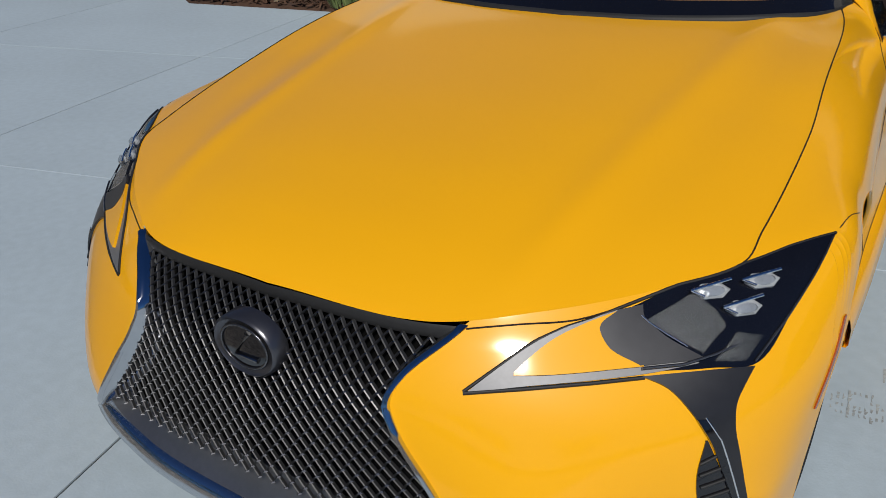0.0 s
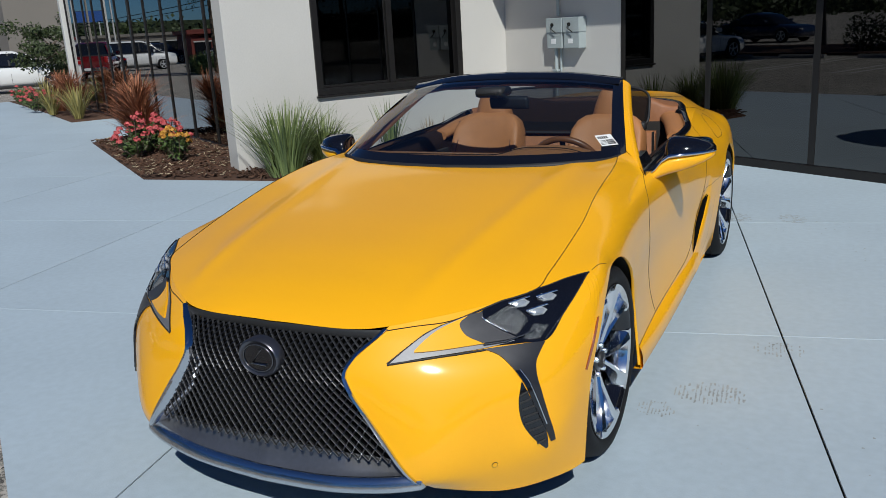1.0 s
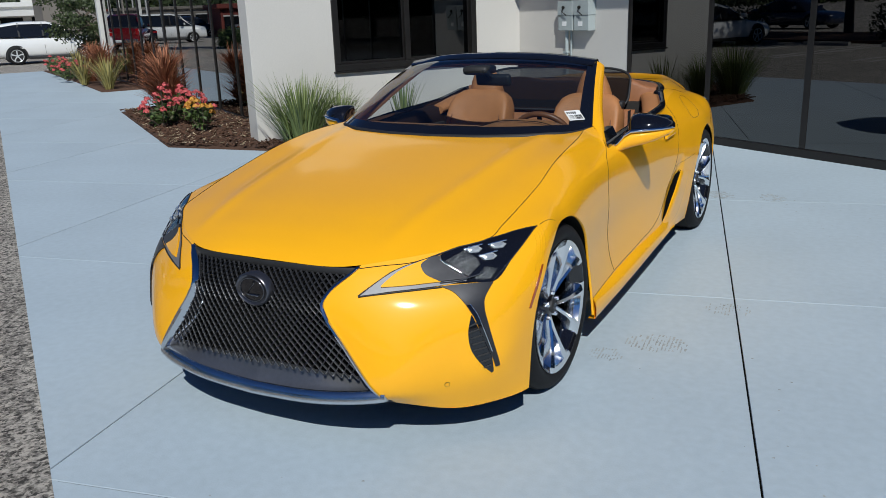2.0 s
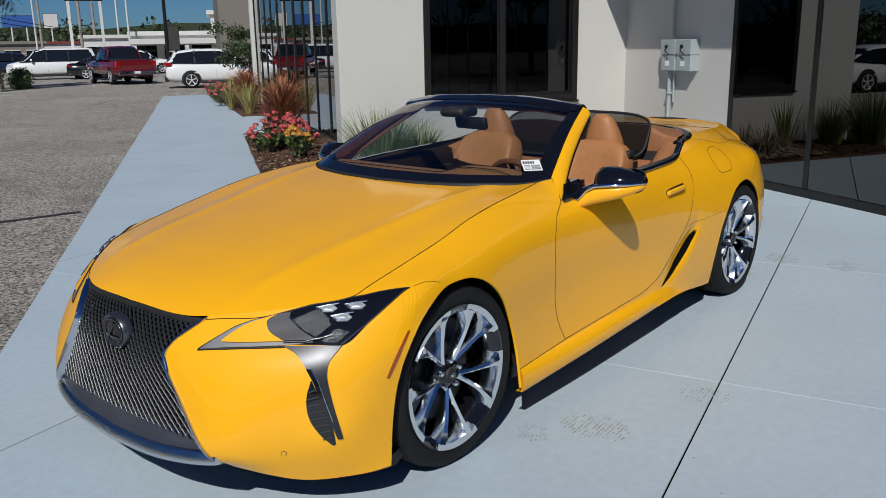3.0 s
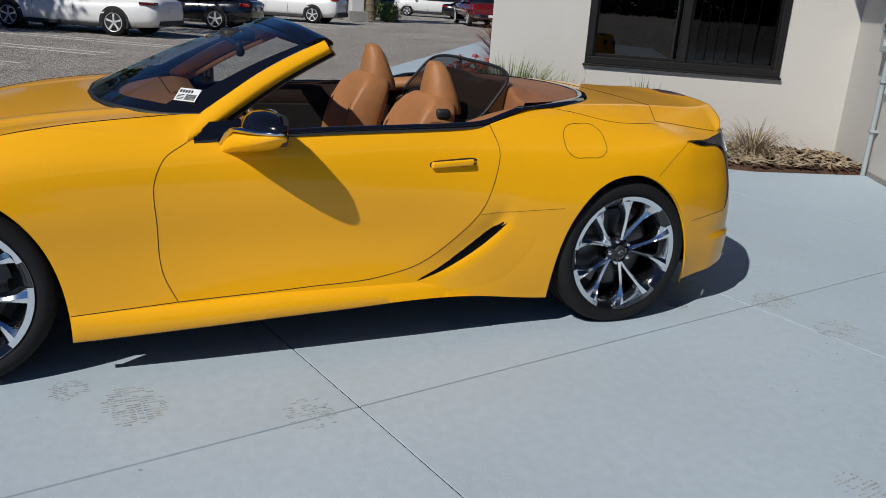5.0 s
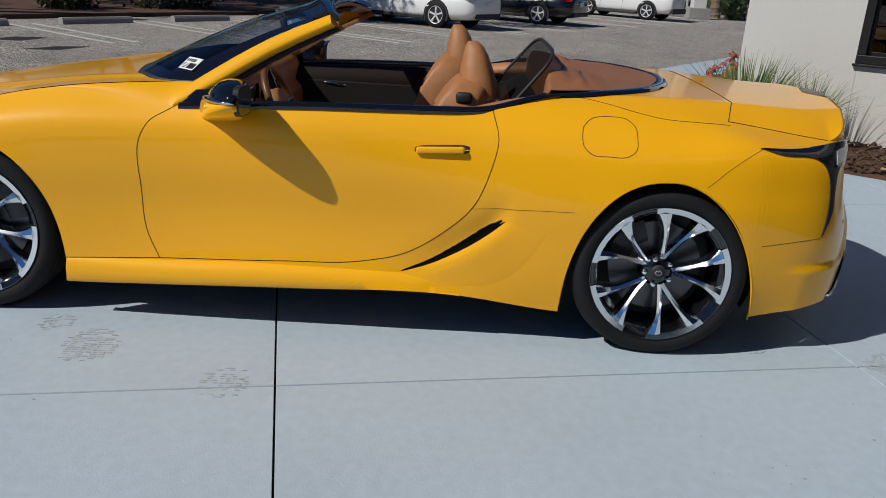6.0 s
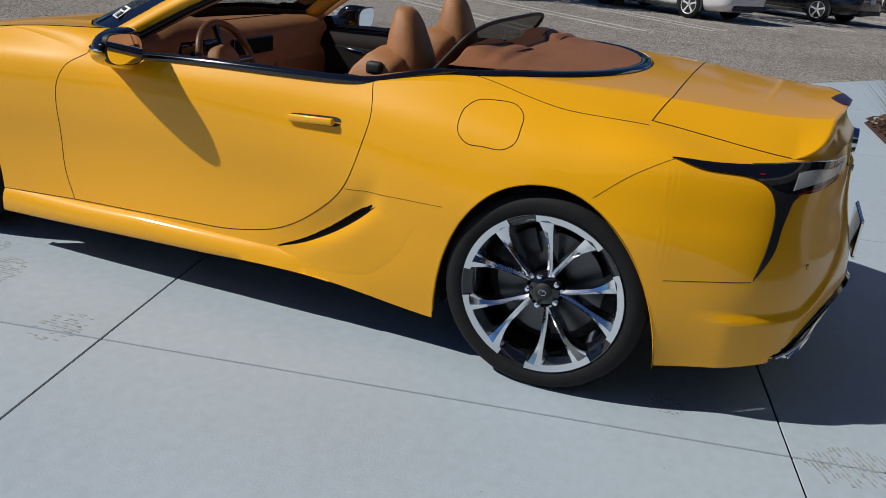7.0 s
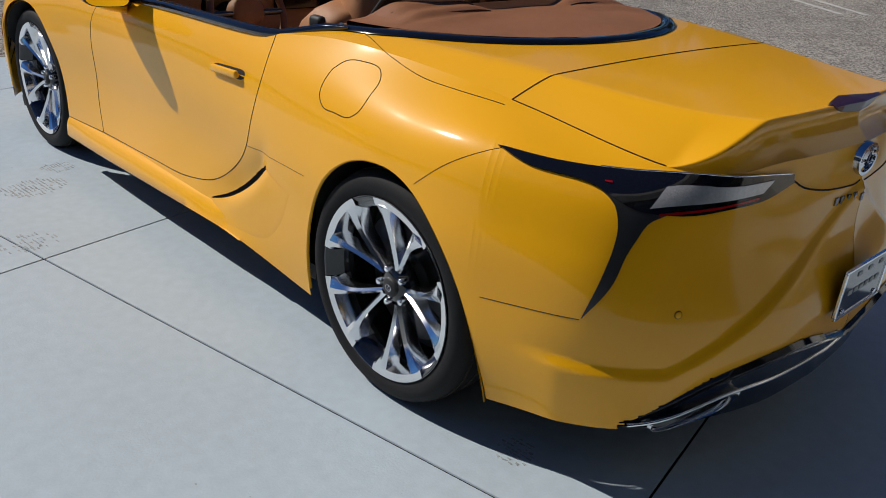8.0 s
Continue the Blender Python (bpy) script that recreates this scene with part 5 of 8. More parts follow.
def body_relief(grid_):
    """The rear bumper's folded lower corner stands proud; the door sweeps inwards towards the scoop."""
    x, y, z = grid_[..., 0], grid_[..., 1], grid_[..., 2]
    d = np.maximum(.405 - z, -.525 * (x - .66) - .851 * (z - .417))
    k = np.clip(d / .024 + .5, 0, 1)
    fade = np.clip((y - 3.32) / .16, 0, 1)
    line_z = np.interp(y, (1.70, 1.80, 1.92, 2.055, 2.142, 2.20, 2.30), (.262, .298, .346, .428, .494, .543, .63))
    away = (z - line_z) * .78
    hollow = np.exp(-(away / np.where(away > 0, .060, .035)) ** 2) * np.clip((y - 1.72) / .28, 0, 1) * np.clip((2.25 - y) / .09, 0, 1)
    return grid_ + outward(grid_) * (.015 * k * k * (3 - 2 * k) * fade * fade - .020 * hollow)[..., None]


# top edges in plan, shared by the shell and the lids
fine_u = np.linspace(0, UK[-1], 700)
fine = body_relief(shell_points(fine_u, np.linspace(0, 1, 61)))
top_rail = fine[:, -1]


ARCHES = ((0, .402, .408, 2.9, 2.15), (WHEELBASE, .400, .410, 2.3, 1.9))   # axle, reach ahead and behind, roundness ahead and behind
ARCH_Z0, ARCH_Z1 = .145, .754


def arch_z(y, spec):
    yc, y0, y1, e0, e1 = spec
    k = (y - yc) / (y1 if y > yc else y0)
    e_ = e1 if y > yc else e0
    return ARCH_Z0 + (ARCH_Z1 - ARCH_Z0) * max(0, 1 - abs(k) ** e_) ** (1 / e_) if abs(k) < 1 else -1.0


def arch(y):
    """Height of the wheel openings; far below the sill where there is none."""
    return max(arch_z(y, a) for a in ARCHES)


SPINDLE = [(.14, .580), (.225, .572), (.33, .505), (.45, .415), (.54, .345), (.585, .325), (.63, .345), (.703, .418), (.72, .43)]


def spindle(z):
    return float(curve(SPINDLE, z)[0, 0])


# columns: dense where the wheel openings end and round the corners
y_of_u = fine[:, 20, 1]
dense = []
for yc, y0, y1, _, _ in ARCHES:
    dense += [yc + (y1 if s > 0 else -y0) * f for s in (-1, 1) for f in (1.004, 1.0, .9985, .996, .992, .986, .975, .96, .94, .9, .85)]
side = (fine_u > UK[4]) & (fine_u < UK[14])
u_extra = np.interp(dense, y_of_u[side], fine_u[side])
cols = np.unique(np.round(np.concatenate([np.linspace(UK[4], UK[-1], 250), u_extra]), 5))
nose = np.linspace(0, 1, 61)[:-1]
vrow = np.linspace(0, 1, 57)
U = np.zeros((len(nose) + len(cols), len(vrow)))
V = np.zeros_like(U)
nose_u = np.linspace(0, UK[4], 200)
nose_pts = shell_points(nose_u, vrow)
for j, v in enumerate(vrow):
    gx = np.array([spindle(z) for z in nose_pts[:, j, 2]])
    k = np.argmax(nose_pts[:, j, 0] > gx)
    U[:len(nose), j] = nose_u[k] + (UK[4] - nose_u[k]) * nose
    U[len(nose):, j] = cols
    V[:, j] = v
for i in range(len(nose), len(U)):
    c = shell_points(U[i, :1], np.linspace(0, 1, 121))[0]
    za = arch(float(c[30, 1]))
    if za > c[0, 2]:
        v0 = float(np.interp(za, c[:, 2], np.linspace(0, 1, 121)))
        V[i] = v0 + (1 - v0) * vrow
P = body_relief(shell_grid(U, V))
N = outward(P)


DOOR_Z = np.linspace(.25, 1.0, 200)
DOOR_F = curve([(.282, .791), (.389, .742), (.581, .724), (.79, .728), (.846, .759), (.903, .847)], np.clip(DOOR_Z, .282, .903))[:, 0]
DOOR_R = curve([(.30, 1.40), (.328, 1.636), (.374, 1.822), (.461, 1.958), (.583, 2.077), (.752, 2.144), (.863, 2.165), (.974, 2.134)], np.clip(DOOR_Z, .30, .974))[:, 0]


def door_outline(y, z):
    """True inside the door's side panel."""
    low = .282 + .024 * min(1, max(0, (y - .79) / .52))
    return z > low and np.interp(z, DOOR_Z, DOOR_F) < y < np.interp(z, DOOR_Z, DOOR_R)


DIFFUSER_TOP = [(0, .395), (.17, .420), (.35, .445), (.55, .43), (.75, .385), (.9, .31), (1, .262)]
DT_X = np.linspace(0, 1, 80)
DT_Z = curve(DIFFUSER_TOP, DT_X)[:, 0]


def panel_of(p):
    x, y, z = p
    if y > 3.45 and z < np.interp(abs(x) / .757, DT_X, DT_Z) - .006 and abs(x) < .757:
        return "open"
    if y < -.35 and not (y > -.42 and z > .77):
        return "front_bumper"
    if door_outline(y, z):
        return "door"
    if y < 0.9:
        return "front_fender" if z > 0.284 or y < 0.39 else "side_skirt"
    if y < 2.46 and z < 0.29 + max(0, (y - 1.85)) * 0.1:
        return "side_skirt"
    if y > 3.1 + max(0, (.80 - z)) * .55 and z < .90 - .18 * max(0, 3.55 - y) and (z < .885):
        return "rear_bumper"
    return "rear_quarter"


cells = {}
C = (P[:-1, :-1] + P[1:, :-1] + P[:-1, 1:] + P[1:, 1:]) / 4
for i in range(P.shape[0] - 1):
    for j in range(P.shape[1] - 1):
        cells.setdefault(panel_of(C[i, j]), []).append((i, j))


def shell_part(name, picked, sides, label):
    verts, faces, norms = [], [], []
    for s in sides:
        ids = {}
        for i, j in picked:
            f = []
            for a, b in ((i, j), (i + 1, j), (i + 1, j + 1), (i, j + 1)):
                if (a, b) not in ids:
                    ids[a, b] = len(verts)
                    verts.append(P[a, b] * (s, 1, 1))
                    norms.append(N[a, b] * (s, 1, 1))
                f.append(ids[a, b])
            faces.append(f if s > 0 else f[::-1])
    return obj(name, verts, faces, PAINT, car, label, smooth=True, normals=norms)


panels = {}
for nm in ("front_bumper", "rear_bumper", "front_fender", "door", "rear_quarter", "side_skirt"):
    for s in (1, -1):
        panels[nm, s] = shell_part(nm, cells[nm], (s,), "")

# the whole left skin as a tree, to lay lamps, seams and trim on
tv, tf = fine.reshape(-1, 3), []
nv = fine.shape[1]
for i in range(fine.shape[0] - 1):
    for j in range(nv - 1):
        tf.append((i * nv + j, (i + 1) * nv + j, (i + 1) * nv + j + 1, i * nv + j + 1))
skin = BVHTree.FromPolygons([Vector(v) for v in tv], tf)


def lay(p, off=0.0):
    """The place on the left skin nearest to p, lifted by off, and the outward normal."""
    q, n, _, _ = skin.find_nearest(Vector(p))
    if n.dot(q - Vector((0, q.y * 0.75 + 0.36, 0.5))) < 0:
        n = -n
    return q + n * off, n


def lay_line(keys, count, off=0.0):
    t = np.concatenate([[0], np.cumsum(np.linalg.norm(np.diff(np.array(keys, float), axis=0), axis=1))])
    return [lay(p, off)[0] for p in hermite(t, np.array(keys, float), np.linspace(0, t[-1], count))]


def both(name, make, material, parent_of, label="", smooth=True):
    """A part on the left and its mirror image on the right."""
    out = []
    for s in (1, -1):
        bm = make()
        if s < 0:
            bmesh.ops.scale(bm, vec=(-1, 1, 1), verts=bm.verts)
        out.append(part(name, bm, material, parent_of(s) if callable(parent_of) else parent_of, label, smooth))
    return out


def straight(keys, count, off=0.0):
    """Points evenly along the straight pieces between keys, laid on the skin."""
    k = np.array(keys, float)
    t = np.concatenate([[0], np.cumsum(np.linalg.norm(np.diff(k, axis=0), axis=1))])
    q = np.linspace(0, t[-1], count)
    return [lay((np.interp(w, t, k[:, 0]), np.interp(w, t, k[:, 1]), np.interp(w, t, k[:, 2])), off)[0] for w in q]


def patch(lower, upper, n=24, m=8, off=0.003, edge=0.004, smooth=True, rim_down=True):
    """A skin piece between two lines laid on the body, lifted by off, its rim turned down into the body."""
    a, b = np.array(lower, float), np.array(upper, float)

    def along(k):
        t = np.concatenate([[0], np.cumsum(np.linalg.norm(np.diff(k, axis=0), axis=1))])
        q = np.linspace(0, t[-1], n)
        return hermite(t, k, q) if smooth else np.stack([np.interp(q, t, k[:, c]) for c in range(3)], 1)

    la, lb = along(a), along(b)
    bm = bmesh.new()
    rows = []
    for j in range(m + 1):
        f = j / m
        rows.append([bm.verts.new(lay(la[i] * (1 - f) + lb[i] * f, off)[0]) for i in range(n)])
    for j in range(m):
        for i in range(n - 1):
            try:
                bm.faces.new((rows[j][i], rows[j][i + 1], rows[j + 1][i + 1], rows[j + 1][i]))
            except ValueError:
                pass
    rim = [e for e in bm.edges if e.is_boundary] if rim_down else []
    made = bmesh.ops.extrude_edge_only(bm, edges=rim)["geom"] if rim else []
    for v in made:
        if isinstance(v, bmesh.types.BMVert):
            v.co = lay(v.co, -edge)[0]
    bmesh.ops.remove_doubles(bm, verts=bm.verts, dist=0.0002)
    return bm


# lids: bonnet, rear deck and boot as height fields between the top rails
def rail_x(y):
    k = (fine_u > UK[1]) & (fine_u < UK[15])
    return float(np.interp(y, top_rail[k, 1], top_rail[k, 0]))


def rail_z(y):
    k = (fine_u > UK[1]) & (fine_u < UK[15])
    return float(np.interp(y, top_rail[k, 1], top_rail[k, 2]))


HOOD_MID = [(-.812, .702), (-.76, .735), (-.68, .770), (-.50, .822), (-.20, .880), (.10, .925), (.40, .968), (.55, .985), (.72, 1.003)]


# lower edge of the windscreen
WB = [(0, (0, .520, .990)), (.4, (.33, .555, .993)), (.75, (.60, .665, .998)), (.92, (.715, .80, .995)), (1, (.752, .915, 1.000))]
WB_FINE = curve(WB, np.linspace(0, 1, 200))
HOOD_END = (.733, .826, .9915)


def cowl_y(k):
    """Rear edge of the bonnet over the share k of the half width: close along the glass."""
    return float(np.interp(k * HOOD_END[0], WB_FINE[:, 0], WB_FINE[:, 1])) - .014


k_side = (fine_u > UK[4]) & (fine_u < UK[9])
U_TURN = float(np.interp(.24, top_rail[k_side, 1], fine_u[k_side]))
U_NOSE = float(UK[3])
# side edge of the bonnet: along the wing's rail, then in to the corner of the glass
rail_part = np.stack([np.interp(np.linspace(U_NOSE, U_TURN, 60), fine_u, top_rail[:, c]) for c in range(3)], 1)
turn_d = rail_part[-1] - rail_part[-2]
turn_d /= np.linalg.norm(turn_d)
bend = np.linspace(0, 1, 41)[1:, None]
h0, h1 = rail_part[-1], np.array(HOOD_END)
d0, d1 = turn_d * .62, np.array((-.16, .58, .03))
bend_part = h0 * (2 * bend ** 3 - 3 * bend ** 2 + 1) + d0 * (bend ** 3 - 2 * bend ** 2 + bend) + h1 * (-2 * bend ** 3 + 3 * bend ** 2) + d1 * (bend ** 3 - bend ** 2)
HOOD_SIDE = np.concatenate([rail_part, bend_part])
HS_T = np.concatenate([[0], np.cumsum(np.linalg.norm(np.diff(HOOD_SIDE, axis=0), axis=1))])
HS_T /= HS_T[-1]


def hood_side(f):
    return [float(np.interp(f, HS_T, HOOD_SIDE[:, c])) for c in range(3)]


def edge_x(y):
    return float(np.interp(y, HOOD_SIDE[:, 1], HOOD_SIDE[:, 0]))


def edge_z(y):
    return float(np.interp(y, HOOD_SIDE[:, 1], HOOD_SIDE[:, 2]))


front_edge_y = float(np.interp(U_NOSE, fine_u, top_rail[:, 1]))


def hood_z(x, y, xe, ze):
    mid = float(curve(HOOD_MID, y)[0, 0])
    k = min(1.0, abs(x) / max(xe, 1e-6))
    z = ze + (mid - ze) * (1 - k ** 2.6)
    crease = .455 + .13 * min(1, max(0, (y + .75) / 1.35))
    z += .006 * math.exp(-((abs(x) - crease) / .045) ** 2) * min(1, max(0, (y + .78) / .25)) * (1 - k ** 8)
    z -= .003 * math.exp(-((abs(x) - crease - .11) / .06) ** 2) * min(1, max(0, (y + .5) / .3)) * (1 - k ** 8)
    return z


def hood_mesh():
    nx, ny = 60, 90
    verts, faces = [], []
    for j in range(ny + 1):
        f = j / ny
        sp = hood_side(f)
        for i in range(-nx, nx + 1):
            k = abs(i) / nx
            fr = [float(np.interp(U_NOSE * k, fine_u, top_rail[:, c])) for c in range(3)]
            # the front row runs along the nose; the side column along the wing
            x = sp[0] * k * f ** .25 + fr[0] * (1 - f ** .25) if f < 1 else sp[0] * k
            yk = (sp[1] - (front_edge_y * (1 - f) + cowl_y(1) * f))
            y = fr[1] * (1 - f) + cowl_y(k) * f + yk * k
            if k == 1:
                x, y = sp[0], sp[1]
            xe, ze = (max(rail_x(max(y, -.78)), x), rail_z(max(y, -.78))) if y < -.5 else (max(edge_x(y), x), edge_z(y))
            if k == 1 or j == 0:
                z = (sp if k == 1 else fr)[2]
            else:
                z = hood_z(x, y, xe, ze)
            verts.append((math.copysign(x, i) if i else 0.0, y, z))
    w = 2 * nx + 1
    for j in range(ny):
        for i in range(2 * nx):
            a = j * w + i
            faces.append((a, a + 1, a + w + 1, a + w))
    return verts, faces


hv, hf = hood_mesh()
hood = obj("bonnet", hv, hf, PAINT, car, "yellow bonnet with raised shoulders", smooth=True)

DECK_MID = [(2.05, 1.035), (2.45, 1.058), (2.80, 1.056), (3.10, 1.046), (3.40, 1.034), (3.55, 1.028), (3.66, 1.028), (3.78, 1.034)]
# crease between the flat top and the falling side of the deck: half width and height
CREASE_X = [(2.02, .74), (2.45, .70), (2.80, .655), (3.15, .588), (3.55, .478), (3.78, .36)]
CREASE_Z = [(2.02, .982), (2.20, 1.005), (2.40, 1.032), (2.60, 1.042), (2.90, 1.043), (3.15, 1.034), (3.55, 1.016), (3.78, 1.020)]


def deck_z(x, y):
    xe, ze = rail_x(min(y, 3.572)), rail_z(min(y, 3.572))
    mid, xr, zr = (float(curve(k, y)[0, 0]) for k in (DECK_MID, CREASE_X, CREASE_Z))
    xr, a = min(xr, xe * .93), abs(x)
    if a < xr:
        return zr + (max(mid, zr) - zr) * (1 - (a / xr) ** 2)
    return zr + (ze - zr) * min(1.0, (a - xr) / (xe - xr)) ** 1.2


def across_deck(k, xe, y):
    """Half width at the share k of the deck, with the crease at the share .7."""
    xr, a = min(float(curve(CREASE_X, y)[0, 0]), xe * .93), abs(k)
    x = xr * a / .7 if a <= .7 else xr + (xe - xr) * (a - .7) / .3
    return math.copysign(x, k) if k else 0.0


def top_skin(x, y):
    """A place on the upper side of the tail: on the deck inside the rail, on the wing outside it."""
    if x < rail_x(y):
        return Vector((x, y, deck_z(x, y)))
    return lay((x, y, rail_z(y) - .3 * (x - rail_x(y))))[0]


def deck_mesh(y0, y1, inner=None, nx=40, ny=40):
    """The deck from y0 to y1; inner(y): half width of the opening for the roof cover."""
    verts, faces = [], []
    sides = ((1,), (-1,)) if inner else ((0,),)
    for (s,) in sides:
        base = len(verts)
        for j in range(ny + 1):
            y = y0 + (y1 - y0) * j / ny
            xe = rail_x(y)
            xs = np.linspace(inner(y), xe, nx // 2 + 1) * s if s else [across_deck(k, xe, y) for k in np.linspace(-1, 1, nx + 1)]
            for x in xs:
                verts.append((x, y, deck_z(x, y)))
        w = nx // 2 + 1 if s else nx + 1
        for j in range(ny):
            for i in range(w - 1):
                a = base + j * w + i
                q = (a, a + 1, a + w + 1, a + w)
                faces.append(q if s >= 0 else q[::-1])
    return verts, faces


COVER_Y0, COVER_Y1 = 2.02, 2.97


def cover_x(y):
    """Half width of the tan roof cover's opening."""
    k = min(1, max(0, (y - 2.30) / (COVER_Y1 - 2.30)))
    return max(0.0, .735 * (1 - k ** 2.4) ** .5) if k < 1 else 0.0


WAIST = [(.872, .846), (1.40, .850), (2.00, .838), (2.12, .822), (2.22, .790), (2.32, .758), (2.42, .738)]


def deck_inner(y):
    """Inner edge of the deck: the waist moulding, then the roof cover's opening."""
    w_ = float(curve(WAIST, min(y, 2.42))[0, 0]) - .012
    return min(max(cover_x(y), w_ if y < 2.40 else 0.0), rail_x(y) - .004)


dv_, df_ = deck_mesh(COVER_Y0, COVER_Y1, deck_inner)
obj("rear_deck", dv_, df_, PAINT, car, "yellow deck round the folded roof", smooth=True)
bv_, bf_ = deck_mesh(COVER_Y1, 3.115, None)
obj("rear_deck", bv_, bf_, PAINT, car, "", smooth=True)


def boot_mesh():
    """Boot lid: over the top to the ducktail edge."""
    nx, ny = 60, 40
    verts, faces = [], []
    for j in range(ny + 1):
        f = j / ny
        for i in range(-nx, nx + 1):
            k = i / nx
            xe0 = rail_x(3.115 + (3.57 - 3.115) * f)
            y_end = float(np.interp(abs(across_deck(k, .635, 3.72)), top_rail[::-1][:200, 0], top_rail[::-1][:200, 1]))
            y = 3.115 + (y_end - .040 * (1 - abs(k) ** 6) - 3.115) * f
            x = across_deck(k, xe0, 3.115 + .60 * f)
            verts.append((x, y, deck_z(x, y) + .006 * f ** 8 * (1 - abs(k) ** 4)))
    w = 2 * nx + 1
    for j in range(ny):
        for i in range(2 * nx):
            a = j * w + i
            faces.append((a, a + 1, a + w + 1, a + w))
    # down from the tail edge to the top rail of the bumper
    last = ny * w
    row0 = list(range(last, last + w))
    prev = row0
    for s in range(1, 7):
        f = s / 6
        cur = []
        for i in range(w):
            x, y, z = verts[row0[i]]
            tx = abs(x)
            yb = float(np.interp(tx, top_rail[::-1][:200, 0], top_rail[::-1][:200, 1]))
            zb = float(np.interp(tx, top_rail[::-1][:200, 0], top_rail[::-1][:200, 2])) - .004
            cur.append(len(verts))
            verts.append((x, y + (yb - y) * f - .022 * math.sin(math.pi * f) * (1 - (tx / .64) ** 4), z + (zb - z) * f))
        for i in range(w - 1):
            faces.append((prev[i], prev[i + 1], cur[i + 1], cur[i]))
        prev = cur
    return verts, faces


tv_, tf_ = boot_mesh()
boot = obj("boot_lid", tv_, tf_, PAINT, car, "yellow boot lid with a ducktail edge", smooth=True)


def make_wheel(front, v_angle):
    """A wheel about the x axis, its outer face towards +x, as tyre, rim, spokes, cap, bolts and brake."""
    w = .1225 if front else .135
    root = new("wheel")
    root.parent = car
    tyre = [(.281, -w + .01), (.297, -w), (.33, -w), (.352, -w + .015), (.361, -w + .04), (.363, -w + .07), (.363, w - .07), (.361, w - .04),
            (.354, w - .016), (.335, w + .001), (.312, w + .002), (.297, w - .005), (.287, w - .012), (.281, w - .02)]
    t = part("tyre", lathe(tyre, 72), RUBBER, root, "black low-profile tyre", True)
    bm = bmesh.new()
    for k in range(4):
        a = -w + .055 + k * (2 * w - .11) / 3
        add_tube(bm, [(a, .3625 * math.cos(q * math.tau / 72), .3625 * math.sin(q * math.tau / 72)) for q in range(72)], .004, 6, True)
    part("tread_groove", bm, SEAM, t)
    part("rim", lathe([(.270, w - .020), (.276, w - .012), (.274, w - .006), (.266, w - .007), (.258, w - .018), (.250, w - .05), (.245, -.02), (.245, -w + .02), (.262, -w + .012)], 72), PIANO, root, "black inner barrel", True)
    part("rim_lip", lathe([(.276, w - .012), (.2755, w - .004), (.272, w - .005), (.270, w - .012), (.268, w - .02)], 72), SMOKE, root, "dark polished rim edge", True)
    for k in range(5):
        c = v_angle + k * 72
        bm = bmesh.new()
        for s in (-1, 1):
            rings = []
            axis = Vector((0, math.cos(radians(c)), math.sin(radians(c))))
            across = Vector((0, -math.sin(radians(c)), math.cos(radians(c)))) * s
            p0, p1 = axis * .050 + across * .0085, axis * .246 + across * .070
            along = (p1 - p0).normalized()
            nrm = Vector((0, -along.z, along.y))
            if nrm.dot(across) < 0:
                nrm = -nrm
            for i in range(19):
                f = i / 18
                head = max(0, (f - .55) / .45) ** 1.7
                foot = max(0, 1 - f / .16)
                ho, hi = .0105 + .030 * head, .0105 + .010 * head - .001 * foot
                x = w - .050 - .008 * (1 - f) ** 2 + .042 * f ** 1.2
                mid = axis * (.056 + .186 * f) + across * (.0040 + .048 * f + .019 * f * f) + Vector((x, 0, 0))
                d = Vector((.040, 0, 0))
                rings.append([mid - nrm * hi * 1.5 - d, mid - nrm * hi - d * .22, mid - nrm * hi * .80 + d * .02, mid + nrm * (ho - hi) * .35 + d * .25, mid + nrm * ho * .82 + d * .02, mid + nrm * ho - d * .18, mid + nrm * ho * 1.35 - d])
            loft(rings, True, True, bm)
        part("spoke", bm, ALLOY, root, "polished pair of spokes", True, .35)
        bm = bmesh.new()
        arc = []
        for i in range(11):
            a = radians(c - 25.5 + 51 * i / 10)
            ca, sa = math.cos(a), math.sin(a)
            arc.append([Vector((x, r * ca, r * sa)) for r, x in ((.274, w - .0015), (.252, w - .007), (.240, w - .044), (.240, w - .080), (.268, w - .080))])
        loft(arc, True, True, bm)
        part("rim_segment", bm, ALLOY, root, "", True, .45)
        # dark web between two pairs
        bm = bmesh.new()
        arc = []
        for i in range(9):
            a = radians(c + 26 + 20 * i / 8)
            ca, sa = math.cos(a), math.sin(a)
            arc.append([Vector((x, r * ca, r * sa)) for r, x in ((.271, w - .0045), (.244, w - .020), (.232, w - .07), (.262, w - .07))])
        loft(arc, True, True, bm)
        part("rim_pocket", bm, PIANO, root, "gloss black pocket", True)
    for ob in root.children:
        if ob.name.split(".")[0] in ("rim", "rim_lip", "spoke", "rim_segment", "rim_pocket"):
            ob.data.transform(Matrix.Diagonal((1, 1.05, 1.05, 1)))
    part("hub", lathe([(.0, w - .046), (.044, w - .047), (.052, w - .054), (.066, w - .062), (.070, w - .10), (.0, w - .10)], 30), PIANO, root, "", True)
    cap = part("centre_cap", lathe([(0, w - .034), (.026, w - .035), (.031, w - .040), (.031, w - .05)], 30), MATTE_BLACK, root, "black centre cap", True)
    em = tube([(w - .033, .013 * math.cos(q * math.tau / 20), .010 * math.sin(q * math.tau / 20)) for q in range(20)], .0016, 6, True)
    add_tube(em, [(w - .033, .004, .009), (w - .033, -.006, -.004), (w - .033, .009, -.004)], .0016, 6)
    part("badge", em, CHROME, cap, "", True)
    for k in range(5):
        a = radians(v_angle + 36 + k * 72)
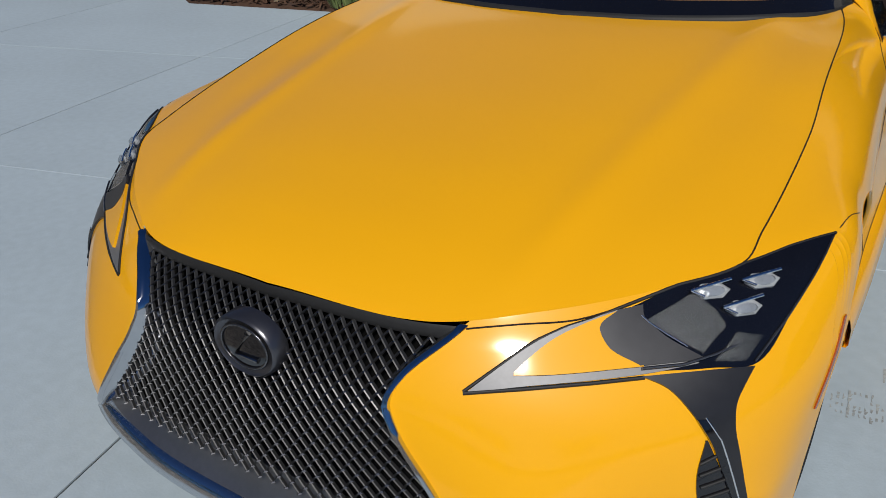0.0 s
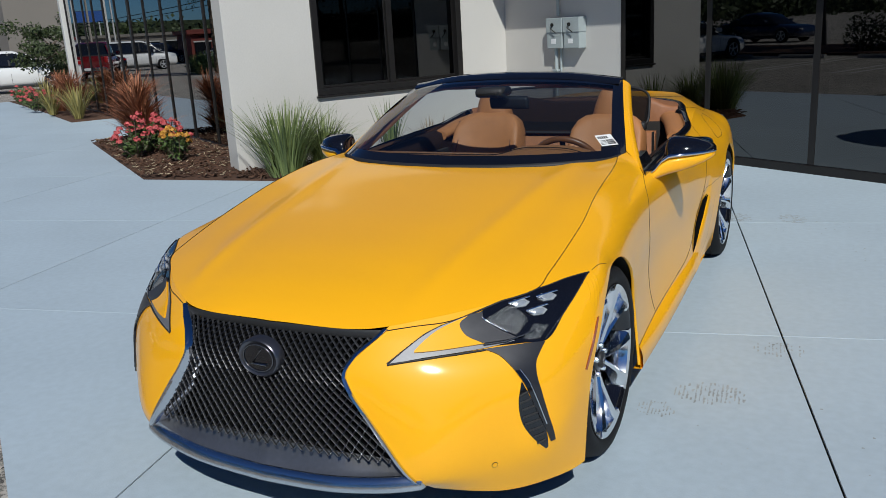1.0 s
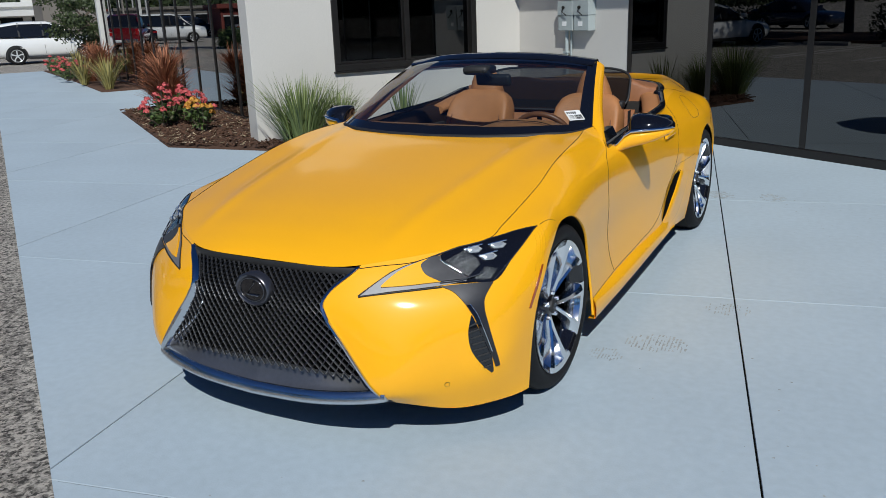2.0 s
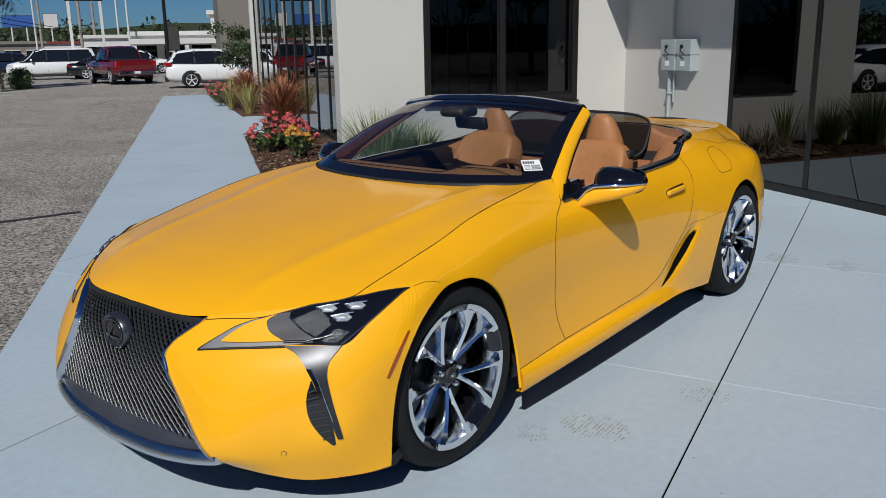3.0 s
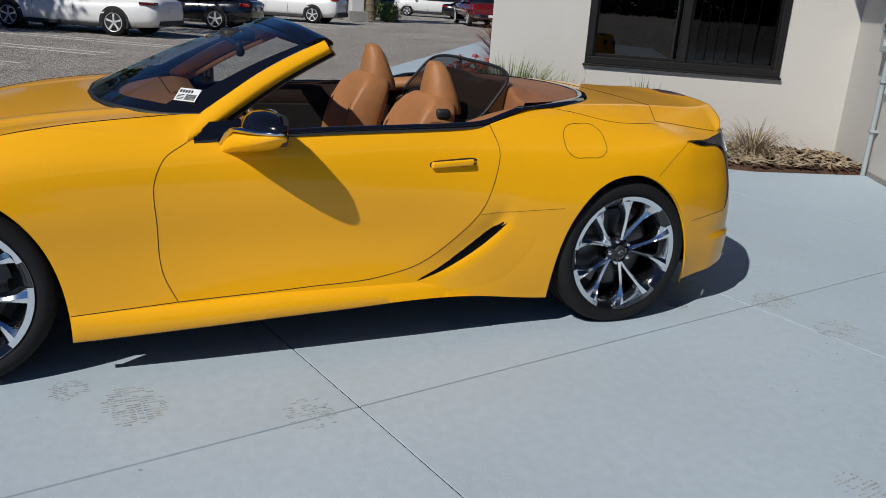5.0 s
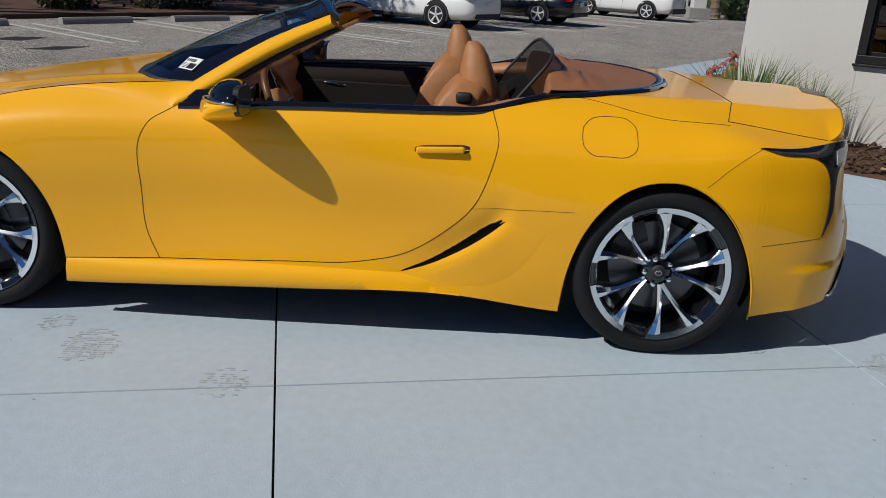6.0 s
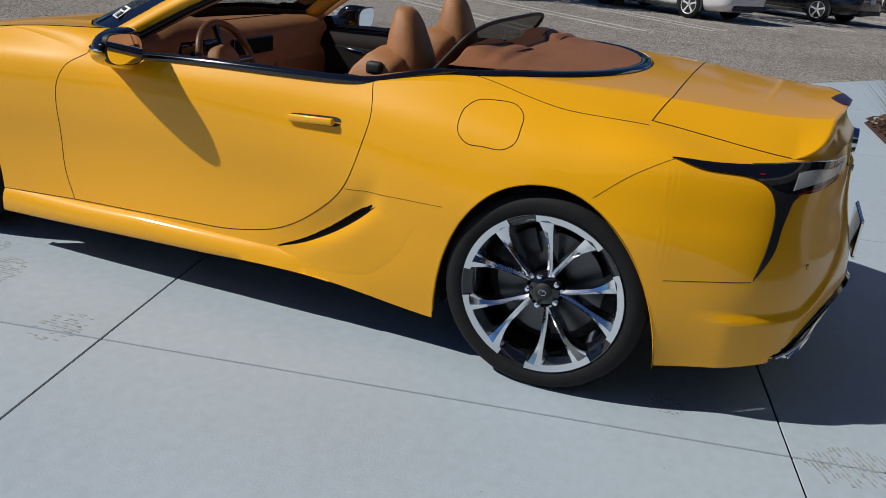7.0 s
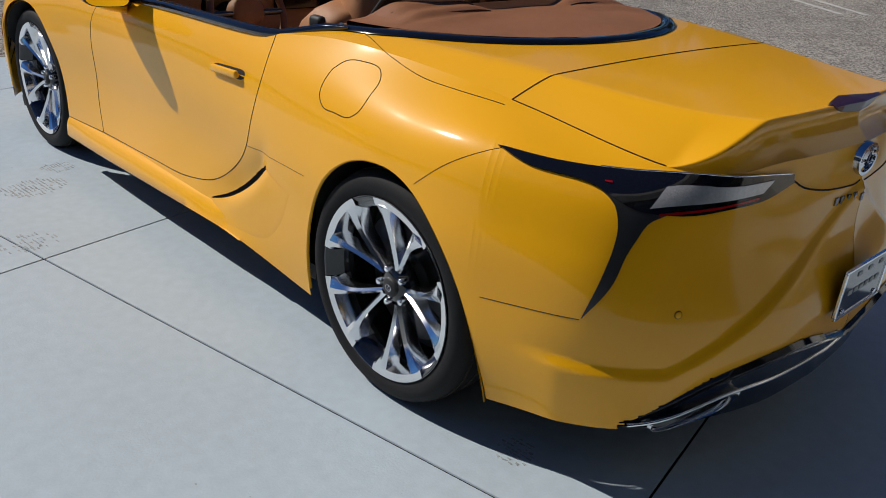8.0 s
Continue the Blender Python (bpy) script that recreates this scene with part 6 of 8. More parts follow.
        bm = lathe([(0, .010), (.007, .010), (.0105, .006), (.0105, -.02)], 12)
        bmesh.ops.translate(bm, vec=(w - .046, .057 * math.cos(a), .057 * math.sin(a)), verts=bm.verts)
        part("wheel_nut", bm, ALLOY, root, "", True)
    part("brake_disc", lathe([(.07, .0), (.195, .0), (.195, -.03), (.07, -.03)], 48, True), DISC, root, "grey brake disc", False)
    bm = bmesh.new()
    rings = []
    for i in range(9):
        a = radians(10 + 70 * i / 8) if front else radians(110 + 60 * i / 8)
        ca, sa = math.cos(a), math.sin(a)
        rings.append([Vector((x, r * ca, r * sa)) for r, x in ((.215, .02), (.215, -.06), (.13, -.06), (.12, .015), (.16, .028))])
    loft(rings, True, True, bm)
    part("brake_caliper", bm, GUNMETAL, root, "dark brake caliper", True)
    part("backing", lathe([(.0, -.045), (.24, -.045), (.24, -.05), (.0, -.05)], 40), MATTE_BLACK, root)
    return root


for y, front, trk, ang in ((0, True, .812, 52), (WHEELBASE, False, .803, 75)):
    for s in (1, -1):
        wh = make_wheel(front, ang)
        wh.matrix_basis = pose(trk * s, y, .358, 0, 0, 0 if s > 0 else 180)

# wheel housings and underbody
for y in (0, WHEELBASE):
    def liner(y=y):
        bm = bmesh.new()
        rings = []
        for i in range(25):
            a = math.pi * (-0.12 + 1.24 * i / 24)
            yy, zz = y + .412 * math.cos(a), .352 + .402 * math.sin(a)
            rings.append([Vector((x, yy, zz)) for x in (lay((.96, yy, max(zz, .17)), 0)[0].x - (.022 if zz > .5 else .055), .50)])
        loft(rings, False, False, bm)
        f = [bm.verts.new((.50, y + .412 * math.cos(math.pi * (-0.12 + 1.24 * i / 24)), .352 + .402 * math.sin(math.pi * (-0.12 + 1.24 * i / 24)))) for i in range(25)]
        bm.faces.new(f)
        return bm
    both("wheel_liner", liner, MATTE_BLACK, car, "black wheel housing")


def lip(spec):
    yc, y0, y1 = spec[:3]

    def make():
        pts = []
        for i in range(61):
            t = -1 + 2 * i / 60
            k = math.copysign(1 - (1 - abs(t)) ** 1.8, t) * .999
            y = yc + (y1 if k > 0 else y0) * k
            z = arch_z(y, spec)
            q, _ = lay((.96, y, max(z, .165)), 0)
            pts.append((q.x, y, max(z, .16)))
        bm = bmesh.new()
        rings = [[Vector((x, y, z)), Vector((x - .004, y + (yc - y) * .008, z - .004)), Vector((x - .010, y + (yc - y) * .008, z - .003))] for x, y, z in pts]
        return loft(rings, False, False, bm)
    return make


for spec in ARCHES:
    both("arch_lip", lip(spec), PAINT, car, "")
bm = prism([(-.54, -.72), (.54, -.72), (.70, -.5), (.50, -.42), (.50, .42), (.86, .45), (.86, 2.43), (.50, 2.45), (.50, 3.3), (.68, 3.5), (-.68, 3.5), (-.50, 3.3), (-.50, 2.45), (-.86, 2.43), (-.86, .45), (-.50, .42), (-.50, -.42), (-.70, -.5)], .185, .24)
part("underbody", bm, MATTE_BLACK, car, "black underbody")


# ---------------------------------------------------------------- trim of the body
def seam(name, keys, parent=car, r=.0019, count=40, smooth=True, sides=(1, -1), off=-.0004):
    for s in sides:
        pts = (lay_line if smooth else straight)(keys, count, off)
        part(name, tube([(p.x * s, p.y, p.z) for p in pts], r, 6), SEAM, parent, "", True)


for s in (1, -1):
    seam("door_gap", [(.848, .847, .903), (.884, .759, .846), (.901, .728, .790), (.906, .724, .581), (.909, .742, .389), (.922, .791, .282)], panels["door", s], sides=(s,))
    seam("door_gap", [(.922, .791, .282), (.919, 1.306, .304), (.914, 1.636, .326), (.906, 1.822, .374), (.903, 1.958, .461), (.916, 2.077, .583), (.918, 2.144, .752), (.892, 2.165, .863), (.815, 2.134, .968)], panels["door", s], count=70, sides=(s,))
    seam("skirt_gap", [(.938, .402, .262), (.930, .60, .272), (.922, .791, .282)], panels["side_skirt", s], r=.0017, sides=(s,))
    seam("panel_gap", [(.917, 2.084, .583), (.941, 2.315, .599), (.957, 2.490, .606)], panels["rear_quarter", s], r=.0011, sides=(s,))
    seam("bumper_gap", [(.946, 3.00, .742), (.920, 3.098, .825), (.855, 3.219, .892)], panels["rear_quarter", s], r=.0013, sides=(s,))
    seam("bumper_gap", [(.925, 3.262, .508), (.885, 3.40, .525), (.843, 3.523, .536)], panels["rear_quarter", s], r=.0013, sides=(s,))
    seam("bumper_gap", [(.928, -.236, .783), (.936, -.18, .786), (.948, -.12, .772)], panels["front_fender", s], r=.0013, count=8, sides=(s,))
    # filler flap behind the door
    if s > 0:
        keys = [(.850, 2.499, .934), (.820, 2.527, .957), (.800, 2.60, .964), (.805, 2.675, .960), (.834, 2.707, .938), (.872, 2.713, .907), (.915, 2.705, .858), (.921, 2.685, .842), (.921, 2.60, .834), (.919, 2.539, .837), (.905, 2.505, .862), (.870, 2.495, .915), (.850, 2.499, .934)]
        part("filler_flap_gap", tube(lay_line(keys, 60, 0), .0015, 6), SEAM, panels["rear_quarter", s], "thin gap round the fuel filler flap", True)
# bonnet gap along the wings and over the nose
for s in (1, -1):
    front = lay_line([(.425, -.772, .7045), (.50, -.720, .706), (.586, -.663, .710), (.640, -.611, .722), (.715, -.526, .748), (.797, -.437, .766)], 30, .0004)
    pts = [Vector((p.x * s, p.y, p.z)) for p in front]
    pts += [Vector((p[0] * s, p[1], p[2] + .0006)) for p in map(hood_side, np.linspace(0, 1, 90)) if p[1] > -.42]
    part("bonnet_gap", tube(pts, .0016, 6), SEAM, hood, "", True)

# --- spindle grille
def nose_y(x, z):
    hit = skin.ray_cast(Vector((min(abs(x), .9), -2, min(max(z, .16), .698))), Vector((0, 1, 0)))
    return hit[0].y if hit[0] else -.8


grille = new("grille")
grille.parent = car
grille["label"] = "large dark spindle grille of fine diamond mesh with chrome surround"
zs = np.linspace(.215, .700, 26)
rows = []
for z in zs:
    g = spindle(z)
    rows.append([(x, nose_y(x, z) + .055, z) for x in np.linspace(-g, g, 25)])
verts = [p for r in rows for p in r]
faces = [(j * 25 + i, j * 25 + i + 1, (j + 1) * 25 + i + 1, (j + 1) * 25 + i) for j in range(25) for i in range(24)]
# near-black sheet imitates the shade behind the mesh
obj("grille_backing", verts, faces, VOID, grille, "black sheet standing in for the shaded depth behind the mesh", True)
bm = bmesh.new()
zrow, z = [], .676
while z > .312:
    zrow.append(z)
    z -= .0125 + .0085 * (.676 - z) / .42
dx = .0300


def rib(bm, a, b, half, depth):
    d = (b - a).normalized()
    q = d.cross(Vector((0, 1, 0))).normalized() * half
    back = Vector((0, depth, 0))
    tip = Vector((0, -.002, 0))
    r = [[p - q + back, p - q * .6, p + tip, p + q * .6, p + q + back] for p in (a, b)]
    loft(r, True, True, bm)


def lattice_node(i, c):
    z = zrow[i]
    grow = .86 + .34 * (.676 - z) / .42
    x = (c + .5 * (i % 2)) * dx * grow
    return Vector((x, nose_y(x, z) + .016, z)), abs(x) < spindle(z) - .012


for i in range(len(zrow) - 1):
    for c in range(-26, 27):
        a, ok = lattice_node(i, c)
        for dc in ((0, 1) if i % 2 else (-1, 0)):
            b, ok2 = lattice_node(i + 1, c + dc)
            if (ok or ok2) and (abs(a.x) < spindle(a.z) + .004 and abs(b.x) < spindle(b.z) + .004):
                rib(bm, a, b, .0021 + .0007 * (a.z > .55), .006)
tagged(part("grille_mesh", bm, MESHMETAL, grille, "dark diamond mesh"), kind="stuff")
bm = bmesh.new()
for i in range(len(zrow)):
    for c in range(-26, 27):
        a, ok = lattice_node(i, c)
        if not ok:
            continue
        grow = .45 + .62 * min(1, max(0, (.66 - a.z) / .16))
        w_, h_ = .0062 * (.5 + .5 * grow), .0027 * grow
        ring = [bm.verts.new(a + Vector(p)) for p in ((-w_, .002, -.001), (-.001, -.001, -h_), (w_, .002, -.001), (.001, .001, h_))]
        tip, back_ = bm.verts.new(a + Vector((0, -.0062, -.0004))), bm.verts.new(a + Vector((0, .008, 0)))
        for k in range(4):
            bm.faces.new((ring[k], ring[(k + 1) % 4], tip))
            bm.faces.new((ring[(k + 1) % 4], ring[k], back_))
tagged(part("grille_studs", bm, STUDMETAL, grille, "smoked chrome studs where the mesh crosses"), kind="stuff")
for s in (1, -1):
    bm = bmesh.new()
    rings = []
    for z in np.linspace(.236, .703, 46):
        g = spindle(z)
        y = nose_y(g, z)
        wide = math.sin(math.pi * min(1, max(0, (z - .236) / .34))) ** .8
        rings.append([Vector(((g + dx_) * s, y + dy_, z)) for dx_, dy_ in ((.006, .004), (.005, -.007), (-.005, -.010), (-.012 - .012 * wide, .002), (-.020 - .062 * wide, .05))])
    loft(rings, True, True, bm)
    part("grille_surround", bm, CHROME, grille, "bright chrome edge", True)
bm = bmesh.new()
rings = []
for x in np.linspace(-.414, .414, 41):
    y = nose_y(x, .697)
    z = float(np.interp(abs(x) / .414, [0, 1], [.702, .703]))
    rings.append([Vector((x, y + .004, z - .003)), Vector((x, y - .001, z - .012)), Vector((x, y + .004, z - .030)), Vector((x, y + .03, z - .032))])
loft(rings, True, True, bm)
part("grille_header", bm, MATTE_BLACK, grille, "matt black strip under the bonnet edge", True)
bm, bm2 = bmesh.new(), bmesh.new()
r1, r2 = [], []
for x in np.linspace(-.572, .572, 61):
    k = abs(x) / .572
    y = nose_y(x, .245) - .008
    zz, zt = .190 + .042 * k * k, .318 - .015 * k
    r1.append([Vector((x, y + a, zz + b)) for a, b in ((.05, .0), (.010, .0), (-.012, .005), (-.015, .014), (-.004, .038), (.008, .051), (.03, .049))])
    r2.append([Vector((x * .985, y + a, b)) for a, b in ((.004, zz + .044), (.012, zz + .051), (.034, (zz + zt) / 2 + .012), (.050, zt), (.09, zt + .004), (.09, zz + .02))])
loft(r1, True, True, bm)
loft(r2, True, True, bm2)
part("grille_lip", bm, LIPCHROME, grille, "chrome lower lip", True)
part("grille_tray", bm2, TRAYMETAL, grille, "smoked grey shelf over the lip", True)
bm = bmesh.new()
r1 = []
for q in np.linspace(0, UK[5], 50):
    p = shell_points(np.array([q]), np.array([0.0]))[0, 0]
    r1.append([Vector((p[0] * .97, p[1] + .040, p[2] + .016)), Vector((p[0] * .97, p[1] + .055, p[2] - .030)), Vector((p[0] * .93, p[1] + .14, p[2] - .030)), Vector((p[0] * .93, p[1] + .14, p[2] + .016))])
loft(r1, True, True, bm)
bmesh.ops.mirror(bm, geom=bm.verts[:] + bm.edges[:] + bm.faces[:], axis="X", merge_dist=.001)
part("chin_spoiler", bm, MATTE_BLACK, car, "black chin under the bumper", True)
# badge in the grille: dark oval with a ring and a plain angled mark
by = nose_y(0, .60) - .008
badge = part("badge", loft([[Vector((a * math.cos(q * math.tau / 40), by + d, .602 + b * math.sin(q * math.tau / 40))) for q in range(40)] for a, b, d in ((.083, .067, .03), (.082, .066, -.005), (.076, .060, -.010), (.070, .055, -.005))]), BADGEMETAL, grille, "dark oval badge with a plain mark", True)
part("badge_face", loft([[Vector((a * math.cos(q * math.tau / 40), by + d, .602 + b * math.sin(q * math.tau / 40))) for q in range(40)] for a, b, d in ((.070, .055, -.003), (.048, .036, -.007), (.001, .001, -.008))]), PIANO, badge, "", True)
part("badge_mark", tube([(.016, by - .009, .636), (-.024, by - .009, .582), (.036, by - .009, .582)], .0052, 8), STUDMETAL, badge, "", True)
part("badge_ring", tube([(.060 * math.cos(q * math.tau / 40), by - .007, .602 + .046 * math.sin(q * math.tau / 40)) for q in range(40)], .0028, 6, True), SMOKE, badge, "dark chrome ring", True)

# --- headlamps, each with blade, lens, three projectors and the fang below
def side_part(name, bm, mat, parent, s, label="", smooth=True):
    if s < 0:
        bmesh.ops.scale(bm, vec=(-1, 1, 1), verts=bm.verts)
    return part(name, bm, mat, parent, label, smooth)


def disc_on(p, rx, rz, off, depth, sides=20):
    """A shallow dome on the skin."""
    q, n = lay(p, off)
    t = n.cross(Vector((0, 0, 1))).normalized()
    b = t.cross(n)
    return loft([[q + n * d + (t * math.cos(k * math.tau / sides) * rx + b * math.sin(k * math.tau / sides) * rz) * f for k in range(sides)] for f, d in ((1, -.003), (1, depth * .4), (.75, depth * .85), (.4, depth), (.05, depth * 1.02))])


for s in (1, -1):
    lamp = new("headlamp")
    lamp.parent = car
    lamp["label"] = "slim triangular headlamp with three projectors in a dark housing"
    side_part("housing", patch([(.634, -.651, .687), (.665, -.652, .662), (.701, -.649, .642), (.760, -.612, .634), (.803, -.580, .634), (.860, -.535, .632), (.897, -.425, .700), (.926, -.258, .783)],
                               [(.634, -.625, .712), (.656, -.600, .721), (.700, -.545, .738), (.755, -.485, .753), (.807, -.419, .765), (.850, -.357, .773), (.890, -.303, .779), (.926, -.258, .784)], 40, 12, .0035), PIANO, lamp, s, "gloss black lamp face")
    side_part("blade", patch([(.455, -.820, .611), (.543, -.774, .626), (.639, -.710, .632), (.720, -.648, .637), (.783, -.592, .644)],
                             [(.457, -.818, .615), (.494, -.773, .649), (.536, -.720, .682), (.572, -.682, .700), (.640, -.613, .719)], 40, 8, .0040), BLADE, lamp, s, "silver light blade")
    side_part("blade_infill", patch([(.519, -.772, .638), (.560, -.750, .639), (.613, -.716, .641), (.660, -.682, .643), (.704, -.650, .645)],
                                    [(.519, -.771, .644), (.533, -.744, .661), (.560, -.703, .685), (.592, -.668, .702), (.640, -.613, .717)], 30, 8, .0110, .004), PAINT, lamp, s, "yellow tongue inside the blade")
    side_part("cover", patch([(.637, -.615, .717), (.619, -.650, .695), (.637, -.660, .673), (.697, -.651, .644)],
                             [(.672, -.588, .724), (.680, -.600, .712), (.706, -.600, .690), (.790, -.585, .650)], 24, 8, .0120), GUNMETAL, lamp, s, "satin dark grey inner cover")
    side_part("lamp_web", patch([(.688, -.600, .706), (.722, -.592, .684), (.755, -.585, .668), (.783, -.580, .656)], [(.742, -.523, .735), (.760, -.520, .722), (.790, -.522, .704), (.806, -.530, .692)], 16, 10, .0072), LENSWEB, lamp, s, "dark fine lattice")
    side_part("lamp_web", patch([(.802, -.572, .643), (.826, -.556, .640), (.848, -.540, .640)], [(.822, -.520, .678), (.842, -.508, .674), (.862, -.495, .670)], 12, 6, .0062), LENSWEB, lamp, s, "dark fine lattice")
    side_part("web_edge", tube(straight([(.676, -.603, .712), (.690, -.601, .700), (.722, -.594, .681), (.756, -.588, .665)], 24, .0125), .0016, 6), ALLOY, lamp, s)
    side_part("blade_tail", tube(straight([(.700, -.652, .640), (.760, -.612, .645), (.800, -.575, .656), (.830, -.545, .668)], 24, .0115), .0026, 6), SMOKE, lamp, s)
    side_part("lamp_rim", tube(straight([(.862, -.532, .638), (.890, -.443, .689), (.910, -.364, .736), (.922, -.275, .779)], 30, .005), .0022, 6), SMOKE, lamp, s)
    for c in ((.769, -.506, .738), (.839, -.438, .746), (.822, -.489, .710)):
        pr = side_part("projector", disc_on(c, .034, .016, .004, .011, 6), LEDCHROME, lamp, s, "clear projector lens", False)
        side_part("projector_lens", disc_on((c[0], c[1], c[2] - .003), .020, .009, .014, .006), LAMPGLASS, pr, s, "")
        q, nn = lay((c[0] - .026, c[1] - .030, c[2] + .010), .012)
        q2, _ = lay((c[0] + .026, c[1] + .028, c[2] + .020), .012)
        side_part("projector_trim", tube([q, (q + q2) / 2 + nn * .002, q2], .0034, 6), ALLOY, pr, s)
        q3, _ = lay((c[0] - .012, c[1] - .012, c[2] - .012), .013)
        side_part("projector_trim", tube([q, q3], .0022, 6), ALLOY, pr, s)
    side_part("blade_shadow", tube(straight([(.449, -.823, .610), (.543, -.776, .622), (.639, -.713, .628), (.712, -.660, .632)], 40, .002), .0036, 6), MATTE_BLACK, lamp, s)
    side_part("blade_shadow", tube(straight([(.449, -.823, .613), (.492, -.776, .650), (.534, -.722, .684), (.572, -.684, .702), (.606, -.652, .711), (.640, -.613, .722), (.715, -.528, .746), (.797, -.437, .765), (.862, -.341, .777), (.928, -.258, .786)], 70, .0012), .0032, 6), MATTE_BLACK, lamp, s)
    side_part("fang", patch([(.706, -.660, .632), (.747, -.646, .614), (.788, -.642, .579), (.812, -.640, .550), (.836, -.634, .505), (.858, -.632, .455), (.882, -.620, .392), (.899, -.605, .328)],
                            [(.862, -.534, .630), (.858, -.560, .612), (.853, -.590, .582), (.858, -.603, .550), (.872, -.606, .495), (.888, -.604, .435), (.902, -.597, .375), (.911, -.590, .328)], 40, 8, .0060), GUNMETAL, lamp, s, "dark grey fang below the lamp")
    side_part("fang_inlay", patch([(.800, -.642, .566), (.824, -.638, .530), (.850, -.632, .470), (.880, -.620, .392)], [(.812, -.634, .566), (.838, -.627, .530), (.862, -.624, .470), (.887, -.614, .392)], 24, 3, .0085), PIANO, lamp, s, "")
    side_part("fang_edge", tube(straight([(.812, -.632, .568), (.839, -.626, .530), (.863, -.623, .470), (.888, -.613, .390)], 30, .008), .0018, 6), ALLOY, lamp, s)
    vent = side_part("bumper_vent", patch([(.820, -.642, .530), (.818, -.664, .470), (.832, -.666, .40), (.853, -.656, .362), (.886, -.615, .304)],
                                          [(.823, -.640, .530), (.846, -.634, .480), (.868, -.628, .43), (.889, -.616, .370), (.894, -.610, .308)], 30, 6, .0025), PIANO, car, s, "black bumper vent with fins")
    for k in range(8):
        z = .335 + k * .023
        x0 = float(np.interp(z, (.304, .362, .40, .47, .53), (.886, .853, .832, .818, .820))) + .005
        x1 = float(np.interp(z, (.308, .37, .43, .48, .53), (.894, .889, .868, .846, .823))) - .004
        if x1 - x0 > .008:
            side_part("fin", tube(straight([(x0, -.664 + .02 * max(0, (x0 - .835) / .05), z - .003), (x1, -.628 + .008 * max(0, (x1 - .86) / .03), z + .004)], 6, .004), .0032, 6), MATTE_BLACK, vent, s)
    side_part("side_marker", patch([(.9725, -.312, .648), (.973, -.346, .605), (.969, -.380, .552), (.961, -.412, .498)], [(.972, -.322, .648), (.972, -.358, .607), (.967, -.393, .556), (.959, -.422, .502)], 20, 3, .003), AMBER, car, s, "amber side marker")
    side_part("parking_sensor", disc_on((.756, -.725, .278), .0105, .0105, .0005, .0015), SEAM, car, s)
    side_part("sensor_face", disc_on((.756, -.725, .278), .009, .009, .001, .002), PAINT, car, s)
    # --- scoop behind the door, with the wing flaring over it
    # black patch laid on the skin: the opening's shade is put into its colour
    sc = side_part("side_scoop", patch([(.915, 1.80, .294), (.913, 1.925, .338), (.911, 2.061, .418), (.917, 2.148, .486), (.925, 2.202, .540)],
                                       [(.915, 1.815, .303), (.911, 1.915, .349), (.908, 2.040, .430), (.916, 2.135, .502), (.925, 2.200, .546)], 30, 4, .0015), VOID, car, s, "air scoop behind the door, its shaded opening drawn as a black patch")
    a = np.array([(.915, 1.80, .298), (.913, 1.919, .346), (.911, 2.055, .428), (.917, 2.142, .494), (.925, 2.200, .543)])
    b = np.array([(.93, 1.86, .232), (.93, 2.02, .24), (.93, 2.20, .26), (.94, 2.32, .36), (.945, 2.40, .50)])
    tt = np.linspace(0, 1, 5)
    qq = np.linspace(0, 1, 36)
    la, lb = hermite(tt, a, qq), hermite(tt, b, qq)
    rows_ = []
    for i in range(36):
        row = []
        for j in range(13):
            f = j / 12
            lift = .024 * math.sin(math.pi * min(1, i / 35 * 1.02)) ** .7 * (1 - f) ** 1.6 * (1 - math.exp(-j * 1.6)) if j else -.003
            row.append(lay(la[i] * (1 - f) + lb[i] * f, lift + (.0008 if 0 < j < 12 else -.002))[0])
        rows_.append(row)
    side_part("wing_flare", loft([r_[1:] for r_ in rows_], False, False), PAINT, panels["rear_quarter", s], s)
    side_part("scoop_mouth", loft([[r_[0], r_[0].lerp(r_[1], .5), r_[1]] for r_ in rows_], False, False), VOID, sc, s, "mouth of the scoop, its shade drawn in black")

    # --- sill blade under the door
    rows_ = []
    for y in np.linspace(.405, 2.05, 50):
        f = (y - .405) / 1.645
        zt = .262 + .030 * min(1, f * 2.2)
        k = math.sin(math.pi * min(1, .12 + f * .95)) ** .5
        zb = float(np.interp(y, [.4, .8, 1.4, 2.0, 2.05], [.158, .172, .195, .206, .206]))
        row = [lay((.93, y, zt), -.002)[0], lay((.93, y, zt - .004), .003 * k)[0], lay((.93, y, zt - .022), .017 * k)[0], lay((.94, y, zt - .045), .024 * k)[0], lay((.94, y, zb + .012), .020 * k)[0], lay((.94, y, zb), .006)[0], lay((.92, y, zb), -.03)[0]]
        rows_.append(row)
    side_part("skirt_blade", loft(rows_, False, False), PAINT, panels["side_skirt", s], s, "yellow sill blade flaring outwards")
    # --- door handle
    hd = new("door_handle")
    hd.parent = car
    outline = []
    for q in range(36):
        ca, sa = math.cos(q * math.tau / 36), math.sin(q * math.tau / 36)
        f = .5 + .5 * math.copysign(abs(ca) ** .30, ca)
        outline.append((1.832 + .222 * f, .809 + .013 * f + (.0165 + .003 * f) * math.copysign(abs(sa) ** .75, sa)))
    yc, zc = 1.94, .815
    # flat black patch on the door paints the shade of the handle's hollow
    rings = [[lay((.900, yc + (y - yc) * k, zc + (z - zc) * k), .0012)[0] for y, z in outline] for k in (1, .8, .5, .05)]
    side_part("handle_recess", loft(rings, False, True), MATTE_BLACK, hd, s, "black patch painted for the shade in the yellow recess")
    rings = []
